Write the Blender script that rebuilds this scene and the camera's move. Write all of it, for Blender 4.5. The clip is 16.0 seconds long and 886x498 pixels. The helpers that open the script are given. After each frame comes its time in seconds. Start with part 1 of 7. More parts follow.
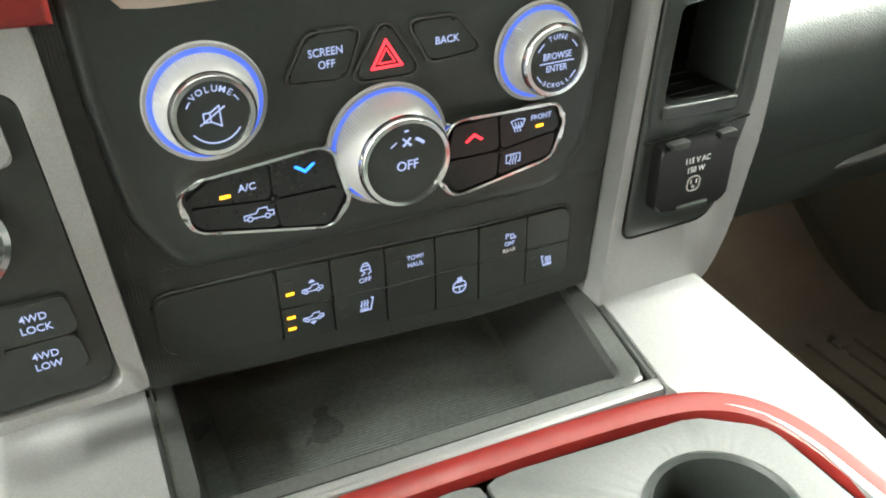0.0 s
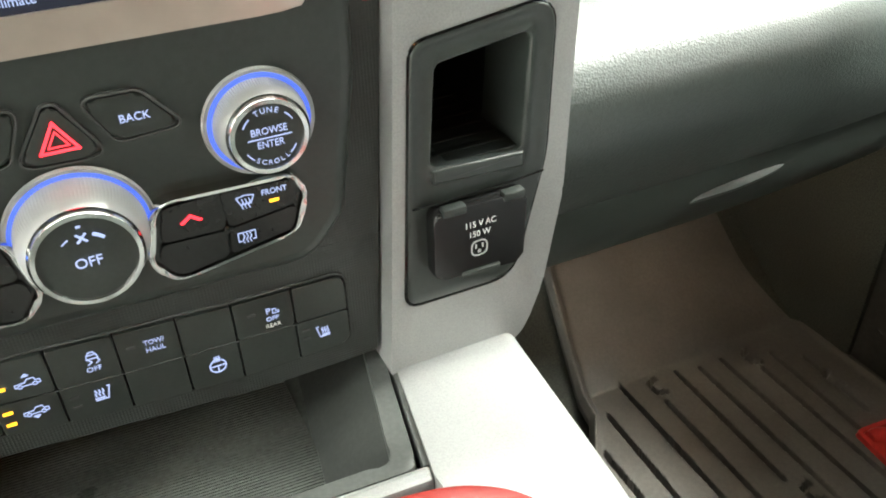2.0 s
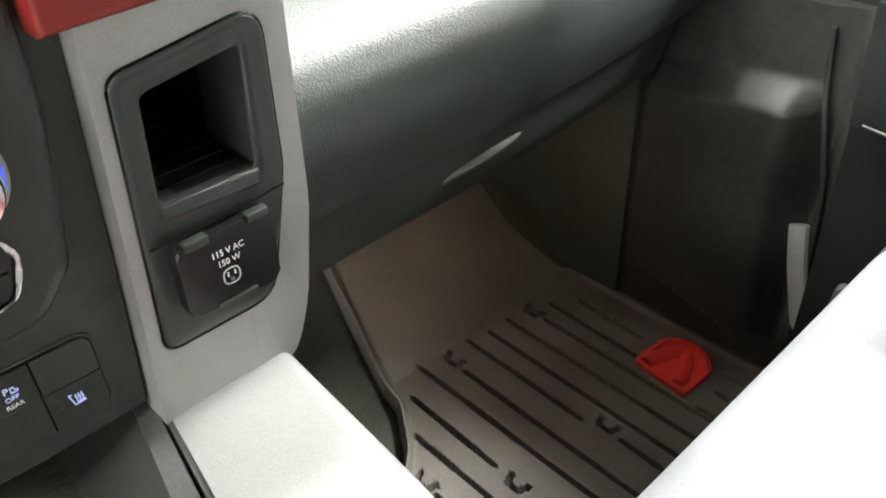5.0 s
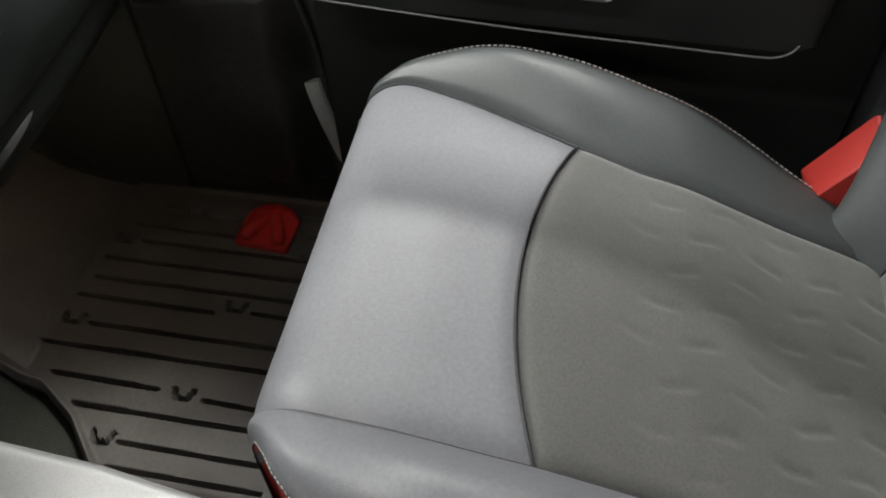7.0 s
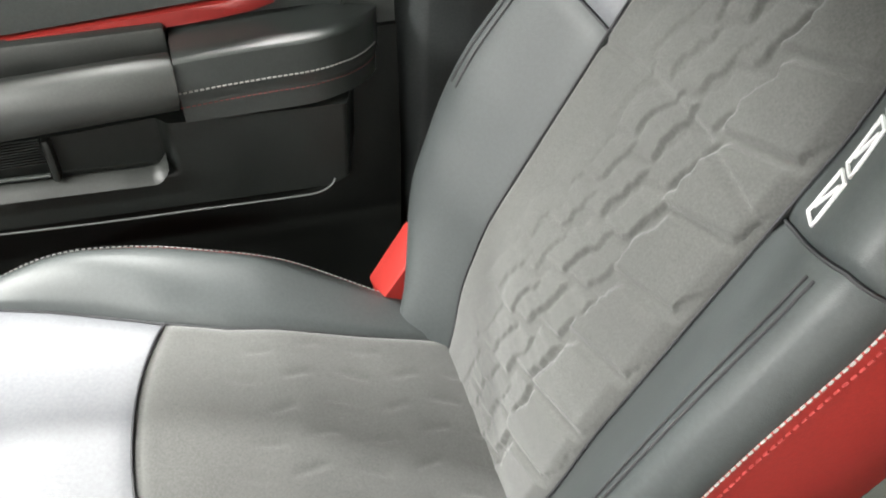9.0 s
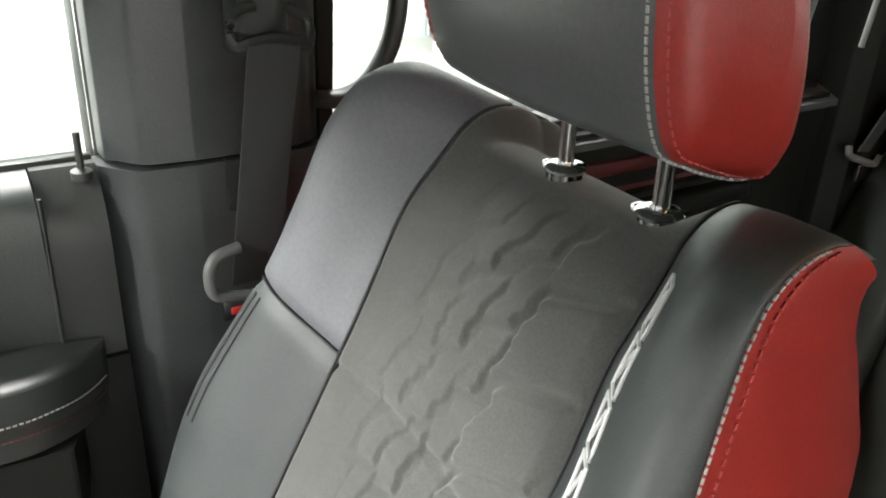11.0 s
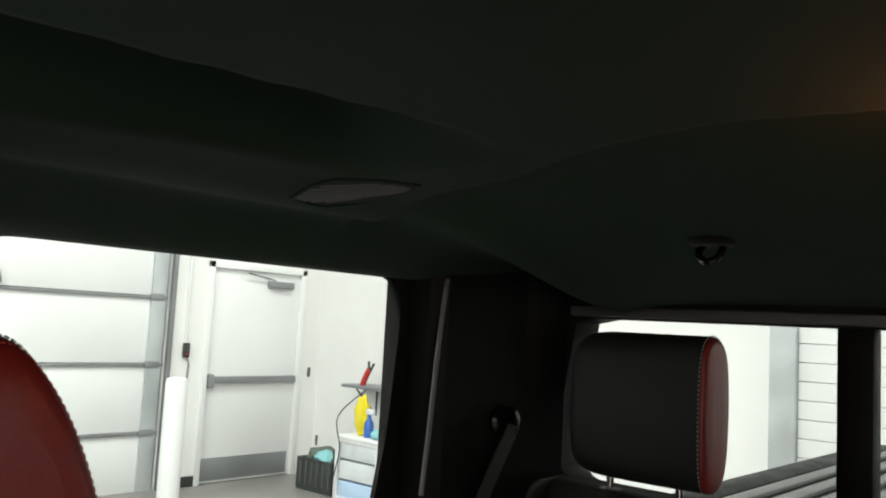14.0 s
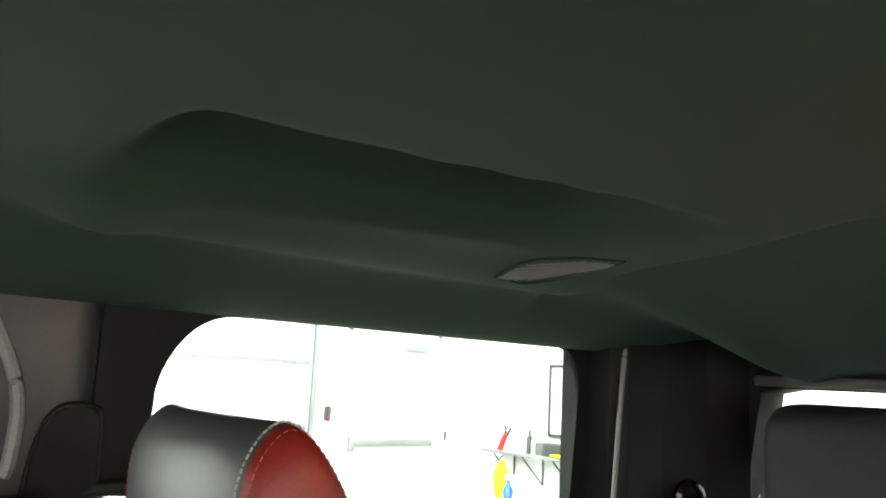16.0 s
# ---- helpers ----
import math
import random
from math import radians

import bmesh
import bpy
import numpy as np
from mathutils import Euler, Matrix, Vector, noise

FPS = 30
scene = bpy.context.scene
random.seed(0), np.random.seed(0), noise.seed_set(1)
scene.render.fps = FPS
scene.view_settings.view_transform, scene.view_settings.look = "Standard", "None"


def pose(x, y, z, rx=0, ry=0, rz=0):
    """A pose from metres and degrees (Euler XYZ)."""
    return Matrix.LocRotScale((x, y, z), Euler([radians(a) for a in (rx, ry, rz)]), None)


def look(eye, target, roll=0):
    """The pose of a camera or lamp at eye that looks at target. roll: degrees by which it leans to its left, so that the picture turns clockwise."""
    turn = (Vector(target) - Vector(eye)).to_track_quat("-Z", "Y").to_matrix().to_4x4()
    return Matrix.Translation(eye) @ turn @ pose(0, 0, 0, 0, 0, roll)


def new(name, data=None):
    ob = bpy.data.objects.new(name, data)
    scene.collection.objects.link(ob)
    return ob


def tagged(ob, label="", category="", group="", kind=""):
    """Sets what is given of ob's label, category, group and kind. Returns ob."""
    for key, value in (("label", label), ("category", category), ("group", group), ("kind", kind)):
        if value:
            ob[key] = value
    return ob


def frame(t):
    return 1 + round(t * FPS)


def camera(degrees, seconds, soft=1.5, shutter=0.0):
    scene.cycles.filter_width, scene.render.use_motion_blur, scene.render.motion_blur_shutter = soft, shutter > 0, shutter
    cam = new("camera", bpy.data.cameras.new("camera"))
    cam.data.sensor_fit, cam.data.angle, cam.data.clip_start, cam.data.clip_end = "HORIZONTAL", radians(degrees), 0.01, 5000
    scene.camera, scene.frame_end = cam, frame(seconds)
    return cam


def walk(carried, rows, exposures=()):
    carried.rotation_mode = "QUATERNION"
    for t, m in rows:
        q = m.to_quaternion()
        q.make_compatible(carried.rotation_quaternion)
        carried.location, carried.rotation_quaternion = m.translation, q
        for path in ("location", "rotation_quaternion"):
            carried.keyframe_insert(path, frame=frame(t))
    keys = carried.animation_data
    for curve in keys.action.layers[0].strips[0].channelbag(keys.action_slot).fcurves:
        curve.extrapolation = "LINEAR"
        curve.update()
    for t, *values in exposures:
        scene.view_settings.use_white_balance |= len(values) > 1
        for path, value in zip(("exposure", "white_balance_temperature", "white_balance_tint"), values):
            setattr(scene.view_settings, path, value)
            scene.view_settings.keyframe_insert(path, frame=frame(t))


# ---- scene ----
cam = camera(56.5, 16.0, soft=1.9)
PATH = [
    (0, (-0.152, -0.364, 0.745), (0.575, 1.155, -0.333), -0.8),
    (0.5, (-0.108, -0.365, 0.757), (0.592, 1.159, -0.331), -1.3),
    (1, (-0.06, -0.368, 0.768), (0.598, 1.164, -0.336), -2.0),
    (1.5, (-0.019, -0.366, 0.771), (0.598, 1.169, -0.353), -3.0),
    (2, (0.015, -0.36, 0.77), (0.708, 1.124, -0.378), -1.7),
    (2.5, (0.023, -0.355, 0.771), (0.79, 1.078, -0.394), -1.5),
    (3, (0.02, -0.358, 0.776), (0.852, 1.033, -0.396), -2.7),
    (3.2, (0.018, -0.36, 0.776), (0.872, 1.018, -0.395), -2.7),
    (5.3, (0.058, -0.358, 0.774), (1.194, 0.75, -0.442), -2.7),
    (5.5, (0.075, -0.353, 0.772), (1.244, 0.688, -0.473), -2.8),
    (6, (0.086, -0.363, 0.796), (1.326, 0.478, -0.528), -3.0),
    (6.5, (0.076, -0.384, 0.809), (1.285, 0.185, -0.68), -4.4),
    (7, (0.026, -0.417, 0.893), (1.307, -0.14, -0.618), -2.9),
    (7.5, (0.025, -0.428, 0.903), (1.306, -0.379, -0.632), -2.0),
    (8, (0.024, -0.448, 0.918), (1.281, -0.574, -0.632), -1.1),
    (8.5, (0.023, -0.47, 0.958), (1.244, -0.762, -0.599), 0.1),
    (9, (0.0, -0.508, 0.996), (1.385, -0.972, -0.37), 1.6),
    (9.5, (0.004, -0.537, 1.006), (1.446, -1.128, -0.247), 2.0),
    (10, (0.033, -0.568, 1.015), (1.487, -1.294, -0.151), 2.5),
    (10.2, (0.035, -0.576, 1.021), (1.501, -1.364, -0.088), 2.6),
    (12.3, (-0.018, -0.619, 1.042), (1.487, -1.789, 0.437), 1.7),
    (12.5, (-0.056, -0.648, 1.037), (1.421, -1.854, 0.434), 1.6),
    (13, (-0.124, -0.708, 1.065), (1.277, -2.083, 0.682), 2.6),
    (13.5, (-0.202, -0.703, 1.094), (1.165, -2.163, 1.059), 3.1),
    (14, (-0.249, -0.709, 1.098), (1.082, -2.19, 1.283), 3.1),
    (14.5, (-0.228, -0.701, 1.102), (1.06, -2.211, 1.35), 2.3),
    (15, (-0.207, -0.661, 1.1), (1.077, -2.171, 1.37), 1.8),
    (15.5, (-0.188, -0.645, 1.099), (1.182, -2.072, 1.391), 1.9),
    (16, (-0.199, -0.627, 1.111), (1.333, -1.874, 1.425), 3.0),
]
EXPOSURES = [(0.0, 1.4, 6500, 1), (1.0, 1.5, 6500, 1), (3.0, 1.6, 6500, 3), (5.5, 1.15, 6450, 8), (6.0, 0.85, 6450, 9), (6.5, 0.05, 6400, 11), (7.0, -0.4, 6400, 10), (7.5, -0.3, 6400, 9), (8.0, 0.15, 6400, 10), (8.5, 0.3, 6400, 9), (9.0, 0.9, 6400, 9), (9.5, 1.15, 6400, 10), (10.2, 0.85, 6350, 9), (12.5, 0.75, 6500, 9), (13.0, 0.3, 6450, 9), (13.4, -1.2, 6450, 14), (14.0, -1.0, 6500, 13), (14.6, 0.7, 6500, 5), (16.0, 0.85, 6500, 5)]
walk(cam, [(t, look(eye, target, roll)) for t, eye, target, roll in PATH], exposures=EXPOSURES)

# ---- world and lamps ----
world = bpy.data.worlds.new("world")
scene.world = world
world.use_nodes = True
world.node_tree.nodes["Background"].inputs[0].default_value = (0.9, 0.95, 1.0, 1)
world.node_tree.nodes["Background"].inputs[1].default_value = 0.05


def area(name, place, size, watts, colour=(1.0, 0.985, 0.94), target=None):
    lamp = bpy.data.lights.new(name, "AREA")
    lamp.shape, lamp.size, lamp.size_y, lamp.energy, lamp.color = "RECTANGLE", size[0], size[1], watts, colour
    ob = new(name, lamp)
    ob.matrix_world = look(place, target or (place[0], place[1] + 0.0001, place[2] - 1))
    return ob


# x, y and watts of each long ceiling light
LAMPS = [(-1.1, 2.2, 190), (1.1, 2.2, 190), (-1.1, 5.5, 720), (1.1, 5.5, 680), (-5.2, -1.0, 310), (-5.2, 3.0, 200), (2.5, -1.3, 430), (4.6, 0.5, 560), (-3.0, -4.0, 190), (4.8, -4.8, 200)]


# ---- small building blocks ----
BASE_OF = {}


def thing(name, base, label, category, group="", kind=""):
    ob = new(name)
    ob.location = base
    ob.empty_display_size = 0.05
    BASE_OF[ob] = Vector(base)
    return tagged(ob, label, category, group, kind)


def to_mesh(name, bm, material, sharp=38):
    bmesh.ops.recalc_face_normals(bm, faces=bm.faces)
    me = bpy.data.meshes.new(name)
    bm.to_mesh(me)
    bm.free()
    me.materials.append(material)
    me.polygons.foreach_set("use_smooth", [True] * len(me.polygons))
    me.set_sharp_from_angle(angle=radians(sharp))
    crisp = me.attributes.get("sharp_edge") or me.attributes.new("sharp_edge", "BOOLEAN", "EDGE")
    for p in me.polygons:
        if p.loop_total > 4:
            for k in p.loop_indices:
                crisp.data[me.loops[k].edge_index].value = True
    return me


def part(name, bm, material, parent, label="", sharp=38):
    base = BASE_OF[parent]
    bmesh.ops.translate(bm, verts=bm.verts, vec=-base)
    ob = new(name, to_mesh(name, bm, material, sharp))
    ob.parent = parent
    BASE_OF[ob] = base
    return tagged(ob, label)


def solid(name, bm, material, label, category, kind="", base=None, group="", sharp=38):
    """A thing or a piece of the setting that is one mesh."""
    base = Vector(base) if base else Vector((0, 0, 0))
    bmesh.ops.translate(bm, verts=bm.verts, vec=-base)
    ob = new(name, to_mesh(name, bm, material, sharp))
    ob.location = base
    BASE_OF[ob] = base
    return tagged(ob, label, category, group, kind)


def box(x0, x1, y0, y1, z0, z1, bevel=0.002, seg=2, bm=None):
    own = bmesh.new()
    bmesh.ops.create_cube(own, size=1)
    for v in own.verts:
        v.co = Vector((x0 if v.co.x < 0 else x1, y0 if v.co.y < 0 else y1, z0 if v.co.z < 0 else z1))
    if bevel:
        bmesh.ops.bevel(own, geom=own.edges[:], offset=bevel, segments=seg, affect="EDGES", profile=0.5)
    return own if bm is None else merge(bm, own)


def merge(bm, own):
    me = bpy.data.meshes.new("tmp")
    own.to_mesh(me)
    own.free()
    bm.from_mesh(me)
    bpy.data.meshes.remove(me)
    return bm


def place(axis, u, v, w):
    return Vector((w, u, v)) if axis == "x" else Vector((u, w, v)) if axis == "y" else Vector((u, v, w))


def prism(poly, axis, a, b, bevel=0.0, seg=2):
    """A flat outline, run from a to b along an axis; the cap at a has its rim bevelled."""
    bm = bmesh.new()
    first = [bm.verts.new(place(axis, u, v, a)) for u, v in poly]
    last = [bm.verts.new(place(axis, u, v, b)) for u, v in poly]
    n = len(poly)
    cap = bm.faces.new(first)
    bm.faces.new(last[::-1])
    for i in range(n):
        bm.faces.new((first[i], last[i], last[(i + 1) % n], first[(i + 1) % n]))
    if bevel:
        bmesh.ops.bevel(bm, geom=list(cap.edges), offset=bevel, segments=seg, affect="EDGES", profile=0.5)
    return bm


def rounded(corners, r, n=5):
    """Rounds the corners of an outline; r is one radius or one for each corner."""
    out, m = [], len(corners)
    for i, c in enumerate(corners):
        rad = r[i] if isinstance(r, (list, tuple)) else r
        c, p, q = Vector(c), Vector(corners[i - 1]), Vector(corners[(i + 1) % m])
        d1, d2 = (p - c), (q - c)
        k = min(rad / max(math.tan(d1.angle(d2) / 2), 1e-3), d1.length * 0.49, d2.length * 0.49)
        a, b = c + d1.normalized() * k, c + d2.normalized() * k
        for j in range(n + 1):
            t = j / n
            out.append(tuple(a * (1 - t) ** 2 + c * 2 * t * (1 - t) + b * t * t))
    return out


def grown(corners, d):
    """A convex outline with each side moved out by d."""
    turn = sum(a[0] * b[1] - a[1] * b[0] for a, b in zip(corners, corners[1:] + corners[:1]))
    sides = []
    for a, b in zip(corners, corners[1:] + corners[:1]):
        e = (Vector(b) - Vector(a)).normalized()
        n = Vector((e.y, -e.x)) * (1 if turn > 0 else -1)
        sides.append((Vector(a) + n * d, e))
    out = []
    for (p, e), (q, g) in zip(sides[-1:] + sides[:-1], sides):
        t = ((q - p).x * g.y - (q - p).y * g.x) / (e.x * g.y - e.y * g.x)
        out.append(tuple(p + e * t))
    return out


def rrect(u0, u1, v0, v1, r, n=5):
    return rounded([(u0, v0), (u1, v0), (u1, v1), (u0, v1)], r, n)


def circle(u, v, r, n=40):
    return [(u + r * math.cos(2 * math.pi * i / n), v + r * math.sin(2 * math.pi * i / n)) for i in range(n)]


def spun(poly, centre, n):
    """The outline as n points met by rays from a centre inside it."""
    out, m = [], len(poly)
    for k in range(n):
        d = Vector((math.cos(2 * math.pi * k / n), math.sin(2 * math.pi * k / n)))
        best = None
        for i in range(m):
            a, b = Vector(poly[i]) - Vector(centre), Vector(poly[(i + 1) % m]) - Vector(centre)
            e = b - a
            det = d.x * -e.y + e.x * d.y
            if abs(det) < 1e-12:
                continue
            t, s = (a.x * -e.y + e.x * a.y) / det, (d.x * a.y - d.y * a.x) / det
            if t > 0 and -1e-6 <= s <= 1 + 1e-6 and (best is None or t > best):
                best = t
        out.append(tuple(Vector(centre) + d * (best or 0)))
    return out


def ring(outer, inner, axis, a, b, n=72, bevel=0.0):
    """A plate with a hole through it."""
    c = tuple(sum(p[i] for p in inner) / len(inner) for i in (0, 1))
    bm, rows = bmesh.new(), []
    for poly, w in ((outer, a), (inner, a), (inner, b), (outer, b)):
        rows.append([bm.verts.new(place(axis, u, v, w)) for u, v in spun(poly, c, n)])
    for r in range(4):
        p, q = rows[r], rows[(r + 1) % 4]
        for i in range(n):
            bm.faces.new((p[i], p[(i + 1) % n], q[(i + 1) % n], q[i]))
    if bevel:
        rim = [e for e in bm.edges if all(any(v is w for row in (rows[0], rows[1]) for w in row) for v in e.verts)
               and not (e.verts[0] in rows[0] and e.verts[1] in rows[1]) and not (e.verts[1] in rows[0] and e.verts[0] in rows[1])]
        bmesh.ops.bevel(bm, geom=rim, offset=bevel, segments=2, affect="EDGES", profile=0.5)
    return bm


def lathe(profile, centre, axis="y", n=48, ribs=0, depth=0.0, caps=True):
    """A profile of (radius, height) spun round an axis through centre."""
    bm, rows, c = bmesh.new(), [], Vector(centre)
    for k, (r, h) in enumerate(profile):
        row = []
        for i in range(n):
            a = 2 * math.pi * i / n
            rr = r - (depth if ribs and i % 2 and ribs[0] <= k <= ribs[1] else 0)
            row.append(bm.verts.new(c + place(axis, rr * math.cos(a), rr * math.sin(a), h)))
        rows.append(row)
    for p, q in zip(rows, rows[1:]):
        for i in range(n):
            bm.faces.new((p[i], p[(i + 1) % n], q[(i + 1) % n], q[i]))
    for row in (rows[0], rows[-1]) if caps else ():
        if (row[0].co - row[n // 2].co).length > 1e-6:
            bm.faces.new(row)
    return bm


def tube(points, r, n=8, closed=False, flat=1.0, up=(0, 0, 1)):
    """A rod along points; flat squashes it along up."""
    pts = [Vector(p) for p in points]
    bm, rows, m = bmesh.new(), [], len(pts)
    for i, p in enumerate(pts):
        d = (pts[(i + 1) % m] - pts[i - 1]) if closed or 0 < i < m - 1 else (pts[1] - pts[0] if i == 0 else pts[-1] - pts[-2])
        d.normalize()
        u = Vector(up)
        if abs(u.dot(d)) > 0.95:
            u = Vector((1, 0, 0))
        s = d.cross(u).normalized()
        u = s.cross(d).normalized()
        rr = r[i] if isinstance(r, (list, tuple)) else r
        rows.append([bm.verts.new(p + s * rr * math.cos(2 * math.pi * k / n) + u * rr * flat * math.sin(2 * math.pi * k / n)) for k in range(n)])
    for i in range(m if closed else m - 1):
        p, q = rows[i], rows[(i + 1) % m]
        for k in range(n):
            bm.faces.new((p[k], p[(k + 1) % n], q[(k + 1) % n], q[k]))
    if not closed:
        bm.faces.new(rows[0])
        bm.faces.new(rows[-1])
    return bm


def spline(points, n=8, closed=False):
    """A smooth line through points."""
    pts, out = [Vector(p) for p in points], []
    m = len(pts)
    for i in range(m if closed else m - 1):
        p0, p1, p2, p3 = (pts[j % m] if closed else pts[max(0, min(m - 1, j))] for j in (i - 1, i, i + 1, i + 2))
        for k in range(n):
            t = k / n
            out.append(0.5 * (2 * p1 + (p2 - p0) * t + (2 * p0 - 5 * p1 + 4 * p2 - p3) * t * t + (3 * p1 - p0 - 3 * p2 + p3) * t ** 3))
    if not closed:
        out.append(pts[-1])
    return out


def sheet(fn, nu, nv, thick, back=None):
    """A curved panel: fn(u, v) with u and v from 0 to 1, closed at the back by a copy moved by back or along its normal."""
    top = [[Vector(fn(i / nu, j / nv)) for j in range(nv + 1)] for i in range(nu + 1)]
    bm = bmesh.new()

    def normal(i, j):
        a = top[min(i + 1, nu)][j] - top[max(i - 1, 0)][j]
        b = top[i][min(j + 1, nv)] - top[i][max(j - 1, 0)]
        return a.cross(b).normalized()

    up = [[bm.verts.new(p) for p in row] for row in top]
    low = [[bm.verts.new(top[i][j] + (Vector(back) if back else -normal(i, j) * thick)) for j in range(nv + 1)] for i in range(nu + 1)]
    for i in range(nu):
        for j in range(nv):
            bm.faces.new((up[i][j], up[i + 1][j], up[i + 1][j + 1], up[i][j + 1]))
            bm.faces.new((low[i][j], low[i][j + 1], low[i + 1][j + 1], low[i + 1][j]))
    rim = [(i, 0) for i in range(nu)] + [(nu, j) for j in range(nv)] + [(i, nv) for i in range(nu, 0, -1)] + [(0, j) for j in range(nv, 0, -1)]
    for (a, b), (c, d) in zip(rim, rim[1:] + rim[:1]):
        bm.faces.new((up[a][b], low[a][b], low[c][d], up[c][d]))
    return bm


def smooth(a, b, x):
    t = max(0.0, min(1.0, (x - a) / (b - a)))
    return t * t * (3 - 2 * t)


def lerp(table, x):
    """A value between the rows (x, value) of a table."""
    if x <= table[0][0]:
        return table[0][1]
    for (a, p), (b, q) in zip(table, table[1:]):
        if x <= b:
            return p + (q - p) * (x - a) / (b - a)
    return table[-1][1]


def ease(table, x):
    """As lerp, with rounded corners."""
    d = (table[-1][0] - table[0][0]) * 0.03
    return (lerp(table, x - d) + 2 * lerp(table, x) + lerp(table, x + d)) / 4


# ---- materials ----
def mat(name, colour, rough=0.5, metal=0.0, grain=60.0, vary=0.15, bump=0.0, bump_scale=400.0, cells=False, regular=False, stain=3.0, stains=0.15, coat=0.0, sheen=0.0, emit=None, power=0.0, wear=0.1, shine=0.5):
    m = bpy.data.materials.new(name)
    m.use_nodes = True
    t, b = m.node_tree, m.node_tree.nodes["Principled BSDF"]
    n, l = t.nodes.new, t.links.new
    co = n("ShaderNodeTexCoord")
    fine, wide = n("ShaderNodeTexNoise"), n("ShaderNodeTexNoise")
    fine.inputs["Scale"].default_value, fine.inputs["Detail"].default_value = grain, 4
    wide.inputs["Scale"].default_value, wide.inputs["Detail"].default_value = stain, 5
    for tex in (fine, wide):
        l(co.outputs["Object"], tex.inputs["Vector"])
    r1, r2 = n("ShaderNodeMapRange"), n("ShaderNodeMapRange")
    for r, amount, tex in ((r1, vary, fine), (r2, stains, wide)):
        r.inputs["From Min"].default_value, r.inputs["From Max"].default_value = 0.3, 0.7
        r.inputs["To Min"].default_value, r.inputs["To Max"].default_value = 1 - amount, 1 + amount
        l(tex.outputs["Fac"], r.inputs["Value"])
    mul = n("ShaderNodeMath")
    mul.operation = "MULTIPLY"
    l(r1.outputs[0], mul.inputs[0]), l(r2.outputs[0], mul.inputs[1])
    tint = n("ShaderNodeVectorMath")
    tint.operation = "SCALE"
    tint.inputs[0].default_value = colour
    l(mul.outputs[0], tint.inputs["Scale"])
    l(tint.outputs[0], b.inputs["Base Color"])
    rr = n("ShaderNodeMapRange")
    rr.inputs["From Min"].default_value, rr.inputs["From Max"].default_value = 0.3, 0.7
    rr.inputs["To Min"].default_value, rr.inputs["To Max"].default_value = max(0.02, rough - wear), min(1, rough + wear)
    l(wide.outputs["Fac"], rr.inputs["Value"])
    l(rr.outputs[0], b.inputs["Roughness"])
    b.inputs["Metallic"].default_value = metal
    b.inputs["Specular IOR Level"].default_value = shine
    b.inputs["Coat Weight"].default_value = coat
    b.inputs["Sheen Weight"].default_value = sheen
    if bump:
        tex = n("ShaderNodeTexVoronoi" if cells else "ShaderNodeTexNoise")
        tex.inputs["Scale"].default_value = bump_scale
        l(co.outputs["Object"], tex.inputs["Vector"])
        h = n("ShaderNodeBump")
        h.inputs["Strength"].default_value, h.inputs["Distance"].default_value = bump, 0.001
        if regular:
            tex.inputs["Randomness"].default_value = 0.06
        l(tex.outputs["Distance" if cells else "Fac"], h.inputs["Height"])
        l(h.outputs[0], b.inputs["Normal"])
    if emit:
        b.inputs["Emission Color"].default_value = (*emit, 1)
        b.inputs["Emission Strength"].default_value = power
    return m


def glass(name, tint=(0.93, 0.97, 0.95)):
    m = bpy.data.materials.new(name)
    m.use_nodes = True
    t = m.node_tree
    t.nodes.remove(t.nodes["Principled BSDF"])
    clear, gloss, mix, fr = (t.nodes.new(k) for k in ("ShaderNodeBsdfTransparent", "ShaderNodeBsdfGlossy", "ShaderNodeMixShader", "ShaderNodeFresnel"))
    clear.inputs[0].default_value = (*tint, 1)
    gloss.inputs["Roughness"].default_value = 0.02
    fr.inputs["IOR"].default_value = 1.3
    t.links.new(fr.outputs[0], mix.inputs[0]), t.links.new(clear.outputs[0], mix.inputs[1]), t.links.new(gloss.outputs[0], mix.inputs[2])
    t.links.new(mix.outputs[0], t.nodes["Material Output"].inputs[0])
    return m


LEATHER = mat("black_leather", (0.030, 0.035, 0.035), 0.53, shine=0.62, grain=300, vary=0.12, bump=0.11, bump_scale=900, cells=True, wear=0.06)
# Black leather lightened for the faces that catch the windscreen light.
LIT_LEATHER = mat("lit_black_leather", (0.112, 0.115, 0.124), 0.52, grain=300, vary=0.1, bump=0.11, bump_scale=900, cells=True, wear=0.06)
SUEDE = mat("grey_suede", (0.0560, 0.0565, 0.0530), 0.95, grain=500, vary=0.20, bump=0.35, bump_scale=1500, stain=14, stains=0.16, sheen=0.25)
RED_LEATHER = mat("red_leather", (0.24, 0.017, 0.013), 0.42, grain=300, vary=0.1, bump=0.12, bump_scale=900, cells=True)
RED_PAINT = mat("red_satin_paint", (0.205, 0.016, 0.013), 0.40, grain=200, vary=0.05, stains=0.06, coat=0.05)
RED_CLOTH = mat("red_plastic", (0.50, 0.028, 0.024), 0.42, grain=200, vary=0.1)
SILVER = mat("silver_paint", (0.335, 0.338, 0.334), 0.45, metal=0.35, grain=900, vary=0.10, stain=9, stains=0.05, bump=0.05, bump_scale=1500)
BLACK = mat("black_plastic", (0.036, 0.042, 0.039), 0.46, grain=400, vary=0.15, bump=0.12, bump_scale=1400, stain=12, stains=0.2)
SMOOTH = mat("smooth_black_plastic", (0.034, 0.040, 0.037), 0.33, grain=300, vary=0.1, bump=0.04, bump_scale=1500, stain=10, stains=0.06, wear=0.03)
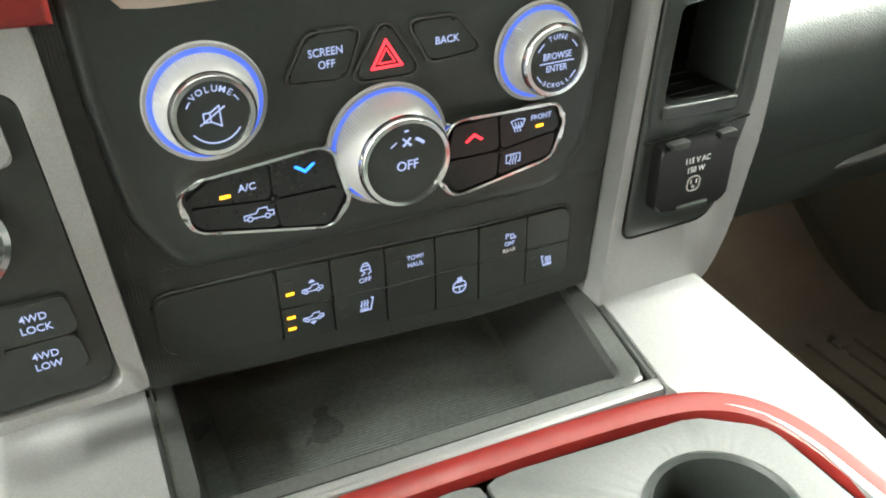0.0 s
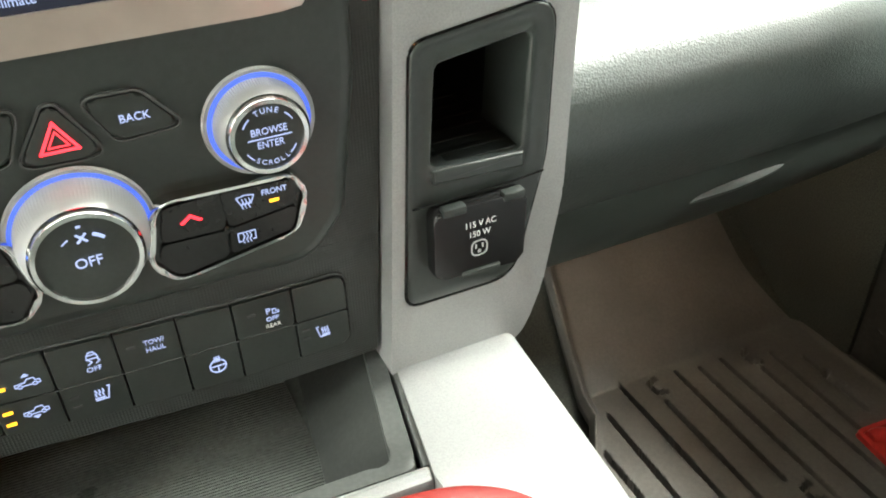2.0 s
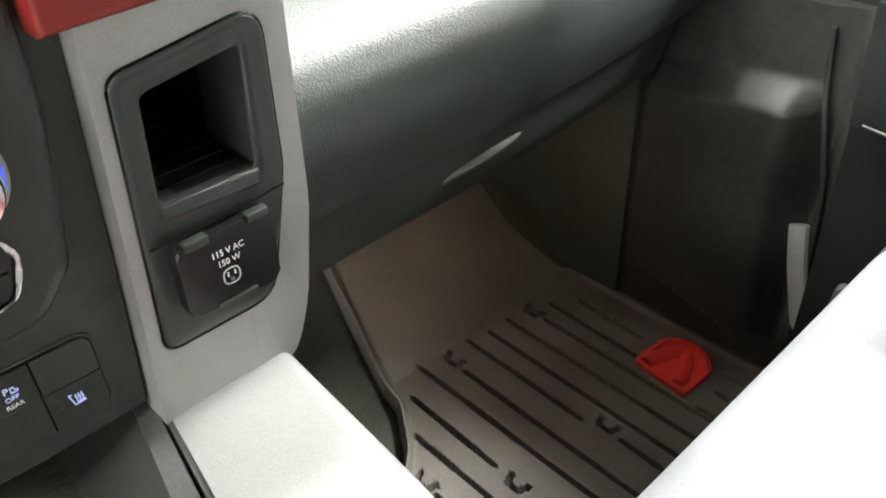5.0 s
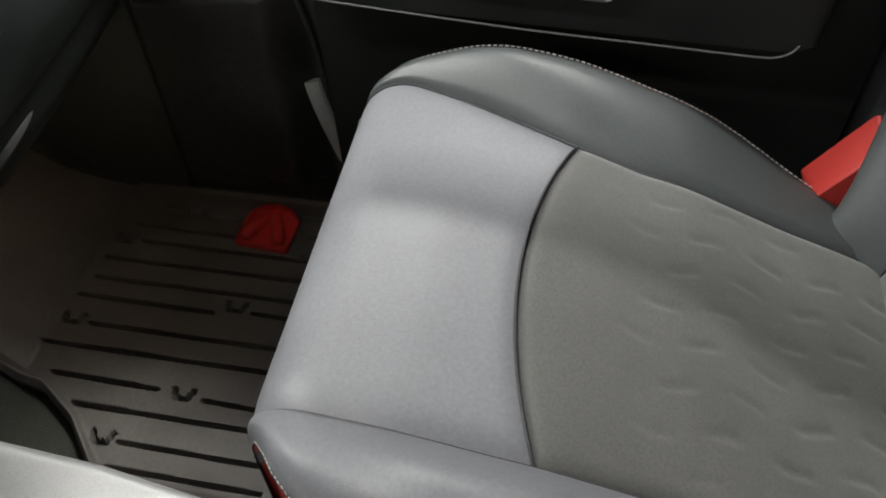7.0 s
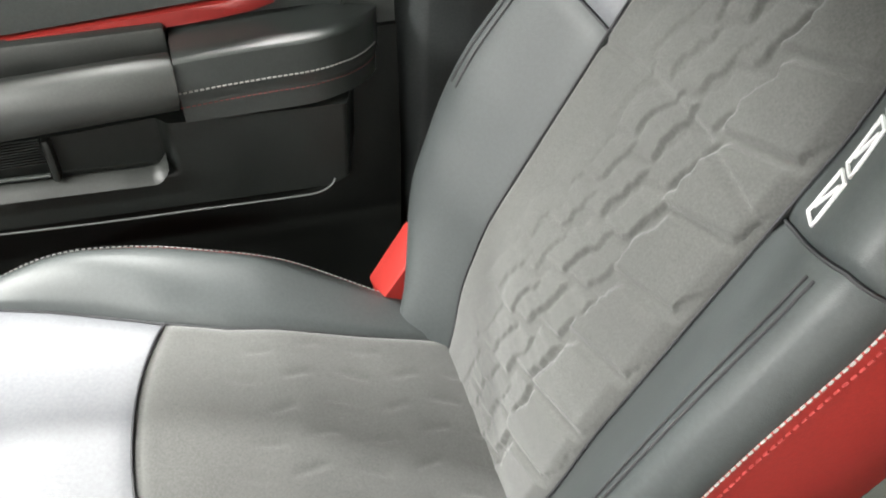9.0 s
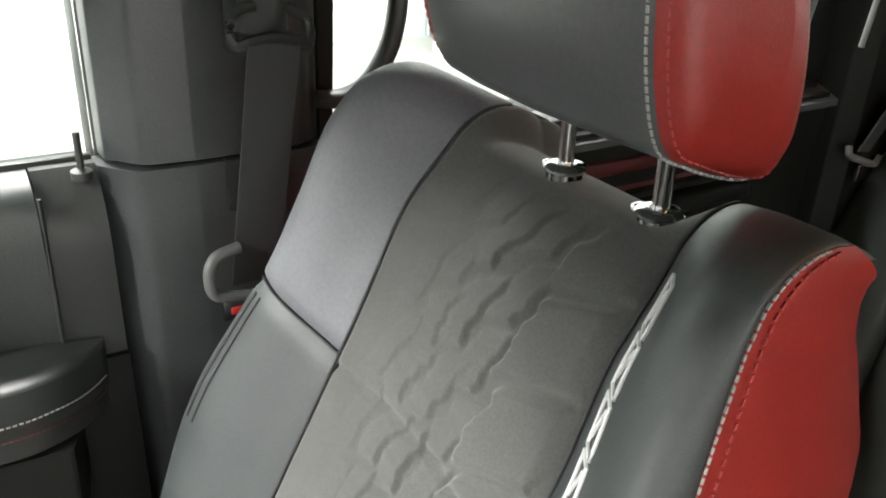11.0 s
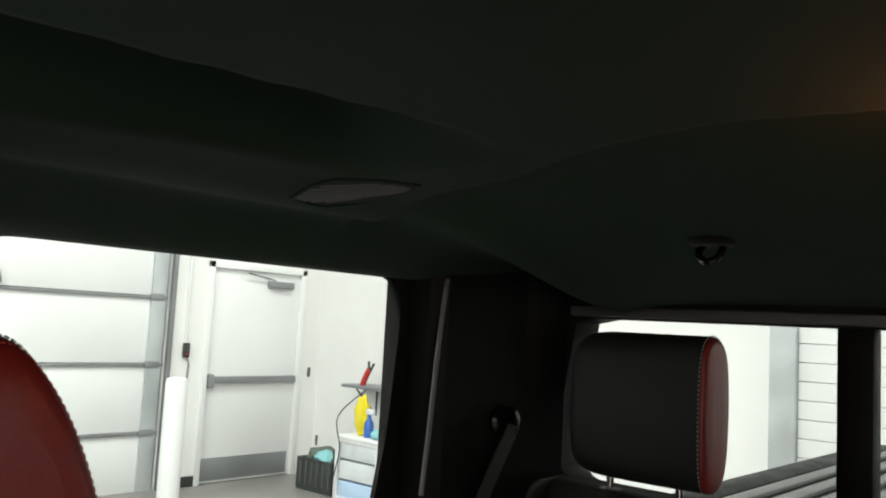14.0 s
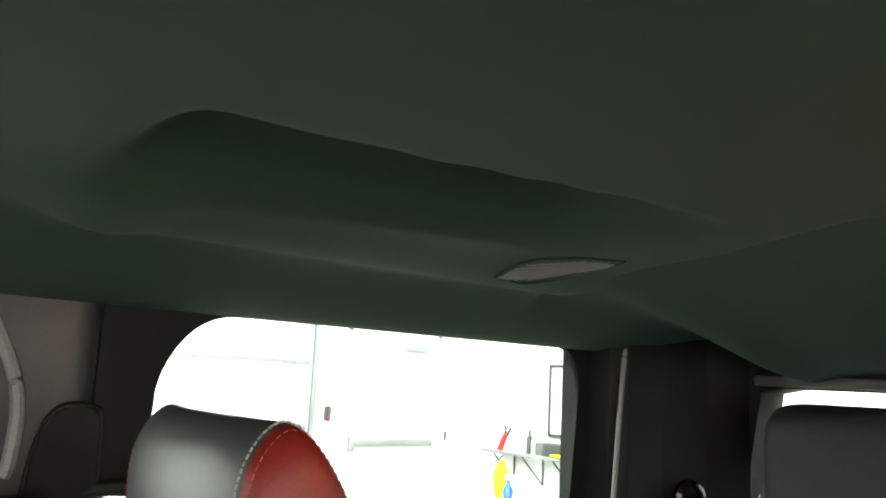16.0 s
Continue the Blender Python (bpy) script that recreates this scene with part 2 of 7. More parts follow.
WEAVE = mat("woven_black_plastic", (0.033, 0.037, 0.035), 0.42, grain=500, vary=0.1, bump=0.7, bump_scale=540, cells=True, regular=True)
BUTTON = mat("button_plastic", (0.030, 0.035, 0.032), 0.42, grain=400, vary=0.1, stain=30, stains=0.15)
PIANO = mat("gloss_black", (0.010, 0.010, 0.010), 0.12, grain=200, vary=0.1, wear=0.04)
GREY_PLASTIC = mat("grey_plastic", (0.105, 0.109, 0.106), 0.5, grain=500, vary=0.1, bump=0.1, bump_scale=1200)
SLEEVE = mat("ribbed_satin_metal", (0.46, 0.46, 0.455), 0.36, metal=0.35, vary=0.04, stains=0.04)
KEY_GLOSS = mat("glossy_key_plastic", (0.014, 0.014, 0.014), 0.24, grain=300, vary=0.1, wear=0.03)
CHROME = mat("chrome", (0.78, 0.78, 0.78), 0.14, metal=1.0, vary=0.03, stains=0.03, wear=0.04)
KNURL = mat("satin_metal", (0.40, 0.40, 0.395), 0.38, metal=0.45, vary=0.05, stains=0.05, bump=0.7, bump_scale=950, cells=True)
DOOR_BLACK = mat("door_black_plastic", (0.020, 0.022, 0.020), 0.44, grain=400, vary=0.15, bump=0.12, bump_scale=1400, stain=12, stains=0.2)
PILLAR = mat("pillar_plastic", (0.038, 0.042, 0.042), 0.40, grain=400, vary=0.15, bump=0.10, bump_scale=1400, stain=12, stains=0.15)
# Plastic darkened for the shade low on the door and in the slot.
SHADED_POCKET = mat("shaded_pocket_plastic", (0.011, 0.013, 0.012), 0.48, shine=0.3, grain=400, vary=0.15, bump=0.12, bump_scale=1400, stain=12, stains=0.2)
DOOR_LEATHER = mat("door_black_leather", (0.028, 0.032, 0.030), 0.38, grain=300, vary=0.12, bump=0.2, bump_scale=900, cells=True)
SCUFFED = mat("scuffed_black_plastic", (0.019, 0.0185, 0.017), 0.47, grain=120, vary=0.35, bump=0.15, bump_scale=900, stain=9, stains=0.4, wear=0.12)
ROSE = mat("warm_satin_metal", (0.60, 0.50, 0.44), 0.32, metal=0.7, vary=0.05)
DASH = mat("grained_dash_plastic", (0.040, 0.048, 0.045), 0.33, grain=300, vary=0.15, bump=0.27, bump_scale=620, cells=True, wear=0.04, shine=0.7)
GLOVE = mat("glovebox_plastic", (0.032, 0.039, 0.034), 0.5, grain=300, vary=0.1, bump=0.12, bump_scale=900, cells=True, stains=0.06, wear=0.03)
# Red trim darkened to carry the shade on the rear door.
SHADED_RED = mat("shaded_red_trim", (0.055, 0.005, 0.006), 0.45, grain=200, vary=0.08)
CARPET = mat("dark_carpet", (0.036, 0.039, 0.031), 0.98, grain=500, vary=0.5, bump=0.8, bump_scale=900, stain=6, stains=0.25)
RUBBER = mat("brown_black_rubber", (0.074, 0.068, 0.061), 0.55, grain=250, vary=0.12, bump=0.1, bump_scale=700, stain=7, stains=0.35)
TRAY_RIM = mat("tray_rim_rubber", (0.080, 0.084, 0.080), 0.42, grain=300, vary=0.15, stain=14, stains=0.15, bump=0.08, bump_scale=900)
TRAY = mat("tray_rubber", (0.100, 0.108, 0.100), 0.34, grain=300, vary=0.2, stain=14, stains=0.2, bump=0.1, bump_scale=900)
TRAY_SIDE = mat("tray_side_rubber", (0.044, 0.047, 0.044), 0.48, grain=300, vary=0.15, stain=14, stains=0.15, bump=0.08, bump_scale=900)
# Black plastic deepened to carry the shade of the rear and recesses.
SHADED_BLACK = mat("shaded_black_plastic", (0.008, 0.009, 0.008), 0.55, shine=0.18, grain=400, vary=0.15, bump=0.1, bump_scale=1400, stain=12, stains=0.2)
# Black leather lightened for the light on the headrest and rear sill.
HALF_LIT_LEATHER = mat("half_lit_leather", (0.066, 0.069, 0.071), 0.34, grain=300, vary=0.1, bump=0.10, bump_scale=900, cells=True, wear=0.05)
# Seat leather and suede darkened to carry the rear cab's shade.
SHADED_LEATHER = mat("shaded_rear_leather", (0.018, 0.021, 0.019), 0.52, shine=0.35, grain=300, vary=0.12, bump=0.2, bump_scale=900, cells=True)
SHADED_SUEDE = mat("shaded_rear_suede", (0.011, 0.0115, 0.0095), 0.95, shine=0.3, grain=500, vary=0.25, bump=0.3, bump_scale=1500, stain=14, stains=0.16)
HEADLINER = mat("dark_headliner_fabric", (0.0125, 0.0315, 0.0165), 0.95, grain=900, vary=0.15, bump=0.3, bump_scale=1500)
WEBBING = mat("grey_webbing", (0.026, 0.028, 0.027), 0.7, grain=900, vary=0.2, bump=0.4, bump_scale=1200)
THREAD = mat("silver_thread", (0.30, 0.30, 0.285), 0.6, grain=900, vary=0.2)
RED_THREAD = mat("red_thread", (0.32, 0.04, 0.036), 0.6, grain=900, vary=0.2)
DARK_THREAD = mat("dark_thread", (0.02, 0.02, 0.022), 0.7, grain=900, vary=0.2)
EMBROIDERY = mat("silver_embroidery", (0.62, 0.62, 0.62), 0.5, grain=900, vary=0.15)
SEAL = mat("grey_rubber_seal", (0.20, 0.20, 0.195), 0.55, grain=300, vary=0.1)
KEY_RIM = mat("satin_key_edge", (0.065, 0.067, 0.066), 0.24, grain=300, vary=0.1, wear=0.05)
GLOW = mat("backlit_lettering", (0.10, 0.11, 0.15), 0.5, emit=(0.50, 0.58, 1.0), power=0.40)
WHITE_INK = mat("white_print", (0.92, 0.92, 0.92), 0.6)
GLOW_RED = mat("backlit_red", (0.5, 0.02, 0.02), 0.4, emit=(1.0, 0.03, 0.05), power=1.2)
GLOW_BLUE = mat("backlit_blue", (0.02, 0.1, 0.5), 0.4, emit=(0.03, 0.20, 1.0), power=1.4)
GLOW_RING = mat("blue_light_ring", (0.05, 0.08, 0.4), 0.4, emit=(0.07, 0.14, 0.80), power=0.42)
GLOW_AMBER = mat("amber_indicator", (0.6, 0.3, 0.02), 0.4, emit=(1.0, 0.42, 0.02), power=1.1)
DIM = mat("unlit_indicator", (0.06, 0.06, 0.06), 0.5)
SCREEN = mat("lit_display", (0.02, 0.02, 0.03), 0.1, emit=(0.004, 0.005, 0.009), power=1.0)
PANE = glass("window_glass")
WHITE_WALL = mat("white_painted_wall", (0.80, 0.80, 0.79), 0.6, grain=40, vary=0.02, stain=0.8, stains=0.03)
GREY_WALL = mat("light_cutting_grey", (0.30, 0.30, 0.295), 0.6, grain=40, vary=0.02, stain=0.8, stains=0.05)
WHITE_METAL = mat("white_painted_metal", (0.78, 0.79, 0.79), 0.45, grain=60, vary=0.02, stain=1.5, stains=0.04)
STEEL = mat("galvanised_steel", (0.26, 0.27, 0.28), 0.45, metal=0.5, grain=60, vary=0.1)
CONCRETE = mat("sealed_grey_concrete", (0.235, 0.226, 0.216), 0.45, grain=20, vary=0.06, stain=0.9, stains=0.12, bump=0.05, bump_scale=90)


# ---- marks on panels that face the driver (front: the plane's y) ----
def words(body, size, x, front, z, material, parent, name="lettering", turn=0.0, slant=0.0, squeeze=1.0, m=None):
    cu = bpy.data.curves.new("text", "FONT")
    cu.body, cu.size, cu.align_x, cu.align_y, cu.extrude, cu.shear = body, size, "CENTER", "CENTER", 0.00012, slant
    cu.offset = size * 0.002
    cu.resolution_u = 3
    tmp = bpy.data.objects.new("text", cu)
    scene.collection.objects.link(tmp)
    bpy.context.view_layer.update()
    me = bpy.data.meshes.new_from_object(tmp.evaluated_get(bpy.context.evaluated_depsgraph_get()))
    bpy.data.objects.remove(tmp)
    bpy.data.curves.remove(cu)
    me.materials.clear()
    me.materials.append(material)
    me.transform(Matrix.Diagonal((squeeze, 1, 1, 1)))
    me.transform((m if m is not None else pose(x, front, z, 90, 0, 0) @ pose(0, 0, 0, 0, 0, turn)))
    me.transform(Matrix.Translation(-BASE_OF[parent]))
    ob = new(name, me)
    ob.parent = parent
    return ob


def strokes(lines, width, front, material, parent, name="symbol", deep=0.0003):
    """Line marks: each line is a list of (x, z), with a last item True where it closes."""
    bm = bmesh.new()
    for line in lines:
        closed = line[-1] is True
        pts = [Vector(p) for p in (line[:-1] if closed else line)]
        m = len(pts)
        for i in range(m if closed else m - 1):
            a, b = pts[i], pts[(i + 1) % m]
            d = (b - a)
            if d.length < 1e-7:
                continue
            d.normalize()
            s = Vector((-d.y, d.x)) * width * 0.42
            a, b = a - d * width * 0.4, b + d * width * 0.4
            quad = [a + s, b + s, b - s, a - s]
            lo = [bm.verts.new((p.x, front, p.y)) for p in quad]
            hi = [bm.verts.new((p.x, front - deep, p.y)) for p in quad]
            bm.faces.new(hi), bm.faces.new(lo[::-1])
            for k in range(4):
                bm.faces.new((lo[k], lo[(k + 1) % 4], hi[(k + 1) % 4], hi[k]))
    return part(name, bm, material, parent)


def arc(x, z, r, a0, a1, n=10):
    return [(x + r * math.cos(radians(a0 + (a1 - a0) * i / n)), z + r * math.sin(radians(a0 + (a1 - a0) * i / n))) for i in range(n + 1)]


def shifted(lines, x, z, k=1.0):
    return [[p if p is True else (x + p[0] * k, z + p[1] * k) for p in line] for line in lines]

# ---- the shop round the truck ----
GROUND, WALL_X, WALL_Y, ROOM_X, ROOM_Y, CEIL = -0.58, 6.94, -6.72, -6.5, 9.0, 4.4
solid("ground", box(ROOM_X - 0.3, WALL_X + 0.3, WALL_Y - 0.3, ROOM_Y + 0.3, GROUND - 0.2, GROUND, 0), CONCRETE, "sealed grey concrete shop floor", "floor", "structure")
solid("wall_west", box(ROOM_X - 0.2, ROOM_X, WALL_Y, ROOM_Y, GROUND, CEIL, 0), WHITE_WALL, "plain white painted shop wall", "wall", "structure")
# Unseen wall kept grey to cut the light through the windscreen.
solid("wall_north", box(ROOM_X, WALL_X, ROOM_Y, ROOM_Y + 0.2, GROUND, CEIL, 0), GREY_WALL, "unseen shop wall, greyed to cut light into the cab", "wall", "structure")
solid("wall_south", box(ROOM_X, WALL_X + 0.2, WALL_Y - 0.2, WALL_Y, GROUND, CEIL, 0), WHITE_WALL, "white painted shop wall behind the shelf", "wall", "structure")
bm = box(WALL_X, WALL_X + 0.2, WALL_Y, -6.43, GROUND, CEIL, 0)
box(WALL_X, WALL_X + 0.2, -5.30, -4.86, GROUND, CEIL, 0, bm=bm)
box(WALL_X, WALL_X + 0.2, -6.43, -5.30, 1.57, CEIL, 0, bm=bm)
box(WALL_X, WALL_X + 0.2, -4.86, -0.2, 3.4, CEIL, 0, bm=bm)
box(WALL_X, WALL_X + 0.2, -0.2, ROOM_Y, GROUND, CEIL, 0, bm=bm)
solid("wall_east", bm, WHITE_WALL, "white painted shop wall with door openings", "wall", "structure")
solid("shop_ceiling", box(ROOM_X, WALL_X, WALL_Y, ROOM_Y, CEIL, CEIL + 0.2, 0), WHITE_WALL, "white shop ceiling", "ceiling", "structure")

# ---- the truck's shell ----
def floor_height(x, y):
    side = max(0.0, 0.36 - x) * 0.45 if x > 0 else 0.0
    rise = max(0.0, y - 0.245)
    return min(side, 0.14) * smooth(-0.3, 0.0, y) + (rise * 0.75 if rise < 0.2 else 0.15 + (rise - 0.2) * 1.1) - 0.012


solid("floor", sheet(lambda u, v: (-0.88 + 1.76 * u, -2.1 + 2.75 * v, floor_height(-0.88 + 1.76 * u, -2.1 + 2.75 * v)), 60, 60, 0.03, (0, 0, -0.04)), CARPET, "dark carpeted truck floor", "floor", "structure")
solid("firewall", box(-0.86, 0.86, 0.64, 0.70, -0.05, 0.80, 0.01), CARPET, "dark carpeted bulkhead under the dashboard", "bulkhead", "structure")
bm = box(-0.86, 0.86, -2.18, -2.12, -0.1, 0.80, 0.01)
solid("cab_wall_rear", bm, SHADED_BLACK, "black rear cab wall below the window", "wall", "structure")
rear_hole = rounded([(0.652, 0.83), (0.664, 0.905), (0.626, 1.128), (-0.626, 1.128), (-0.652, 0.905), (-0.640, 0.83), (-0.60, 0.80), (0.60, 0.80)], 0.012, 3)
solid("rear_window_surround", ring([(-0.86, 0.6), (0.86, 0.6), (0.86, 1.30), (-0.86, 1.30)], rear_hole, "y", -2.085, -2.17, 160, 0.004), SHADED_BLACK, "black trim round the rear window", "trim", "structure")
# left side: open driver's door, closed rear door with its window opening
bm = box(-0.92, -0.86, -2.18, -1.02, -0.12, 0.76, 0.01)
box(-0.92, -0.86, -1.02, -0.90, -0.12, 1.22, 0.01, bm=bm)
box(-0.92, -0.86, -2.18, -1.80, 0.76, 1.22, 0.01, bm=bm)
box(-0.92, -0.86, 0.02, 0.70, -0.12, 0.72, 0.01, bm=bm)
box(-0.92, -0.86, -0.90, 0.05, -0.12, -0.02, 0.01, bm=bm)
box(-0.92, -0.80, -2.18, 0.05, 1.20, 1.30, 0.02, bm=bm)
solid("cab_wall_left", bm, SHADED_BLACK, "black left cab side with window openings", "wall", "structure")
bm = box(0.865, 0.93, -2.18, -1.87, -0.12, 1.22, 0.01)
box(0.865, 0.93, -0.96, -0.72, -0.12, 1.22, 0.01, bm=bm)
box(0.865, 0.93, -1.87, -0.96, -0.12, 0.735, 0.01, bm=bm)
box(0.865, 0.93, -0.72, 0.02, -0.12, 0.742, 0.01, bm=bm)
box(0.865, 0.93, 0.02, 0.70, -0.12, 0.76, 0.01, bm=bm)
box(0.80, 0.93, -2.18, 0.05, 1.205, 1.30, 0.02, bm=bm)
solid("cab_wall_right", bm, SHADED_BLACK, "black right cab side with window openings", "wall", "structure")
for sx in (-1, 1):
    solid("windscreen_pillar", tube([(sx * 0.86, 0.62, 0.72), (sx * 0.82, 0.2, 1.02), (sx * 0.76, -0.12, 1.24)], 0.045, 10), BLACK, "black windscreen pillar", "pillar", "structure")
solid("windscreen_header", box(-0.86, 0.86, -0.20, -0.08, 1.20, 1.30, 0.02), HEADLINER, "dark header over the windscreen", "header", "structure")


def roof_height(x, y):
    ax = abs(x)
    z = 1.260 - 0.006 * smooth(0.25, 0.55, ax) - 0.075 * smooth(0.60, 0.80, ax)
    z -= 0.014 * math.exp(-((ax - 0.60) / 0.05) ** 2) * smooth(-0.75, -0.9, y) * 0.6
    mid = 0.36 - 0.05 * smooth(-0.85, -1.25, y)
    wide = 0.115
    z += 0.054 * max(0.0, 1 - (abs(ax - mid) / wide) ** 2.6) ** 1.3 * smooth(-0.79, -0.86, y) * smooth(-1.34, -1.18, y)
    z -= 0.026 * math.exp(-((ax - 0.53) / 0.08) ** 2 - ((y + 0.84) / 0.05) ** 2)
    z -= 0.018 * math.exp(-((ax - 0.54) / 0.06) ** 2) * smooth(-0.80, -0.95, y)
    edge = lerp([(0.0, -1.295), (0.05, -1.305), (0.114, -1.32), (0.28, -1.41), (0.437, -1.445), (0.656, -1.495), (0.8, -1.52)], ax)
    behind = edge - y
    if behind > 0:
        z += (0.036 * smooth(0, 0.020, behind) - 0.135 * smooth(0.0, 2.08 + edge, behind)) * (1 - smooth(0.50, 0.72, ax))
    return z


solid("headliner", sheet(lambda u, v: (-0.82 + 1.64 * u, -2.12 + 2.02 * v, roof_height(-0.82 + 1.64 * u, -2.12 + 2.02 * v)), 140, 260, 0.02, (0, 0, 0.03)), HEADLINER, "dark moulded fabric roof lining", "ceiling", "structure")
solid("roof_panel", box(-0.93, 0.93, -2.2, -0.08, 1.31, 1.35, 0.02), BLACK, "truck roof panel over the lining", "roof", "structure")
solid("bonnet", box(-0.90, 0.90, 0.66, 2.2, 0.45, 0.60, 0.05), BLACK, "dark truck bonnet ahead of the windscreen", "bonnet", "structure")
solid("cowl", box(-0.90, 0.90, 0.60, 0.80, 0.60, 0.72, 0.03), BLACK, "black cowl below the windscreen", "cowl", "structure")

# ---- dashboard and centre stack ----
dash = thing("dashboard", (0.5, 0.3, 0.34), "dark grained dashboard with a glovebox above the footwell", "dashboard")
PROFILE = [(0.62, 0.662), (0.40, 0.650), (0.25, 0.622), (0.17, 0.593), (0.122, 0.573), (0.090, 0.558), (0.069, 0.543), (0.0605, 0.526), (0.0600, 0.500), (0.066, 0.476), (0.074, 0.456)]
LOWER = [(0.076, 0.451), (0.082, 0.425), (0.092, 0.398), (0.112, 0.374), (0.150, 0.360), (0.30, 0.352)]


def profile_at(rows, v):
    k = v * (len(rows) - 1)
    i = min(int(k), len(rows) - 2)
    p0, p1, p2, p3 = (Vector(rows[max(0, min(len(rows) - 1, j))]) for j in (i - 1, i, i + 1, i + 2))
    t = k - i
    return 0.5 * (2 * p1 + (p2 - p0) * t + (2 * p0 - 5 * p1 + 4 * p2 - p3) * t * t + (3 * p1 - p0 - 3 * p2 + p3) * t ** 3)


def dash_point(rows, x0, x1):
    def fn(u, v):
        p = profile_at(rows, v)
        x = x0 + (x1 - x0) * u
        return (x, p.x + 0.10 * max(0, x - 0.45) ** 2 * 2, p.y)
    return fn


part("upper_pad", sheet(dash_point(PROFILE, 0.262, 0.84), 24, 48, 0.02), DASH, dash, "grained dark pad with a soft sheen")
part("glovebox_door", sheet(dash_point(LOWER, 0.262, 0.80), 24, 24, 0.015), GLOVE, dash)
part("upper_pad", sheet(dash_point(PROFILE[:5], -0.84, -0.262), 24, 24, 0.02), DASH, dash)
part("lower_panel", sheet(lambda u, v: (-0.84 + 0.578 * u, 0.09 + 0.1 * v, 0.60 - 0.24 * v), 8, 8, 0.02), SMOOTH, dash)
part("upper_pad", sheet(dash_point(PROFILE[:3], -0.262, 0.262), 24, 24, 0.02), DASH, dash)
handle = part("glovebox_handle", tube(spline([(0.425, 0.088, 0.404), (0.45, 0.075, 0.412), (0.49, 0.071, 0.416), (0.53, 0.075, 0.419), (0.555, 0.085, 0.424)], 6), [0.004] + [0.0075] * 22 + [0.007, 0.004], 10, flat=0.8), GREY_PLASTIC, dash, "pale grey latch lip")
part("handle_recess", prism(rounded([(0.44, 0.415), (0.60, 0.432), (0.60, 0.449), (0.47, 0.445)], 0.006), "y", 0.0765, 0.09, 0.001), BLACK, dash)

# Added fill lamp, fixture unseen: warms and brightens the mat.
lamp = thing("footwell_fill", (0.62, 0.20, 0.345), "small warm fill light added under the dashboard", "lamp")
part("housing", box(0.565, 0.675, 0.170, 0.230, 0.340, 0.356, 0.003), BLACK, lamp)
part("lens", box(0.573, 0.667, 0.176, 0.224, 0.336, 0.341, 0.002), mat("footwell_fill_lens", (0.8, 0.7, 0.55), 0.4, emit=(1.0, 0.76, 0.56), power=11.5), lamp, "lit warm lens")

stack = thing("centre_stack", (0, 0.05, 0.395), "black centre stack with backlit knobs and climate buttons", "control panel")
part("surround", prism(rounded([(-0.157, 0.4995), (0.1552, 0.4945), (0.1665, 0.66), (0.1665, 0.72), (-0.160, 0.72), (-0.163, 0.66)], 0.002, 2), "y", 0.0289, 0.12, 0.001), WEAVE, stack, "fine woven-texture black surround")
part("stack_core", box(-0.150, 0.142, 0.052, 0.12, 0.4300, 0.4930, 0.001), BLACK, stack)
FACE = 0.0215
BEZEL = [(-0.118, 0.4985), (0.112, 0.4935), (0.134, 0.520), (0.147, 0.60), (0.150, 0.72), (-0.150, 0.72), (-0.147, 0.60), (-0.140, 0.535)]
bm, loops = bmesh.new(), []
for inset, y in ((0.0, 0.05), (0.0, FACE + 0.0068), (0.0006, FACE + 0.0042), (0.0024, FACE + 0.0018), (0.0050, FACE + 0.0005), (0.0085, FACE)):
    line = rounded(grown(BEZEL, -inset), [q - inset for q in (0.024, 0.024, 0.022, 0.05, 0.012, 0.012, 0.05, 0.022)], 6)
    loops.append([bm.verts.new((u, y, v)) for u, v in line])
for lo, hi in zip(loops, loops[1:]):
    for k in range(len(lo)):
        bm.faces.new((lo[k], lo[(k + 1) % len(lo)], hi[(k + 1) % len(lo)], hi[k]))
bm.faces.new(loops[-1])
bezel = part("bezel", bm, SMOOTH, stack, "smooth black fascia with rounded lower corners", sharp=60)
screen = part("display", prism(rrect(-0.118, 0.118, 0.6575, 0.715, 0.006), "y", FACE - 0.0008, FACE + 0.01, 0.0005), SCREEN, stack, "glossy lit touch display")
part("display_frame", ring(rrect(-0.126, 0.126, 0.640, 0.719, 0.010), rrect(-0.118, 0.118, 0.6575, 0.715, 0.006), "y", FACE - 0.003, FACE + 0.004, 160, 0.0012), ROSE, stack, "satin warm metal display frame")
for x, body in ((-0.098, "Radio"), (-0.064, "Media"), (-0.031, "Controls"), (0.001, "Climate"), (0.034, "Nav"), (0.066, "Phone")):
    words(body, 0.0062, x, FACE - 0.0012, 0.6630, GLOW, screen, "menu_label", squeeze=0.9)
    strokes([arc(x, 0.6712, 0.003, 0, 360, 8)], 0.0012, FACE - 0.0010, GLOW, screen, "menu_icon")


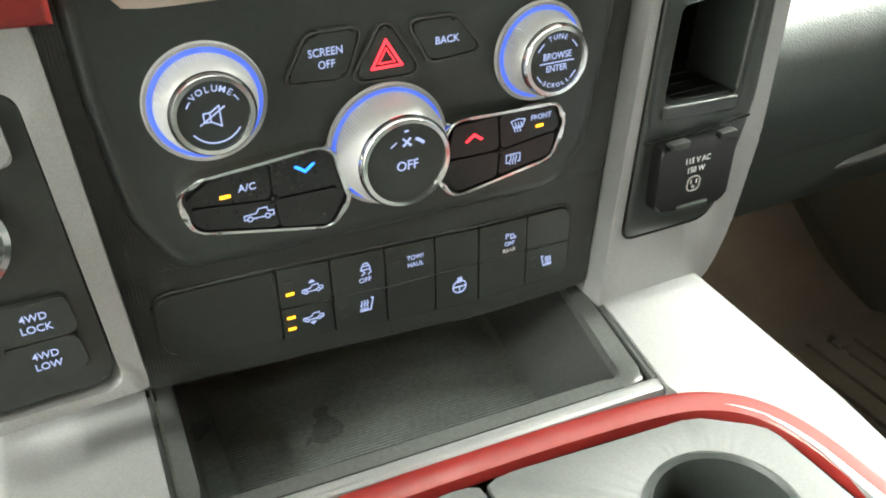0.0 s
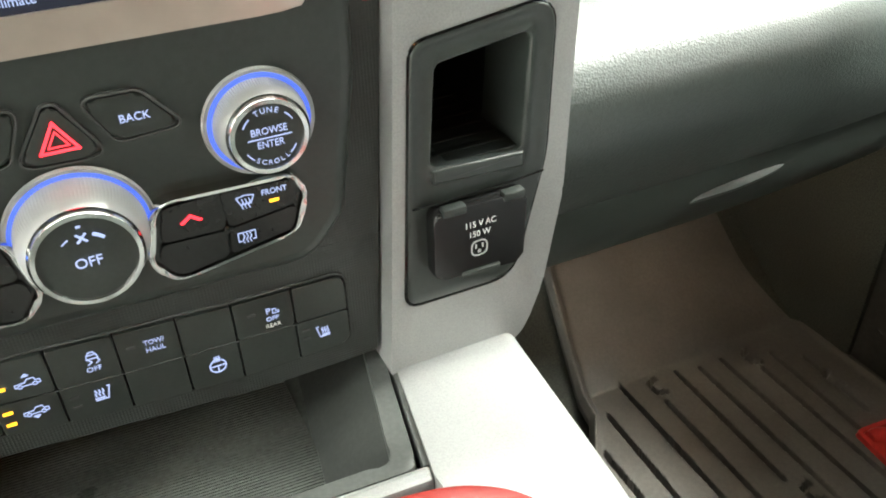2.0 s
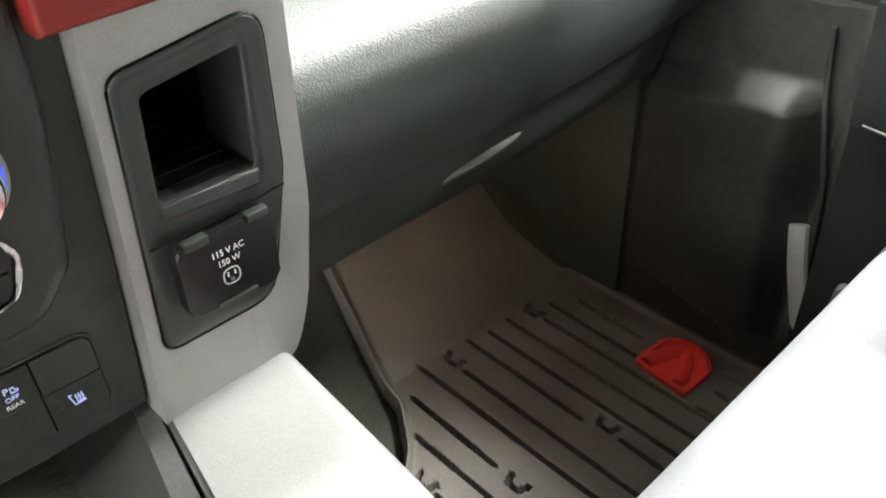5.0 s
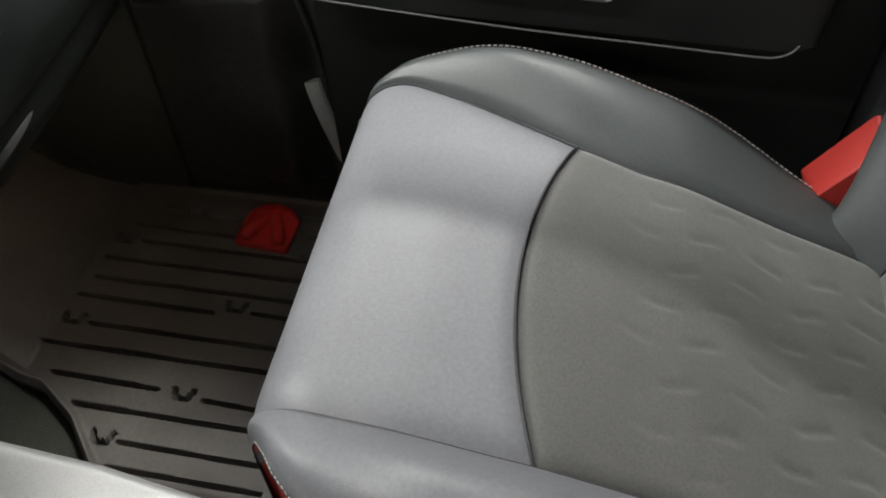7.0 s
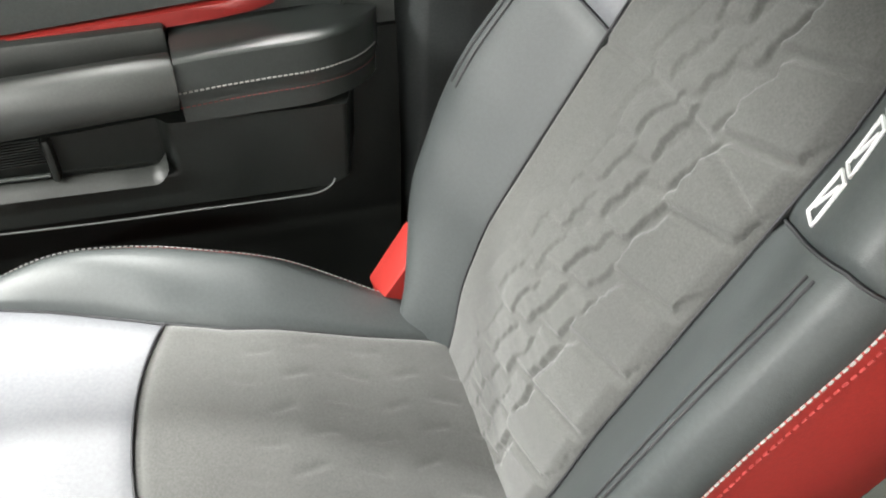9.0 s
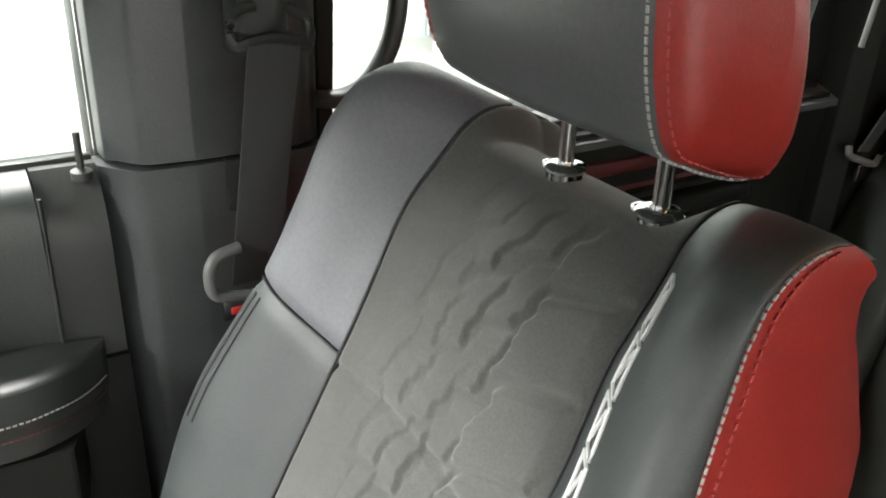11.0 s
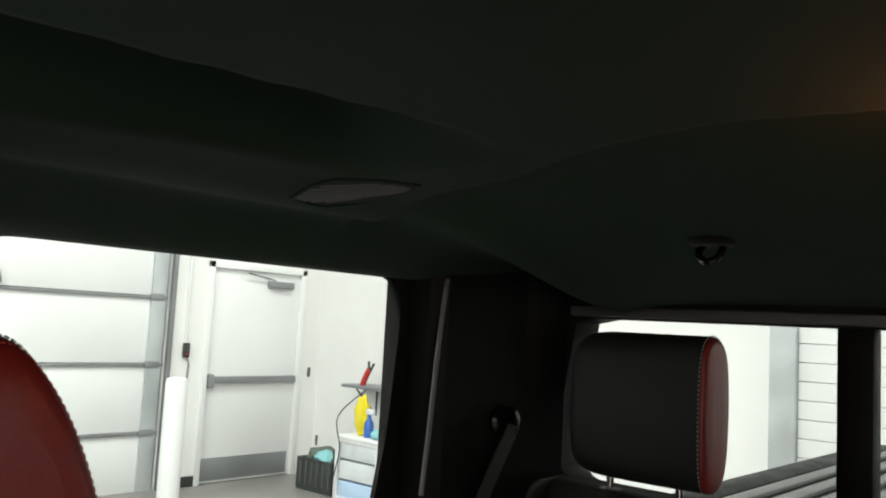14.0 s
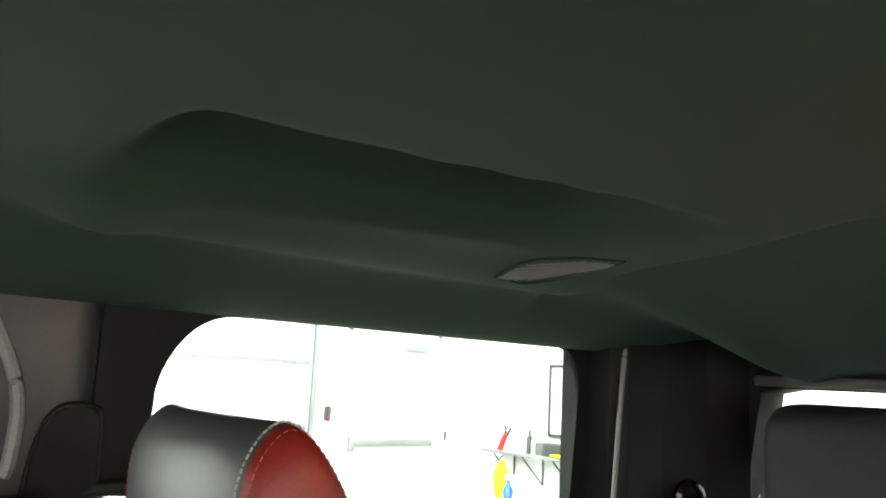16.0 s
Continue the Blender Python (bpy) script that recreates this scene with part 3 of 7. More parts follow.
def knob(name, x, z, face, r, base, label, material=BUTTON):
    """A knurled control: face is the y of its cap, base the radius inside its light ring."""
    k = part(name, lathe([(base + 0.0088, FACE - 0.0002), (base + 0.0108, FACE - 0.0030), (base + 0.0102, FACE - 0.0052), (base + 0.0088, FACE - 0.0048)], (x, 0, z), "y", 64), SLEEVE, stack, label)
    part("light_ring", lathe([(base + 0.0060, FACE - 0.0005), (base + 0.0086, FACE - 0.0015), (base + 0.0083, FACE - 0.0048), (base + 0.0068, FACE - 0.0052)], (x, 0, z), "y", 64), GLOW_RING, k, "lit blue ring")
    part("sleeve", lathe([(base + 0.0066, FACE - 0.003), (base + 0.0052, face + 0.0125), (r + 0.0046, face + 0.0045), (r + 0.0030, face + 0.0022)], (x, 0, z), "y", 220, (0, 2), 0.0005), SLEEVE, k, "ribbed satin metal sleeve", sharp=60)
    part("chrome_rim", lathe([(r + 0.0032, face + 0.0040), (r + 0.0034, face + 0.0010), (r + 0.0020, face - 0.0012), (r - 0.0002, face - 0.0014), (r - 0.0010, face + 0.0006)], (x, 0, z), "y", 64), CHROME, k)
    part("cap", lathe([(r + 0.0002, face + 0.002), (r, face + 0.0002), (r - 0.003, face - 0.0002), (0.0001, face - 0.0002)], (x, 0, z), "y", 64), material, k, "black cap")
    return k


vol = knob("volume_knob", -0.0935, 0.593, 0.001, 0.0172, 0.0192, "chrome-ringed volume knob lit blue")
f = -0.0005
strokes([arc(-0.0935, 0.593, 0.0130, 215, 325, 12), arc(-0.0935, 0.593, 0.0134, 140, 152, 3), arc(-0.0935, 0.593, 0.0134, 28, 40, 3)], 0.0007, f, GLOW, vol)
strokes(shifted([[(-5, -2.2), (-5, 2.2), (-2, 2.2), (-2, -2.2), True], [(-2, 2.2), (2.6, 5.0), (2.6, -5.0), (-2, -2.2)], [(-7, -3.2), (5, 4.2)]], -0.0935, 0.593, 0.001), 0.0007, f, GLOW, vol)


def curved_words(body, size, x, z, r, mid, step, material, parent):
    for i, ch in enumerate(body):
        a = radians(mid - (i - (len(body) - 1) / 2) * step)
        up = r > 0
        words(ch, size, x + abs(r) * math.cos(a), f, z + abs(r) * math.sin(a), material, parent, "letter", turn=(math.degrees(a) - 90 if up else math.degrees(a) + 90))


curved_words("VOLUME", 0.0044, -0.0935, 0.593, 0.0134, 90, 15.5, GLOW, vol)
tune = knob("tune_knob", 0.0925, 0.588, 0.0, 0.0174, 0.0180, "chrome-ringed tuning knob lit blue")
words("BROWSE", 0.0053, 0.0925, f, 0.5912, GLOW, tune, squeeze=0.86)
words("ENTER", 0.0053, 0.0925, f, 0.5842, GLOW, tune, squeeze=0.86)
strokes([[(0.0818, 0.5877), (0.1032, 0.5877)], arc(0.0925, 0.588, 0.0140, 130, 150, 4), arc(0.0925, 0.588, 0.0140, 30, 50, 4), arc(0.0925, 0.588, 0.0140, 210, 228, 4), arc(0.0925, 0.588, 0.0140, 312, 330, 4)], 0.0007, f, GLOW, tune)
curved_words("TUNE", 0.0040, 0.0925, 0.588, 0.0138, 90, 14, GLOW, tune)
curved_words("SCROLL", 0.0036, 0.0925, 0.588, -0.0138, 270, -13, GLOW, tune)
fan = knob("fan_knob", -0.0015, 0.551, -0.007, 0.0226, 0.0246, "large chrome-ringed fan knob lit blue")
f = -0.0085
words("OFF", 0.0076, -0.0015, f, 0.5500, GLOW, fan, squeeze=0.95)
strokes([arc(-0.0015, 0.5665, 0.0032, 80, 100, 2)] + [[(-0.0015, 0.5635), (-0.0015 + 0.0026 * math.cos(radians(a)), 0.5635 + 0.0026 * math.sin(radians(a)))] for a in (45, 135, 225, 315)], 0.0013, f, GLOW, fan)
strokes([arc(-0.0015, 0.5525, 0.0130, 118, 132, 3)], 0.0007, f, GLOW, fan)
strokes([arc(-0.0015, 0.5525, 0.0130, 46, 64, 4)], 0.0020, f, GLOW, fan)


def key(name, outline, front, back, label="", rim=0.0008, parent=None, material=BUTTON):
    return part(name, prism(outline, "y", front, back, rim, 2), material, parent or stack, label)


def framed_key(name, corners, r, label):
    """A key in a dark moulded surround that stands a little proud of the fascia."""
    k = key(name, rounded(corners, r, 5), FACE - 0.0022, FACE + 0.002, label, 0.0014)
    part("key_rim", ring(rounded(grown(corners, 0.0021), [q + 0.002 for q in r], 6), rounded(grown(corners, 0.0008), [q + 0.0006 for q in r], 6), "y", FACE - 0.0026, FACE + 0.001, 160, 0.0006), KEY_RIM, k, "satin grey edge")
    return k


k = framed_key("screen_off_button", [(-0.0530, 0.5945), (-0.0225, 0.5925), (-0.0130, 0.6165), (-0.0400, 0.6165)], [0.003, 0.006, 0.004, 0.008], "black display-off button with lit lettering")
words("SCREEN", 0.0058, -0.0318, FACE - 0.0026, 0.6075, GLOW, k, squeeze=0.9)
words("OFF", 0.0058, -0.0318, FACE - 0.0026, 0.6010, GLOW, k, squeeze=0.9)
k = framed_key("hazard_button", [(-0.0185, 0.5895), (0.0195, 0.5885), (0.0030, 0.6155), (-0.0015, 0.6155)], [0.005, 0.005, 0.003, 0.003], "black hazard button with a red triangle")
strokes([[(-0.0078, 0.5945), (0.0088, 0.5945), (0.0005, 0.6085), True]], 0.0016, FACE - 0.0026, GLOW_RED, k)
strokes([[(-0.0040, 0.5968), (0.0050, 0.5968), (0.0005, 0.6042), True]], 0.0008, FACE - 0.0026, GLOW_RED, k)
k = framed_key("back_button", [(0.0260, 0.5935), (0.0555, 0.5955), (0.0395, 0.6150), (0.0145, 0.6155)], [0.006, 0.003, 0.008, 0.004], "black back button with lit lettering")
words("BACK", 0.0058, 0.0355, FACE - 0.0026, 0.6035, GLOW, k, squeeze=0.95)


def wing(name, corners, radii, keys, label):
    """A gloss climate panel in a chrome frame."""
    c = Vector((sum(p[0] for p in corners) / len(corners), sum(p[1] for p in corners) / len(corners)))
    outer = [tuple(Vector(p) + (Vector(p) - c).normalized() * 0.0034) for p in corners]
    w = part(name, ring(rounded(outer, [q + 0.003 for q in radii], 6), rounded(corners, radii, 6), "y", FACE - 0.0090, FACE + 0.002, 120, 0.0013), CHROME, stack, label)
    part("panel", prism(rounded([tuple(Vector(p) + (Vector(p) - c).normalized() * 0.001) for p in corners], radii, 6), "y", FACE - 0.0060, FACE + 0.002), PIANO, w)
    for kname, outline in keys:
        part(kname, prism(rounded(outline, 0.0022, 4), "y", FACE - 0.0082, FACE, 0.0006, 2), KEY_GLOSS, w)
    return w


left = wing("left_climate_panel", [(-0.1150, 0.5490), (-0.1100, 0.5275), (-0.0390, 0.5125), (-0.0290, 0.5270), (-0.0365, 0.5600), (-0.1020, 0.5550)], [0.006, 0.010, 0.010, 0.006, 0.012, 0.008],
            [("air_conditioning_key", [(-0.1125, 0.5455), (-0.1105, 0.5420), (-0.0700, 0.5370), (-0.0700, 0.5575), (-0.1000, 0.5540)]), ("recirculation_key", [(-0.1105, 0.5405), (-0.1080, 0.5285), (-0.0680, 0.5195), (-0.0695, 0.5358)]),
             ("cooler_key", [(-0.0685, 0.5370), (-0.0340, 0.5365), (-0.0385, 0.5585), (-0.0685, 0.5578)]), ("fan_side_key", [(-0.0665, 0.5192), (-0.0400, 0.5140), (-0.0315, 0.5275), (-0.0340, 0.5350), (-0.0680, 0.5355)])],
            "chrome-framed gloss black climate keys")
f = FACE - 0.0085
words("A/C", 0.0056, -0.0815, f, 0.5465, GLOW, left, squeeze=1.0)
strokes([[(-0.0950, 0.5440), (-0.0912, 0.5440)]], 0.0022, f, GLOW_AMBER, left, "indicator")
TRUCK = [[(-8, -2), (-8, 0.5), (-1.5, 0.8), (0.2, 3.2), (4.6, 3.2), (5.0, 0.8), (8, 0.6), (8, -2), (6.5, -2)], [(2.5, -2), (-3.4, -2)], [(-6.6, -2), (-8, -2)], arc(-5, -2, 1.4, 0, 360, 8), arc(4.5, -2, 1.4, 0, 360, 8)]
strokes(shifted(TRUCK, -0.0775, 0.5300, 0.00098), 0.0006, f, GLOW, left)
strokes(shifted([[(-5, 2), (0, -1.6), (5, 2)], [(-4, 1.8), (0, -1.2), (4, 1.8)]], -0.0505, 0.5500, 0.001), 0.0013, f, GLOW_BLUE, left)
part("sensor_dot", lathe([(0.0022, FACE - 0.006), (0.0022, FACE - 0.0092), (0.0005, FACE - 0.0104), (0.0001, FACE - 0.0104)], (-0.0680, 0, 0.5365), "y", 20), PIANO, left)
right = wing("right_climate_panel", [(0.0345, 0.5580), (0.0270, 0.5260), (0.0370, 0.5120), (0.1010, 0.5230), (0.1080, 0.5440), (0.1030, 0.5560)], [0.012, 0.006, 0.010, 0.010, 0.006, 0.006],
             [("warmer_key", [(0.0365, 0.5550), (0.0325, 0.5360), (0.0655, 0.5352), (0.0640, 0.5560)]), ("fan_side_key", [(0.0320, 0.5345), (0.0300, 0.5270), (0.0385, 0.5140), (0.0640, 0.5182), (0.0655, 0.5338)]),
              ("front_defrost_key", [(0.0655, 0.5560), (0.0670, 0.5352), (0.1045, 0.5400), (0.1055, 0.5440), (0.1015, 0.5545)]), ("rear_defrost_key", [(0.0655, 0.5185), (0.1000, 0.5245), (0.1042, 0.5385), (0.0670, 0.5338)])],
             "chrome-framed gloss black defrost keys")
strokes(shifted([[(-5, -1.8), (0, 1.8), (5, -1.8)], [(-4, -1.8), (0, 1.2), (4, -1.8)]], 0.0490, 0.5465, 0.001), 0.0013, f, GLOW_RED, right)
words("FRONT", 0.0046, 0.0930, f, 0.5505, GLOW, right, squeeze=0.92)
strokes([[(0.0905, 0.5450), (0.0940, 0.5450)]], 0.0020, f, GLOW_AMBER, right, "indicator")
WAVE = [[(-2 + d, -4), (-2.6 + d, -2), (-1.4 + d, 0), (-2 + d, 2)] for d in (0, 2, 4)]
strokes(shifted([[(-5, 3.4), (0, 4.4), (5, 3.4), (3, -1.2), (-3, -1.2), True]] + WAVE, 0.0775, 0.5480, 0.00092), 0.0006, f, GLOW, right)
strokes(shifted([[(-5, -2.6), (-5, 3), (5, 3), (5, -2.6), (3.4, -2.6)], [(-5, -2.6), (-3.4, -2.6)]] + WAVE, 0.0750, 0.5275, 0.00092), 0.0006, f, GLOW, right)
part("sensor_dot", lathe([(0.0022, FACE - 0.006), (0.0022, FACE - 0.0092), (0.0005, FACE - 0.0104), (0.0001, FACE - 0.0104)], (0.0662, 0, 0.5345), "y", 20), PIANO, right)

# the switch bank below the fascia
BANK_TOP = [(-0.14, 0.4858), (-0.07, 0.4840), (-0.0036, 0.4800), (0.06, 0.4762), (0.13, 0.4748)]
BANK_MID = [(-0.075, 0.4570), (0.0, 0.4514), (0.08, 0.4488), (0.13, 0.4484)]
BANK_LOW = [(-0.14, 0.4460), (-0.0712, 0.4339), (-0.0271, 0.4272), (0.0, 0.4250), (0.056, 0.4206), (0.13, 0.4216)]
COLUMNS = [-0.0712, -0.0390, -0.0045, 0.0290, 0.0600, 0.0955, 0.1290]
BF = 0.0258
BANK = rounded([(-0.1395, 0.4452), (-0.0712, 0.4331), (0.0, 0.4242), (0.056, 0.4198), (0.1300, 0.4208), (0.1300, 0.4756), (0.06, 0.4770), (-0.0036, 0.4808), (-0.07, 0.4848), (-0.1395, 0.4866)], [0.010, 0.002, 0.002, 0.002, 0.010, 0.010, 0.002, 0.002, 0.002, 0.010], 6)
part("switch_surround", ring(rounded([(-0.157, 0.4255), (0.067, 0.4050), (0.147, 0.4050), (0.1545, 0.4960), (-0.157, 0.5010)], 0.002, 2), BANK, "y", 0.0287, 0.040, 300, 0.0005), WEAVE, stack, "fine woven-texture black surround")
# Rim colour lightened to stand in for the highlight round the switches.
part("bank_rim", tube([(u, 0.0283, v) for u, v in BANK], 0.0010, 8, True), KEY_RIM, stack, "thin edge lightened like a highlight")
bank = part("switch_bank", prism(BANK, "y", 0.0340, 0.055, 0.001), PIANO, stack, "recess for two rows of switches")
part("blank_cover", prism(rounded([(-0.1387, 0.4460), (-0.0716, 0.4345), (-0.0716, 0.4838), (-0.1387, 0.4858)], [0.009, 0.002, 0.002, 0.009], 5), "y", BF, 0.045, 0.0022, 3), BUTTON, bank)
for row, (roof, foot) in enumerate(((BANK_TOP, BANK_MID), (BANK_MID, BANK_LOW))):
    for col, (x0, x1) in enumerate(zip(COLUMNS, COLUMNS[1:])):
        x0, x1 = x0 + 0.0006, x1 - 0.0006
        rr = [0.0012] * 4
        if col == 5:
            rr[1 if row else 2] = 0.008
        key("switch", rounded([(x0, lerp(foot, x0) + 0.0005), (x1, lerp(foot, x1) + 0.0005), (x1, lerp(roof, x1) - 0.0005), (x0, lerp(roof, x0) - 0.0005)], rr, 4), BF, 0.045, "", 0.0007, bank)
part("divider", prism([(-0.048, 0.4546), (0.0, 0.4512), (0.105, 0.4480), (0.105, 0.4488), (0.0, 0.4520), (-0.048, 0.4554)], "y", BF - 0.0005, BF + 0.004), KEY_RIM, bank)
f = BF - 0.0003
SMALL_TRUCK = shifted(TRUCK, 0, 0, 0.8)
strokes(shifted(SMALL_TRUCK, -0.0508, 0.4660, 0.00098), 0.0006, f, GLOW, bank)
strokes(shifted([[(-1.6, 5), (1.6, 5), (0, 6.6), True]], -0.0508, 0.4662, 0.0009), 0.0008, f, GLOW, bank)
strokes(shifted(SMALL_TRUCK, -0.0520, 0.4458, 0.00098), 0.0006, f, GLOW, bank)
strokes(shifted([[(-1.6, -4.4), (1.6, -4.4), (0, -6), True]], -0.0525, 0.4462, 0.0009), 0.0008, f, GLOW, bank)
for x, z, m in ((-0.0645, 0.4745, DIM), (-0.0643, 0.4661, GLOW_AMBER), (-0.0654, 0.4494, GLOW_AMBER), (-0.0657, 0.4413, GLOW_AMBER), (0.0030, 0.4680, DIM), (0.0705, 0.4650, DIM), (-0.0325, 0.4460, DIM), (-0.0325, 0.4390, DIM), (0.1010, 0.4420, DIM), (0.1010, 0.4355, DIM)):
    strokes([[(x - 0.0016, z), (x + 0.0016, z)]], 0.0022, f, m, bank, "indicator")
strokes(shifted([[(-3, -1), (-2.4, 1.6), (2.4, 1.6), (3, -1), True], [(-2, 1.6), (-1.4, 3.4), (1.4, 3.4), (2, 1.6)], [(-2.4, -1), (-0.6, -3.4), (-2.6, -4.6)], [(2.4, -1), (3.4, -3.2), (1.6, -4.6)]], -0.0172, 0.4700, 0.0010), 0.0007, f, GLOW, bank)
words("OFF", 0.0046, -0.0178, f, 0.4615, GLOW, bank)
words("TOW/", 0.0046, 0.0155, f, 0.4682, GLOW, bank, squeeze=0.9)
words("HAUL", 0.0046, 0.0155, f, 0.4630, GLOW, bank, squeeze=0.9)
words("P", 0.0060, 0.0805, f, 0.4645, GLOW, bank)
strokes(shifted([[(0, -2), (0, 1.5), (2, 1.5), (2.4, -0.5), (4, -0.8), (4, -2), True]], 0.0830, 0.4643, 0.0009), 0.0006, f, GLOW, bank)
words("OFF", 0.0043, 0.0823, f, 0.4587, GLOW, bank)
words("REAR", 0.0040, 0.0823, f, 0.4537, WHITE_INK, bank)
SEAT_ICON = [[(-4, -4), (3, -4), (5.2, 5), (3.8, 5)], [(-4, -2.6), (1.2, -2.6)]] + [[(-3 + d, -1), (-3.5 + d, 0.6), (-2.5 + d, 2.0), (-3 + d, 3.6)] for d in (0, 2, 4)]
strokes(shifted(SEAT_ICON, -0.0185, 0.4430, 0.00095), 0.0008, f, GLOW, bank)
strokes(shifted([[p if p is True else (-p[0], p[1]) for p in line] for line in SEAT_ICON], 0.1120, 0.4370, 0.00085), 0.0008, f, GLOW, bank)
strokes([arc(0.0459, 0.4365, 0.0047, 0, 360, 18), [(0.0414, 0.4365), (0.0504, 0.4365)], [(0.0459, 0.4365), (0.0459, 0.4322)]] + shifted(WAVE, 0.0459, 0.4422, 0.0006), 0.0009, f, GLOW, bank)

# silver side pods
POD = [(0.1660, 0.645), (0.1490, 0.392), (0.246, 0.386), (0.262, 0.43), (0.2735, 0.50), (0.2765, 0.645)]
POD_LEFT = [(0.160, 0.645), (0.150, 0.440), (0.240, 0.437), (0.264, 0.450), (0.2735, 0.50), (0.2765, 0.645)]
FRAME = rounded([(0.1725, 0.6150), (0.1620, 0.4460), (0.2380, 0.4455), (0.2585, 0.53), (0.2605, 0.6270)], [0.012, 0.010, 0.022, 0.09, 0.016], 6)
HOLE = rounded([(0.1860, 0.6015), (0.1815, 0.5410), (0.2410, 0.5385), (0.2450, 0.6100)], 0.005, 4)


def pod(side, label):
    def flip(poly):
        return [(x * side, z) for x, z in poly][::side]
    p = thing("instrument_pod", (side * 0.21, 0.05, 0.39), label, "trim panel")
    out = rounded(POD if side > 0 else POD_LEFT, [0.002, 0.002, 0.02, 0.03, 0.03, 0.002], 5)
    part("silver_panel", ring(flip(out), flip(FRAME), "y", 0.012, 0.06, 300, 0.0012), SILVER, p)
    return p, flip


pod_r, flip = pod(1, "silver side pod with a storage slot and power outlet")


def cove(outer, inner, rows, n=220):
    """A smooth moulded surround: rows of (share of the way in, y)."""
    c = (sum(p[0] for p in inner) / len(inner), sum(p[1] for p in inner) / len(inner))
    a, b = spun(outer, c, n), spun(inner, c, n)
    bm = bmesh.new()
    loops = [[bm.verts.new((p[0] + (q[0] - p[0]) * t, y, p[1] + (q[1] - p[1]) * t)) for p, q in zip(a, b)] for t, y in rows]
    for lo, hi in zip(loops, loops[1:]):
        for k in range(n):
            bm.faces.new((lo[k], lo[(k + 1) % n], hi[(k + 1) % n], hi[k]))
    bmesh.ops.recalc_face_normals(bm, faces=bm.faces)
    return bm


frame_r = part("slot_frame", cove(FRAME, HOLE, [(0.0, 0.058), (0.0, 0.0125), (0.02, 0.0104), (0.10, 0.0098), (0.30, 0.0112), (0.55, 0.0122), (0.78, 0.0112), (0.93, 0.0098), (0.99, 0.0104), (1.0, 0.0135), (1.0, 0.0605)]), SMOOTH, pod_r, "dark moulded slot frame", sharp=60)
# Liner and shelf colours carry the shade inside the slot.
part("slot_liner", ring(rounded([(0.180, 0.615), (0.176, 0.534), (0.246, 0.530), (0.252, 0.618)], 0.005, 4), HOLE, "y", 0.0602, 0.14, 72), SHADED_BLACK, pod_r, "storage slot darkened for the shade inside")
part("slot_back", box(0.17, 0.26, 0.140, 0.150, 0.52, 0.63, 0), SHADED_BLACK, pod_r)
part("slot_shelf", box(0.184, 0.240, 0.013, 0.13, 0.5300, 0.5405, 0.0015), SHADED_POCKET, pod_r, "ribbed rubber shelf")
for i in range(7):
    part("shelf_rib", box(0.188, 0.236, 0.022 + 0.014 * i, 0.027 + 0.014 * i, 0.5406, 0.5416, 0.0004), SHADED_BLACK, pod_r)
part("frame_gap", tube([(u, 0.0118, v) for u, v in FRAME], 0.0012, 6, True), PIANO, frame_r)
part("slot_lip", prism(rounded([(0.1815, 0.5300), (0.2425, 0.5270), (0.2425, 0.5375), (0.1815, 0.5400)], 0.002, 3), "y", 0.0082, 0.016, 0.0018, 3), SMOOTH, pod_r, "rounded front lip of the shelf")
part("joint", tube([(0.1690, 0.0092, 0.5175), (0.19, 0.0088, 0.5172), (0.235, 0.0088, 0.5190), (0.2560, 0.0092, 0.5205)], 0.0007, 6), PIANO, pod_r)
cover = part("outlet_cover", prism(rounded([(0.1780, 0.4680), (0.2390, 0.4640), (0.2405, 0.5150), (0.1785, 0.5150)], 0.006, 4), "y", 0.0010, 0.012, 0.0024, 3), KEY_GLOSS, pod_r, "hinged black power outlet cover")
part("hinge", box(0.1840, 0.1990, -0.0008, 0.006, 0.5120, 0.5175, 0.001), BLACK, cover)
part("hinge", box(0.2240, 0.2380, -0.0008, 0.006, 0.5120, 0.5175, 0.001), BLACK, cover)
part("finger_grip", box(0.1960, 0.2220, -0.0010, 0.004, 0.4665, 0.4690, 0.0008), BLACK, cover)
words("115 V AC", 0.0060, 0.2085, 0.0007, 0.5015, WHITE_INK, cover, squeeze=0.88)
words("150 W", 0.0060, 0.2080, 0.0007, 0.4945, WHITE_INK, cover, squeeze=0.88)
strokes([[*rrect(0.2025, 0.2130, 0.4790, 0.4895, 0.0045, 5), True]], 0.0010, 0.0007, WHITE_INK, cover)
strokes([[(0.2055, 0.4845), (0.2055, 0.4868)], [(0.2100, 0.4845), (0.2100, 0.4868)], arc(0.2077, 0.4818, 0.0008, 0, 360, 6)], 0.0010, 0.0007, WHITE_INK, cover)
pod_l, flip = pod(-1, "silver side pod with the four-wheel-drive selector")
part("switch_plate", prism(flip(rounded([(0.1735, 0.618), (0.1640, 0.4520), (0.250, 0.4490), (0.2615, 0.53), (0.2630, 0.626)], [0.012, 0.010, 0.014, 0.06, 0.014], 6)), "y", 0.0145, 0.05, 0.002), SMOOTH, pod_l)
for z0, z1, lines in ((0.4900, 0.5120, ("4WD", "LOCK")), (0.4670, 0.4890, ("4WD", "LOW"))):
    k = part("drive_key", prism(rounded([(-0.245, z0), (-0.175, z0), (-0.177, z1), (-0.245, z1)], 0.004), "y", 0.010, 0.03, 0.0012), BUTTON, pod_l)
    for i, w in enumerate(lines):
        words(w, 0.0060, -0.1935, 0.0096, (z0 + z1) / 2 + 0.0032 - 0.0066 * i, GLOW, k, squeeze=0.92)
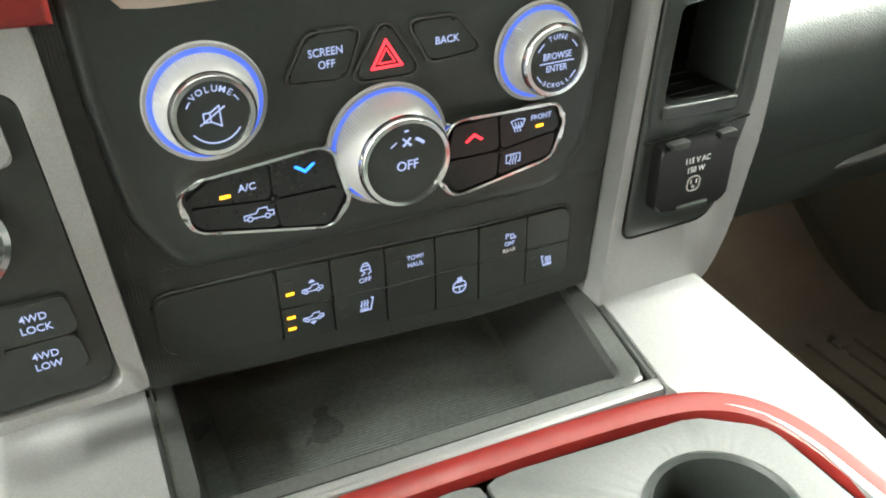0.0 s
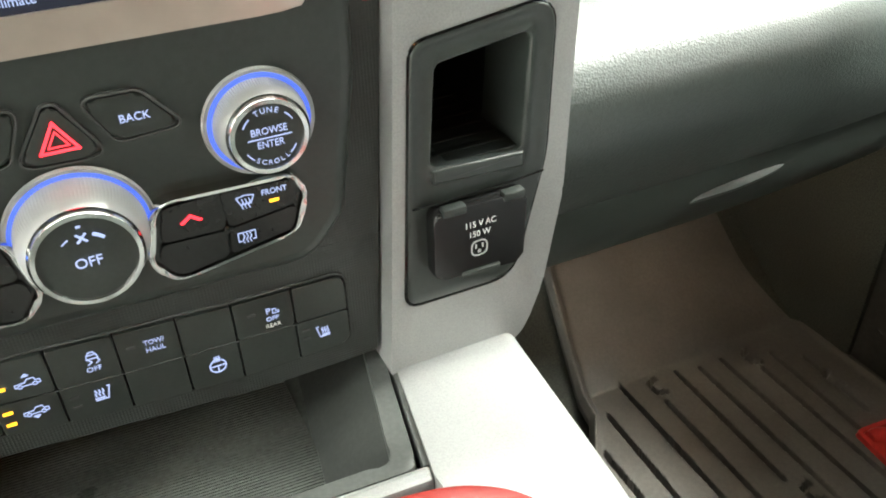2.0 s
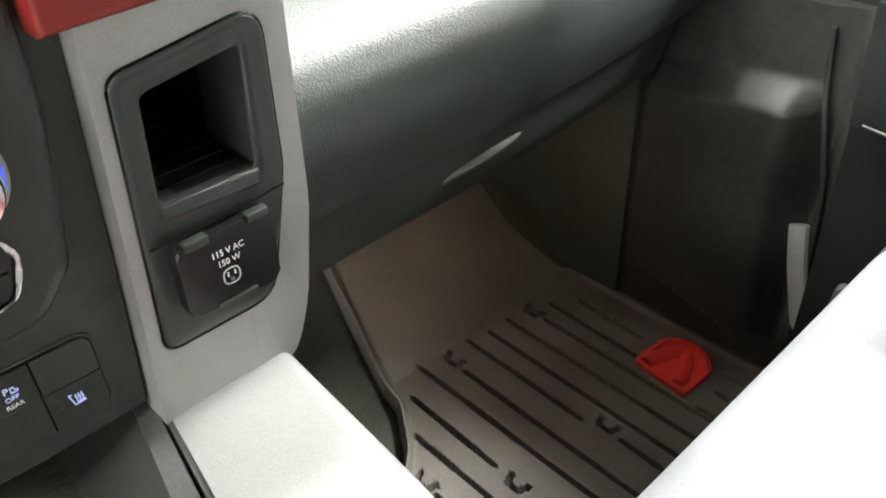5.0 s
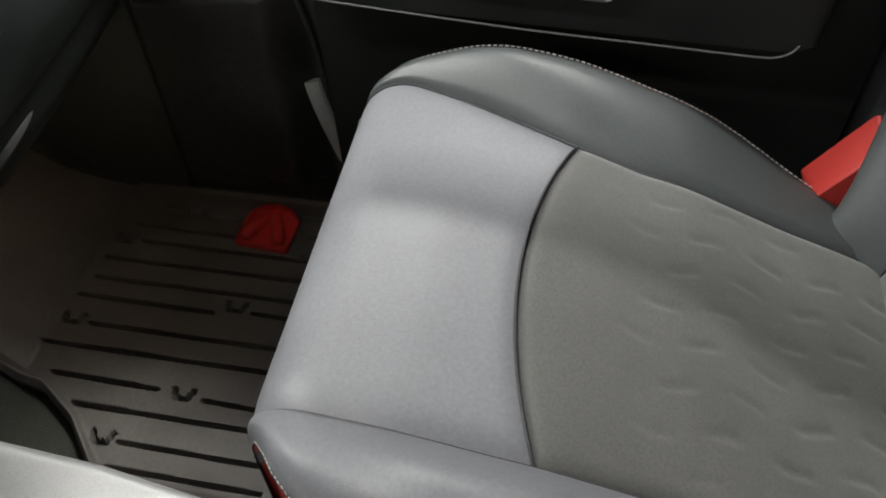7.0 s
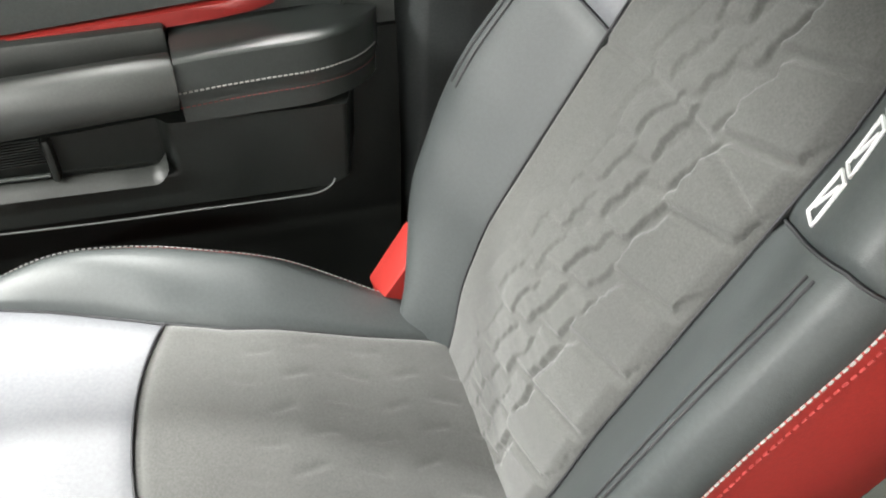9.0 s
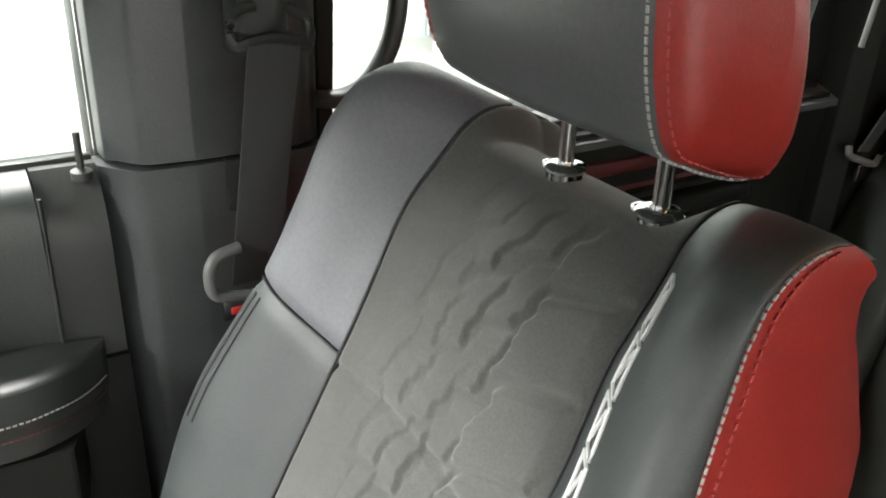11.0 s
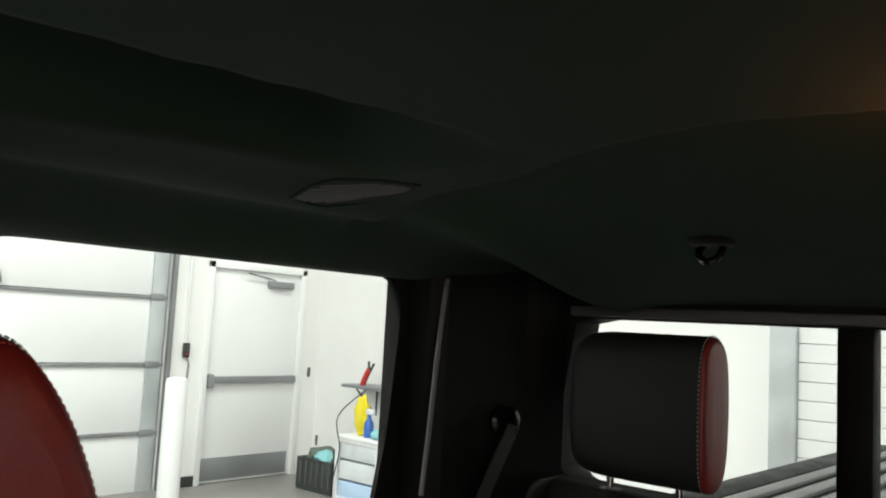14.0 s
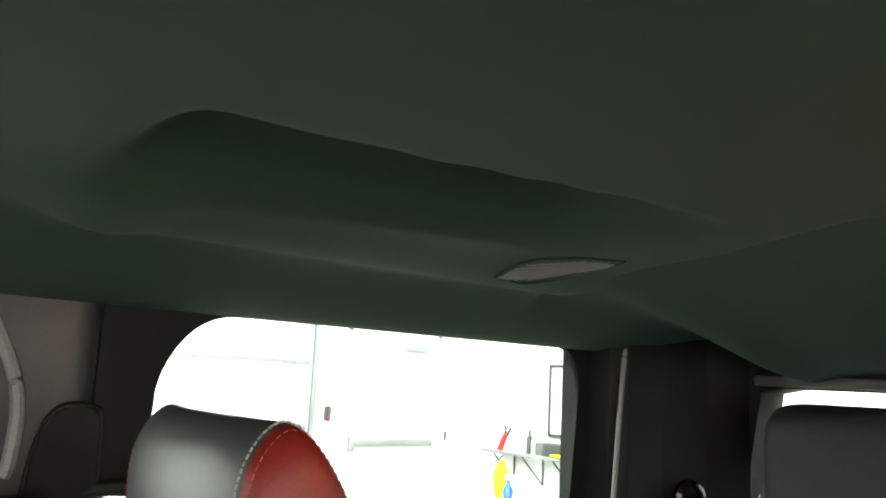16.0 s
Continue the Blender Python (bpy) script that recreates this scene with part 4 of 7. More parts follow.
part("key_gap", box(-0.240, -0.210, 0.0085, 0.02, 0.4845, 0.4945, 0.002), BUTTON, pod_l)
part("selector_ring", lathe([(0.020, 0.014), (0.029, 0.010), (0.029, 0.006), (0.026, 0.005), (0.022, 0.010)], (-0.2200, 0, 0.553), "y", 56), CHROME, pod_l)
part("selector_knob", lathe([(0.022, 0.014), (0.021, -0.004), (0.018, -0.006), (0.0001, -0.006)], (-0.2200, 0, 0.553), "y", 90, (0, 1), 0.0006), KNURL, pod_l)
part("blank_switch", prism(rounded([(-0.250, 0.585), (-0.180, 0.582), (-0.182, 0.612), (-0.250, 0.615)], 0.006), "y", 0.010, 0.03, 0.002), SILVER, pod_l)
for side in (-1, 1):
    solid("accent_strip", prism([(side * 0.150, 0.641), (side * 0.285, 0.645), (side * 0.285, 0.690), (side * 0.150, 0.688)][::side], "y", 0.006, 0.06, 0.006, 3), RED_PAINT, "satin red painted accent strip over the silver pod", "trim", base=(side * 0.2, 0.03, 0.648))

# ---- centre console ----
SKEW = -0.055
console = thing("centre_console", (0.0, -0.3, 0.0), "silver and black centre console with an open tray and cup holders", "console")


def edge_x(y):
    return lerp([(-0.95, 0.180), (-0.45, 0.190), (-0.30, 0.205), (-0.21, 0.222), (-0.13, 0.234), (0.04, 0.246)], y)


INNER_RIGHT = [(-0.62, 0.172), (-0.25, 0.178), (-0.154, 0.180), (-0.125, 0.174), (-0.107, 0.160), (-0.086, 0.1365), (0.04, 0.158)]
INNER_LEFT = [(-0.62, 0.172), (-0.20, 0.178), (-0.13, 0.174), (-0.10, 0.165), (-0.070, 0.156), (0.06, 0.154)]


def side_top(side):
    def fn(u, v):
        front = 0.040 if side > 0 else 0.078
        y = front - (front + 0.66) * u
        inner, outer = lerp(INNER_RIGHT if side > 0 else INNER_LEFT, y), edge_x(y)
        x = inner + (outer - 0.012 - inner) * min(1, v / 0.7) if v < 0.7 else outer - 0.012 + 0.012 * math.sin((v - 0.7) / 0.3 * math.pi / 2)
        z = 0.397 if v < 0.7 else 0.397 - 0.02 * (1 - math.cos((v - 0.7) / 0.3 * math.pi / 2))
        if v >= 0.999:
            z = 0.36
        return (x * side, y, z)
    return fn


part("silver_top", sheet(side_top(1), 60, 26, 0.004, (0, 0, -0.02)), SILVER, console, "pale silver painted shoulder")
part("silver_top", sheet(side_top(-1), 60, 26, 0.004, (0, 0, -0.02)), SILVER, console)
part("front_block", box(-0.250, -0.152, 0.080, 0.12, 0.30, 0.47, 0.003), BLACK, console)
for side in (-1, 1):
    part("side_panel", sheet(lambda u, v: (side * (edge_x(0.06 - 1.0 * u) - 0.002 - 0.012 * v), 0.06 - 1.0 * u, 0.385 - 0.395 * v + 0.0), 20, 8, 0.02, (-side * 0.02, 0, 0)), BLACK, console)


def skewed(bm):
    for v in bm.verts:
        v.co.y += SKEW * v.co.x
    return bm


rim_out = rounded([(-0.1510, -0.0570), (0.1330, -0.0570), (0.1690, 0.130), (-0.1465, 0.130)], [0.006, 0.008, 0.002, 0.002], 5)
rim_in = rounded([(-0.1400, -0.0465), (0.1210, -0.0465), (0.1570, 0.124), (-0.1360, 0.124)], [0.008, 0.010, 0.004, 0.004], 5)
part("tray_rim", skewed(ring(rim_out, rim_in, "z", 0.3935, 0.372, 260, 0.0030)), TRAY_RIM, console, "dark rubber-edged tray rim")
part("tray_edge_strip", skewed(prism(rounded([(-0.1535, -0.0700), (0.1375, -0.0700), (0.1400, -0.0582), (-0.1535, -0.0582)], 0.003, 3), "z", 0.3955, 0.372, 0.0030)), SILVER, console, "fine grained grey strip behind the tray")
part("tray_edge_strip", prism([(0.1355, -0.066), (0.1405, -0.066), (0.1605, 0.040), (0.1555, 0.040)], "z", 0.3950, 0.372, 0.0015), TRAY_RIM, console)
part("tray_edge_strip", prism([(-0.1580, -0.050), (-0.1525, -0.050), (-0.1510, 0.060), (-0.1565, 0.060)], "z", 0.3950, 0.372, 0.0015), TRAY_RIM, console)
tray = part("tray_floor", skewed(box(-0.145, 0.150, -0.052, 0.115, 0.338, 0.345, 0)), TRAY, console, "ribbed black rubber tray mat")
for i in range(60):
    y = -0.044 + 0.0025 * i
    part("tray_rib", skewed(box(-0.116, 0.094, y, y + 0.0013, 0.3451, 0.3461, 0.0)), TRAY, tray)


def tray_side(foot, top):
    """A sloping side from two points at the tray's floor to two at its rim."""
    def fn(u, v):
        a, b = Vector(foot[0]).lerp(Vector(foot[1]), u), Vector(top[0]).lerp(Vector(top[1]), u)
        sag = 0.004 * math.sin(math.pi * v)
        q = a.lerp(b, v)
        return (q.x, q.y, 0.3452 + (0.3850 - 0.3452) * v - sag)
    return sheet(fn, 8, 10, 0.004, (0, 0, -0.006))


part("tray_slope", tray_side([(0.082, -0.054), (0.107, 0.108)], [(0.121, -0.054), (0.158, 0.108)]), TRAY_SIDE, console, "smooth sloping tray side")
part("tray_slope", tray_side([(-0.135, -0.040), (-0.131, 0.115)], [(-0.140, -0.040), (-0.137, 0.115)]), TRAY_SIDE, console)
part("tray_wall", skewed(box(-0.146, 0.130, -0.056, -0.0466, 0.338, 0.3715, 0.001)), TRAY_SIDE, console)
part("tray_wall", skewed(box(-0.150, 0.158, 0.112, 0.118, 0.338, 0.445, 0.001)), BLACK, console)
part("under_rim", prism([(0.1305, -0.060), (0.134, -0.060), (0.162, 0.110), (0.158, 0.110)], "z", 0.3930 - 0.0215, 0.338), BLACK, console)
part("under_rim", prism([(-0.148, -0.040), (-0.142, -0.040), (-0.1375, 0.115), (-0.148, 0.115)], "z", 0.3930 - 0.0215, 0.338), BLACK, console)

# the red band and the cup holder panel inside it
half = [(0.0, -0.0725), (0.07, -0.0735), (0.128, -0.0775), (0.158, -0.0870), (0.178, -0.1040), (0.189, -0.1300), (0.193, -0.1700), (0.194, -0.28), (0.190, -0.62)]
band = [(-x, y) for x, y in half[:0:-1]] + half
path = spline([(x, y + SKEW * x, 0.3965) for x, y in band], 6)
bm = bmesh.new()
rows = []
for i, p in enumerate(path):
    d = (path[min(i + 1, len(path) - 1)] - path[max(i - 1, 0)]).normalized()
    s = d.cross(Vector((0, 0, 1)))
    rows.append([bm.verts.new(p + s * o + Vector((0, 0, h))) for o, h in ((-0.0005, -0.006), (0.0, 0.0015), (0.003, 0.0022), (0.0135, -0.001), (0.0150, -0.008))])
for p, q in zip(rows, rows[1:]):
    for k in range(4):
        bm.faces.new((p[k], q[k], q[k + 1], p[k + 1]))
    bm.faces.new((p[4], q[4], q[0], p[0]))
part("red_band", bm, RED_PAINT, console, "satin red painted band")
for side in (-1, 1):
    outer = rounded([(side * 0.0015, -0.0905), (side * 0.136, -0.0960 + SKEW * side * 0.14), (side * 0.171, -0.130), (side * 0.175, -0.30), (side * 0.0015, -0.30)][::side], 0.006, 4)
    plate = part("cup_panel", ring(outer, circle(side * 0.104, -0.168, 0.0405, 48), "z", 0.3935, 0.375, 120, 0.002), GREY_PLASTIC, console, "grey cup holder panel")
    part("cup_rim", lathe([(0.0410, 0.3925), (0.0425, 0.3962), (0.0400, 0.3972), (0.0378, 0.3950), (0.0374, 0.3900)], (side * 0.104, -0.168, 0), "z", 56, caps=False), BLACK, plate)
    part("cup_well", lathe([(0.0402, 0.392), (0.0376, 0.392), (0.0350, 0.315), (0.0001, 0.315), (0.0001, 0.310), (0.0385, 0.310)], (side * 0.104, -0.168, 0), "z", 56, caps=False), BLACK, plate, "deep black cup well")
part("rear_deck", box(-0.170, 0.170, -0.62, -0.303, 0.360, 0.3935, 0.004), BLACK, console)
part("armrest_lid", box(-0.165, 0.165, -1.00, -0.64, 0.34, 0.43, 0.03, 4), LEATHER, console, "padded black leather lid")
part("console_body", box(-0.165, 0.165, -0.95, 0.05, 0.0, 0.305, 0.004), BLACK, console)

# ---- floor mat and footwell ----
GROOVES = [(0.764, 0.203, 0.052), (0.733, 0.186, -0.11), (0.696, 0.224, -0.11), (0.660, 0.224, -0.11), (0.627, 0.233, 0.037), (0.582, 0.195, -0.11), (0.546, 0.243, -0.11), (0.502, 0.210, 0.064), (0.463, 0.161, -0.11), (0.421, 0.081, -0.11), (0.388, 0.080, -0.11), (0.491, -0.001, -0.11), (0.630, -0.020, -0.11), (0.798, 0.175, 0.070), (0.738, -0.057, -0.12), (0.775, -0.057, -0.12), (0.812, -0.045, -0.12)]


def mat_left(y):
    return lerp([(-0.3, 0.355), (0.02, 0.358), (0.09, 0.370), (0.15, 0.435), (0.21, 0.475), (0.30, 0.492), (0.50, 0.535)], y)


def channel(d, w):
    return max(0.0, 1 - (abs(d) / w) ** 4) if abs(d) < w else 0.0


def seg_distance(px, py, a, b):
    a, b, p = Vector(a), Vector(b), Vector((px, py))
    t = max(0, min(1, (p - a).dot(b - a) / max((b - a).length_squared, 1e-9)))
    return (a + (b - a) * t - p).length


NOTCHES = [(0.586, 0.222), (0.733, 0.210), (0.636, 0.007), (0.495, 0.028), (0.423, 0.104), (0.798, 0.130), (0.590, -0.130)]
MARKS = [((x, a), (x - 0.004, b)) for x, a, b in GROOVES]
for nx, ny in NOTCHES:
    MARKS += [((nx + 0.008, ny + 0.013), (nx - 0.005, ny + 0.008)), ((nx - 0.005, ny + 0.008), (nx - 0.005, ny - 0.008)), ((nx - 0.005, ny - 0.008), (nx + 0.008, ny - 0.013))]


def mat_point(u, v):
    y = -0.30 + 0.80 * v
    x0 = mat_left(y)
    x = x0 + (0.868 - 0.06 * smooth(0.16, 0.34, y) - x0) * u
    z = floor_height(x, y) + 0.014
    cut = 0.0
    if y < 0.26:
        for a, b in MARKS:
            if abs(x - a[0]) < 0.04 and min(a[1], b[1]) - 0.01 < y < max(a[1], b[1]) + 0.01:
                cut = max(cut, channel(seg_distance(x, y, a, b), 0.0033))
    lip = 0.010 * math.exp(-(((x - x0) - 0.008) / 0.006) ** 2) + 0.004 * math.exp(-((x - 0.846) / 0.006) ** 2) * smooth(0.26, 0.20, y)
    return (x, y, z - 0.0135 * cut + lip)


rug = thing("floor_mat", (0.56, 0.05, 0.0), "dark rubber floor mat with moulded drain grooves in the footwell", "floor mat")
part("mat_sheet", sheet(mat_point, 450, 270, 0.004, (0, 0, -0.010)), RUBBER, rug, sharp=70)
badge = [(0.746, 0.048), (0.737, -0.034), (0.800, -0.036), (0.820, -0.018), (0.828, 0.006), (0.822, 0.028), (0.806, 0.043)]
BC = Vector((0.782, 0.006))


def on_mat(bm, z0):
    for v in bm.verts:
        v.co.z += floor_height(v.co.x, v.co.y) + 0.014 - z0
    return bm


emblem = part("badge", on_mat(prism(rounded(badge, 0.006, 4), "z", 0.003, -0.003, 0.001), 0), RED_CLOTH, rug, "raised red rubber badge")
part("badge_rim", on_mat(ring(rounded(badge, 0.006, 4), rounded([tuple(BC + (Vector(p) - BC) * 0.86) for p in badge], 0.005, 4), "z", 0.008, 0.003, 72, 0.001), 0), RED_CLOTH, emblem)
for pts in ([(0.756, 0.034), (0.772, 0.030), (0.806, 0.012)], [(0.751, -0.017), (0.770, -0.012), (0.804, 0.002)]):
    line = [(p.x, p.y, 0.0035) for p in spline([(*p, 0) for p in pts], 5)]
    swell = [0.0055 + 0.0050 * math.sin(math.pi * (0.15 + 0.7 * k / (len(line) - 1))) for k in range(len(line))]
    part("badge_relief", on_mat(tube(line, swell, 12, flat=0.95), 0), RED_CLOTH, emblem)


def kick(u, v):
    """A padded face that stands out of a recess, with a return towards the door opening."""
    y, z = 0.170 - 0.280 * u, 0.005 + 0.475 * v
    foot, head = 0.056 + 0.20 * max(0.0, y + 0.088), 0.352 + 0.016 * smooth(0.11, -0.03, y)
    face = smooth(0.134, 0.116, y) * smooth(foot - 0.012, foot + 0.010, z) * (1 - 0.75 * smooth(head, head + 0.034, z)) * (1 - smooth(-0.036, -0.088, y) ** 1.3)
    base = 0.853 - 0.006 * smooth(-0.085, -0.10, y)
    return (base - 0.045 * face + 0.0012 * noise.noise(Vector((y * 14, z * 14, 1.0))), y, z)


kp = thing("kick_panel", (0.83, 0.03, 0.01), "scuffed black plastic kick panel beside the footwell", "trim")
part("panel", sheet(kick, 84, 120, 0.02, (0.03, 0, 0)), SCUFFED, kp)
part("edge_flange", tube(spline([(0.842, -0.062, 0.46), (0.843, -0.072, 0.38), (0.843, -0.092, 0.284), (0.843, -0.099, 0.16), (0.843, -0.098, 0.030)], 6), 0.0035, 8), SCUFFED, kp)
solid("kick_recess", box(0.846, 0.88, 0.150, 0.64, 0.0, 0.60, 0.006), CARPET, "dark carpeted footwell side", "trim", "structure")
solid("door_seal", tube(spline([(0.842, -0.079, 0.236), (0.838, -0.083, 0.220), (0.836, -0.091, 0.185), (0.835, -0.102, 0.146), (0.835, -0.113, 0.112), (0.836, -0.130, 0.098), (0.838, -0.18, 0.092)], 6), [0.012] * 37, 10, flat=0.7, up=(1, 0, 0)), SEAL, "grey rubber door seal curving along the sill", "seal", base=(0.84, -0.1, 0.09))
solid("sill_trim", prism(rounded([(-0.142, 0.10), (-0.30, 0.10), (-0.30, 0.205), (-0.150, 0.222)], 0.01, 4), "x", 0.790, 0.815, 0.004), GREY_PLASTIC, "grey plastic trim on the door sill", "trim", base=(0.80, -0.2, 0.10))
solid("door_sill", box(0.775, 0.865, -1.80, -0.125, -0.05, 0.10, 0.012), BLACK, "black plastic door sill", "sill", "structure")


# ---- the passenger seat ----
SX = 0.43


def stitches(line, name, material, parent, step=0.0055, size=0.0007, length=0.0036, normal=(0, 0, 1)):
    """A row of thread stitches along a line, as one part."""
    pts = [Vector(p) for p in line]
    bm, run, want = bmesh.new(), 0.0, 0.0
    for a, b in zip(pts, pts[1:]):
        d = (b - a).length
        while want <= run + d:
            p = a + (b - a) * ((want - run) / max(d, 1e-9))
            t = (b - a).normalized()
            s = t.cross(Vector(normal)).normalized()
            n = s.cross(t)
            vs = [bm.verts.new(p + t * length / 2 * i + s * size * j + n * size * k) for i in (-1, 1) for j in (-1, 1) for k in (-1, 1)]
            for q in ((0, 1, 3, 2), (4, 6, 7, 5), (0, 4, 5, 1), (2, 3, 7, 6), (0, 2, 6, 4), (1, 5, 7, 3)):
                bm.faces.new([vs[i] for i in q])
            want += step
        run += d
    return part(name, bm, material, parent)


CUSHION = [(-0.74, 0.302), (-0.69, 0.318), (-0.607, 0.347), (-0.522, 0.380), (-0.42, 0.403), (-0.32, 0.414), (-0.20, 0.414)]


def front_roll(w):
    """Along the cushion from its back (0) over its front edge to the foot of the apron (1): y and the drop."""
    if w < 0.72:
        return -0.72 + w / 0.72 * 0.455, 0.0
    t = (w - 0.72) / 0.28
    a = min(t / 0.5, 1) * math.pi / 2
    return -0.265 + 0.052 * math.sin(a), 0.052 * (1 - math.cos(a)) + max(0, t - 0.5) / 0.5 * 0.19


def puff(u, v, d=0.006, e=0.10):
    """How far a panel dips towards its seams."""
    k = 1.0
    for t in (u, 1 - u, v, 1 - v):
        k *= 1 - (1 - min(1, t / e)) ** 2.4
    return -d * (1 - k)


def arc_y(dx):
    return -0.389 - 0.033 * ((dx + 0.010) / 0.155) ** 2


def w_of_y(y):
    return (y + 0.72) / 0.455 * 0.72


HALF_OUT = [(-0.72, 0.124), (-0.60, 0.131), (-0.48, 0.139), (-0.42, 0.152), (-0.34, 0.180), (-0.27, 0.204), (-0.20, 0.212)]
HALF_IN = [(-0.72, 0.172), (-0.39, 0.158), (-0.25, 0.148), (-0.20, 0.146)]


def half_seat(side, y):
    return lerp(HALF_OUT if side > 0 else HALF_IN, y)


def across(u, y):
    return -half_seat(-1, y) + (half_seat(-1, y) + half_seat(1, y)) * u


def cushion_front(u, v):
    w0 = w_of_y(arc_y(-0.15 + 0.30 * u))
    y, drop = front_roll(w0 + (1 - w0) * v)
    return (SX + across(u, y), y, ease(CUSHION, y) - drop + puff(u, v * 0.97 + 0.03 if v < 0.5 else 0.5, 0.007, 0.07))


def dashes(dx, y):
    """Rows of short pressed creases that run from front to back."""
    wave = dx + 0.006 * math.sin(y * 60 + 3 * dx) + 0.004 * noise.noise(Vector((dx * 20, y * 20, 2.0)))
    row = round(wave / 0.036)
    off = wave - row * 0.036
    along = (y / 0.052 + 0.37 * row) % 1.0
    run = smooth(0.10, 0.25, along) * smooth(0.85, 0.55, along)
    return -run * math.exp(-(off / (0.0022 if off < 0 else 0.0055)) ** 2)


def cushion_insert(u, v):
    y0 = arc_y(-0.15 + 0.30 * u)
    y = -0.735 + (y0 + 0.735) * v
    dx = across(u, y)
    z = ease(CUSHION, y) + puff(u, v, 0.006, 0.05)
    fade = smooth(-0.43, -0.52, y) * smooth(0.0, 0.15, u) * smooth(1.0, 0.85, u)
    wrinkle = 0.0007 * noise.noise(Vector((dx * 14, y * 22, 5.0))) + 0.0019 * dashes(dx, y) * fade
    return (SX + dx, y, z + wrinkle)


INNER_EDGE = [(-0.72, 0.200), (-0.54, 0.228), (-0.40, 0.232), (-0.33, 0.229), (-0.295, 0.222), (-0.27, 0.209), (-0.25, 0.190), (-0.235, 0.171), (-0.222, 0.157), (-0.213, 0.152)]


def bolster(side, lo, hi, wide):
    """The part of a cushion bolster between the shares lo and hi of its section."""
    def fn(u, v):
        s = lo + (hi - lo) * v
        y, drop = front_roll(0.02 + 0.98 * u)
        tall = 0.036 * smooth(-0.205, -0.37, y)
        tall *= 1 - 0.9 * smooth(-0.38, -0.68, y)
        outer = wide - 0.055 * smooth(-0.54, -0.72, y) if side > 0 else lerp(INNER_EDGE, y)
        inner = half_seat(side, y)
        ridge = inner + (outer - inner) * 0.64
        base = ease(CUSHION, y) - drop
        if s < 0.6:
            t = s / 0.6
            dx = inner + (ridge - inner) * t
            z = base + tall * math.sin(t * math.pi / 2) - 0.007 * (1 - min(1, t / 0.18)) ** 2.4
        elif s < 0.8:
            a = (s - 0.6) / 0.2 * math.pi / 2
            dx, z = ridge + (outer - ridge) * math.sin(a), base + tall - 0.030 * (1 - math.cos(a))
        else:
            t = (s - 0.8) / 0.2
            dx, z = outer - 0.006 * t, (base + tall - 0.030) * (1 - t) + min(0.17, base + tall - 0.03) * t
        trim = smooth(0.58, 1.0, u)
        if side > 0:
            dx -= 0.020 * trim * (dx - inner) / (outer - inner)
            y -= 0.022 * trim * min(1, max(0, s - 0.35) / 0.45)
        return (SX + side * dx, y, z)
    return fn


seat = thing("passenger_seat", (SX, -0.5, 0.0), "black leather and grey suede passenger seat with red side panels", "seat")
front = part("cushion_front", sheet(cushion_front, 40, 44, 0.02, (0, 0, -0.03)), LIT_LEATHER, seat, "smooth black leather front, lightened as if lit")
part("cushion_insert", sheet(cushion_insert, 110, 110, 0.02, (0, 0, -0.04)), SUEDE, seat, "grey suede with faint embossing", sharp=60)
for side, outer in ((1, 0.240), (-1, 0.208)):
    cut = 0.67 if side > 0 else 0.76
    b = part("cushion_bolster", sheet(bolster(side, 0.0, cut, outer), 60, 26, 0.015, (0, 0, -0.03)), LIT_LEATHER if side < 0 else LEATHER, seat, "black leather bolster")
    fn = bolster(side, 0.0, 1.0, outer)
    part("cushion_side", sheet(bolster(side, cut + 0.003, 1.0, outer), 60, 14, 0.015, (-side * 0.005, 0, 0)), RED_LEATHER, seat, "red leather side panel")
    edge = [Vector(fn(k / 120, cut)) + Vector((side * 0.001, 0, 0.0006)) for k in range(112)]
    stitches(edge, "stitching", THREAD, b, size=0.00045, length=0.0032, normal=(0, 0, 1))
    part("piping", tube([p - Vector((side * 0.0008, 0, 0.0022)) for p in edge], 0.0012, 6), DARK_THREAD, b)
    part("seam", tube([Vector(fn(k / 90, 0.0)) + Vector((0, 0, 0.0016)) for k in range(84)], 0.0013, 6), DARK_THREAD, b)
part("seam", tube([Vector(cushion_front(k / 40, 0.0)) + Vector((0, 0, 0.0022)) for k in range(41)], 0.0011, 6), DARK_THREAD, front)
part("base", box(SX - 0.20, SX + 0.20, -0.68, -0.24, 0.03, 0.26, 0.02), BLACK, seat)
for sx in (-0.17, 0.17):
    part("rail", box(SX + sx - 0.02, SX + sx + 0.02, -0.72, -0.20, -0.01, 0.035, 0.005), BLACK, seat)
part("front_apron", box(SX - 0.20, SX + 0.20, -0.232, -0.225, 0.06, 0.20, 0.002), BLACK, seat)

# backrest: coordinates along the back (s), across (dx) and out of it (n)
O, UP, OUT = Vector((SX, -0.675, 0.300)), Vector((0, -0.4515, 0.8923)), Vector((0, 0.8923, 0.4515))


def back(dx, s, n):
    return O + Vector((dx, 0, 0)) + UP * s + OUT * n


IN_HALF = [(-0.05, 0.108), (0.05, 0.112), (0.10, 0.124), (0.20, 0.127), (0.45, 0.125), (0.54, 0.131), (0.62, 0.124), (0.70, 0.120)]
SINK = [(-0.05, -0.030), (0.03, -0.012), (0.10, 0.008), (0.18, 0.021), (0.53, 0.021), (0.59, 0.006), (0.64, 0.0)]
OUT_HALF = [(-0.05, 0.20), (0.05, 0.215), (0.15, 0.242), (0.24, 0.257), (0.31, 0.255), (0.38, 0.240), (0.43, 0.226), (0.50, 0.220), (0.58, 0.214), (0.66, 0.200)]
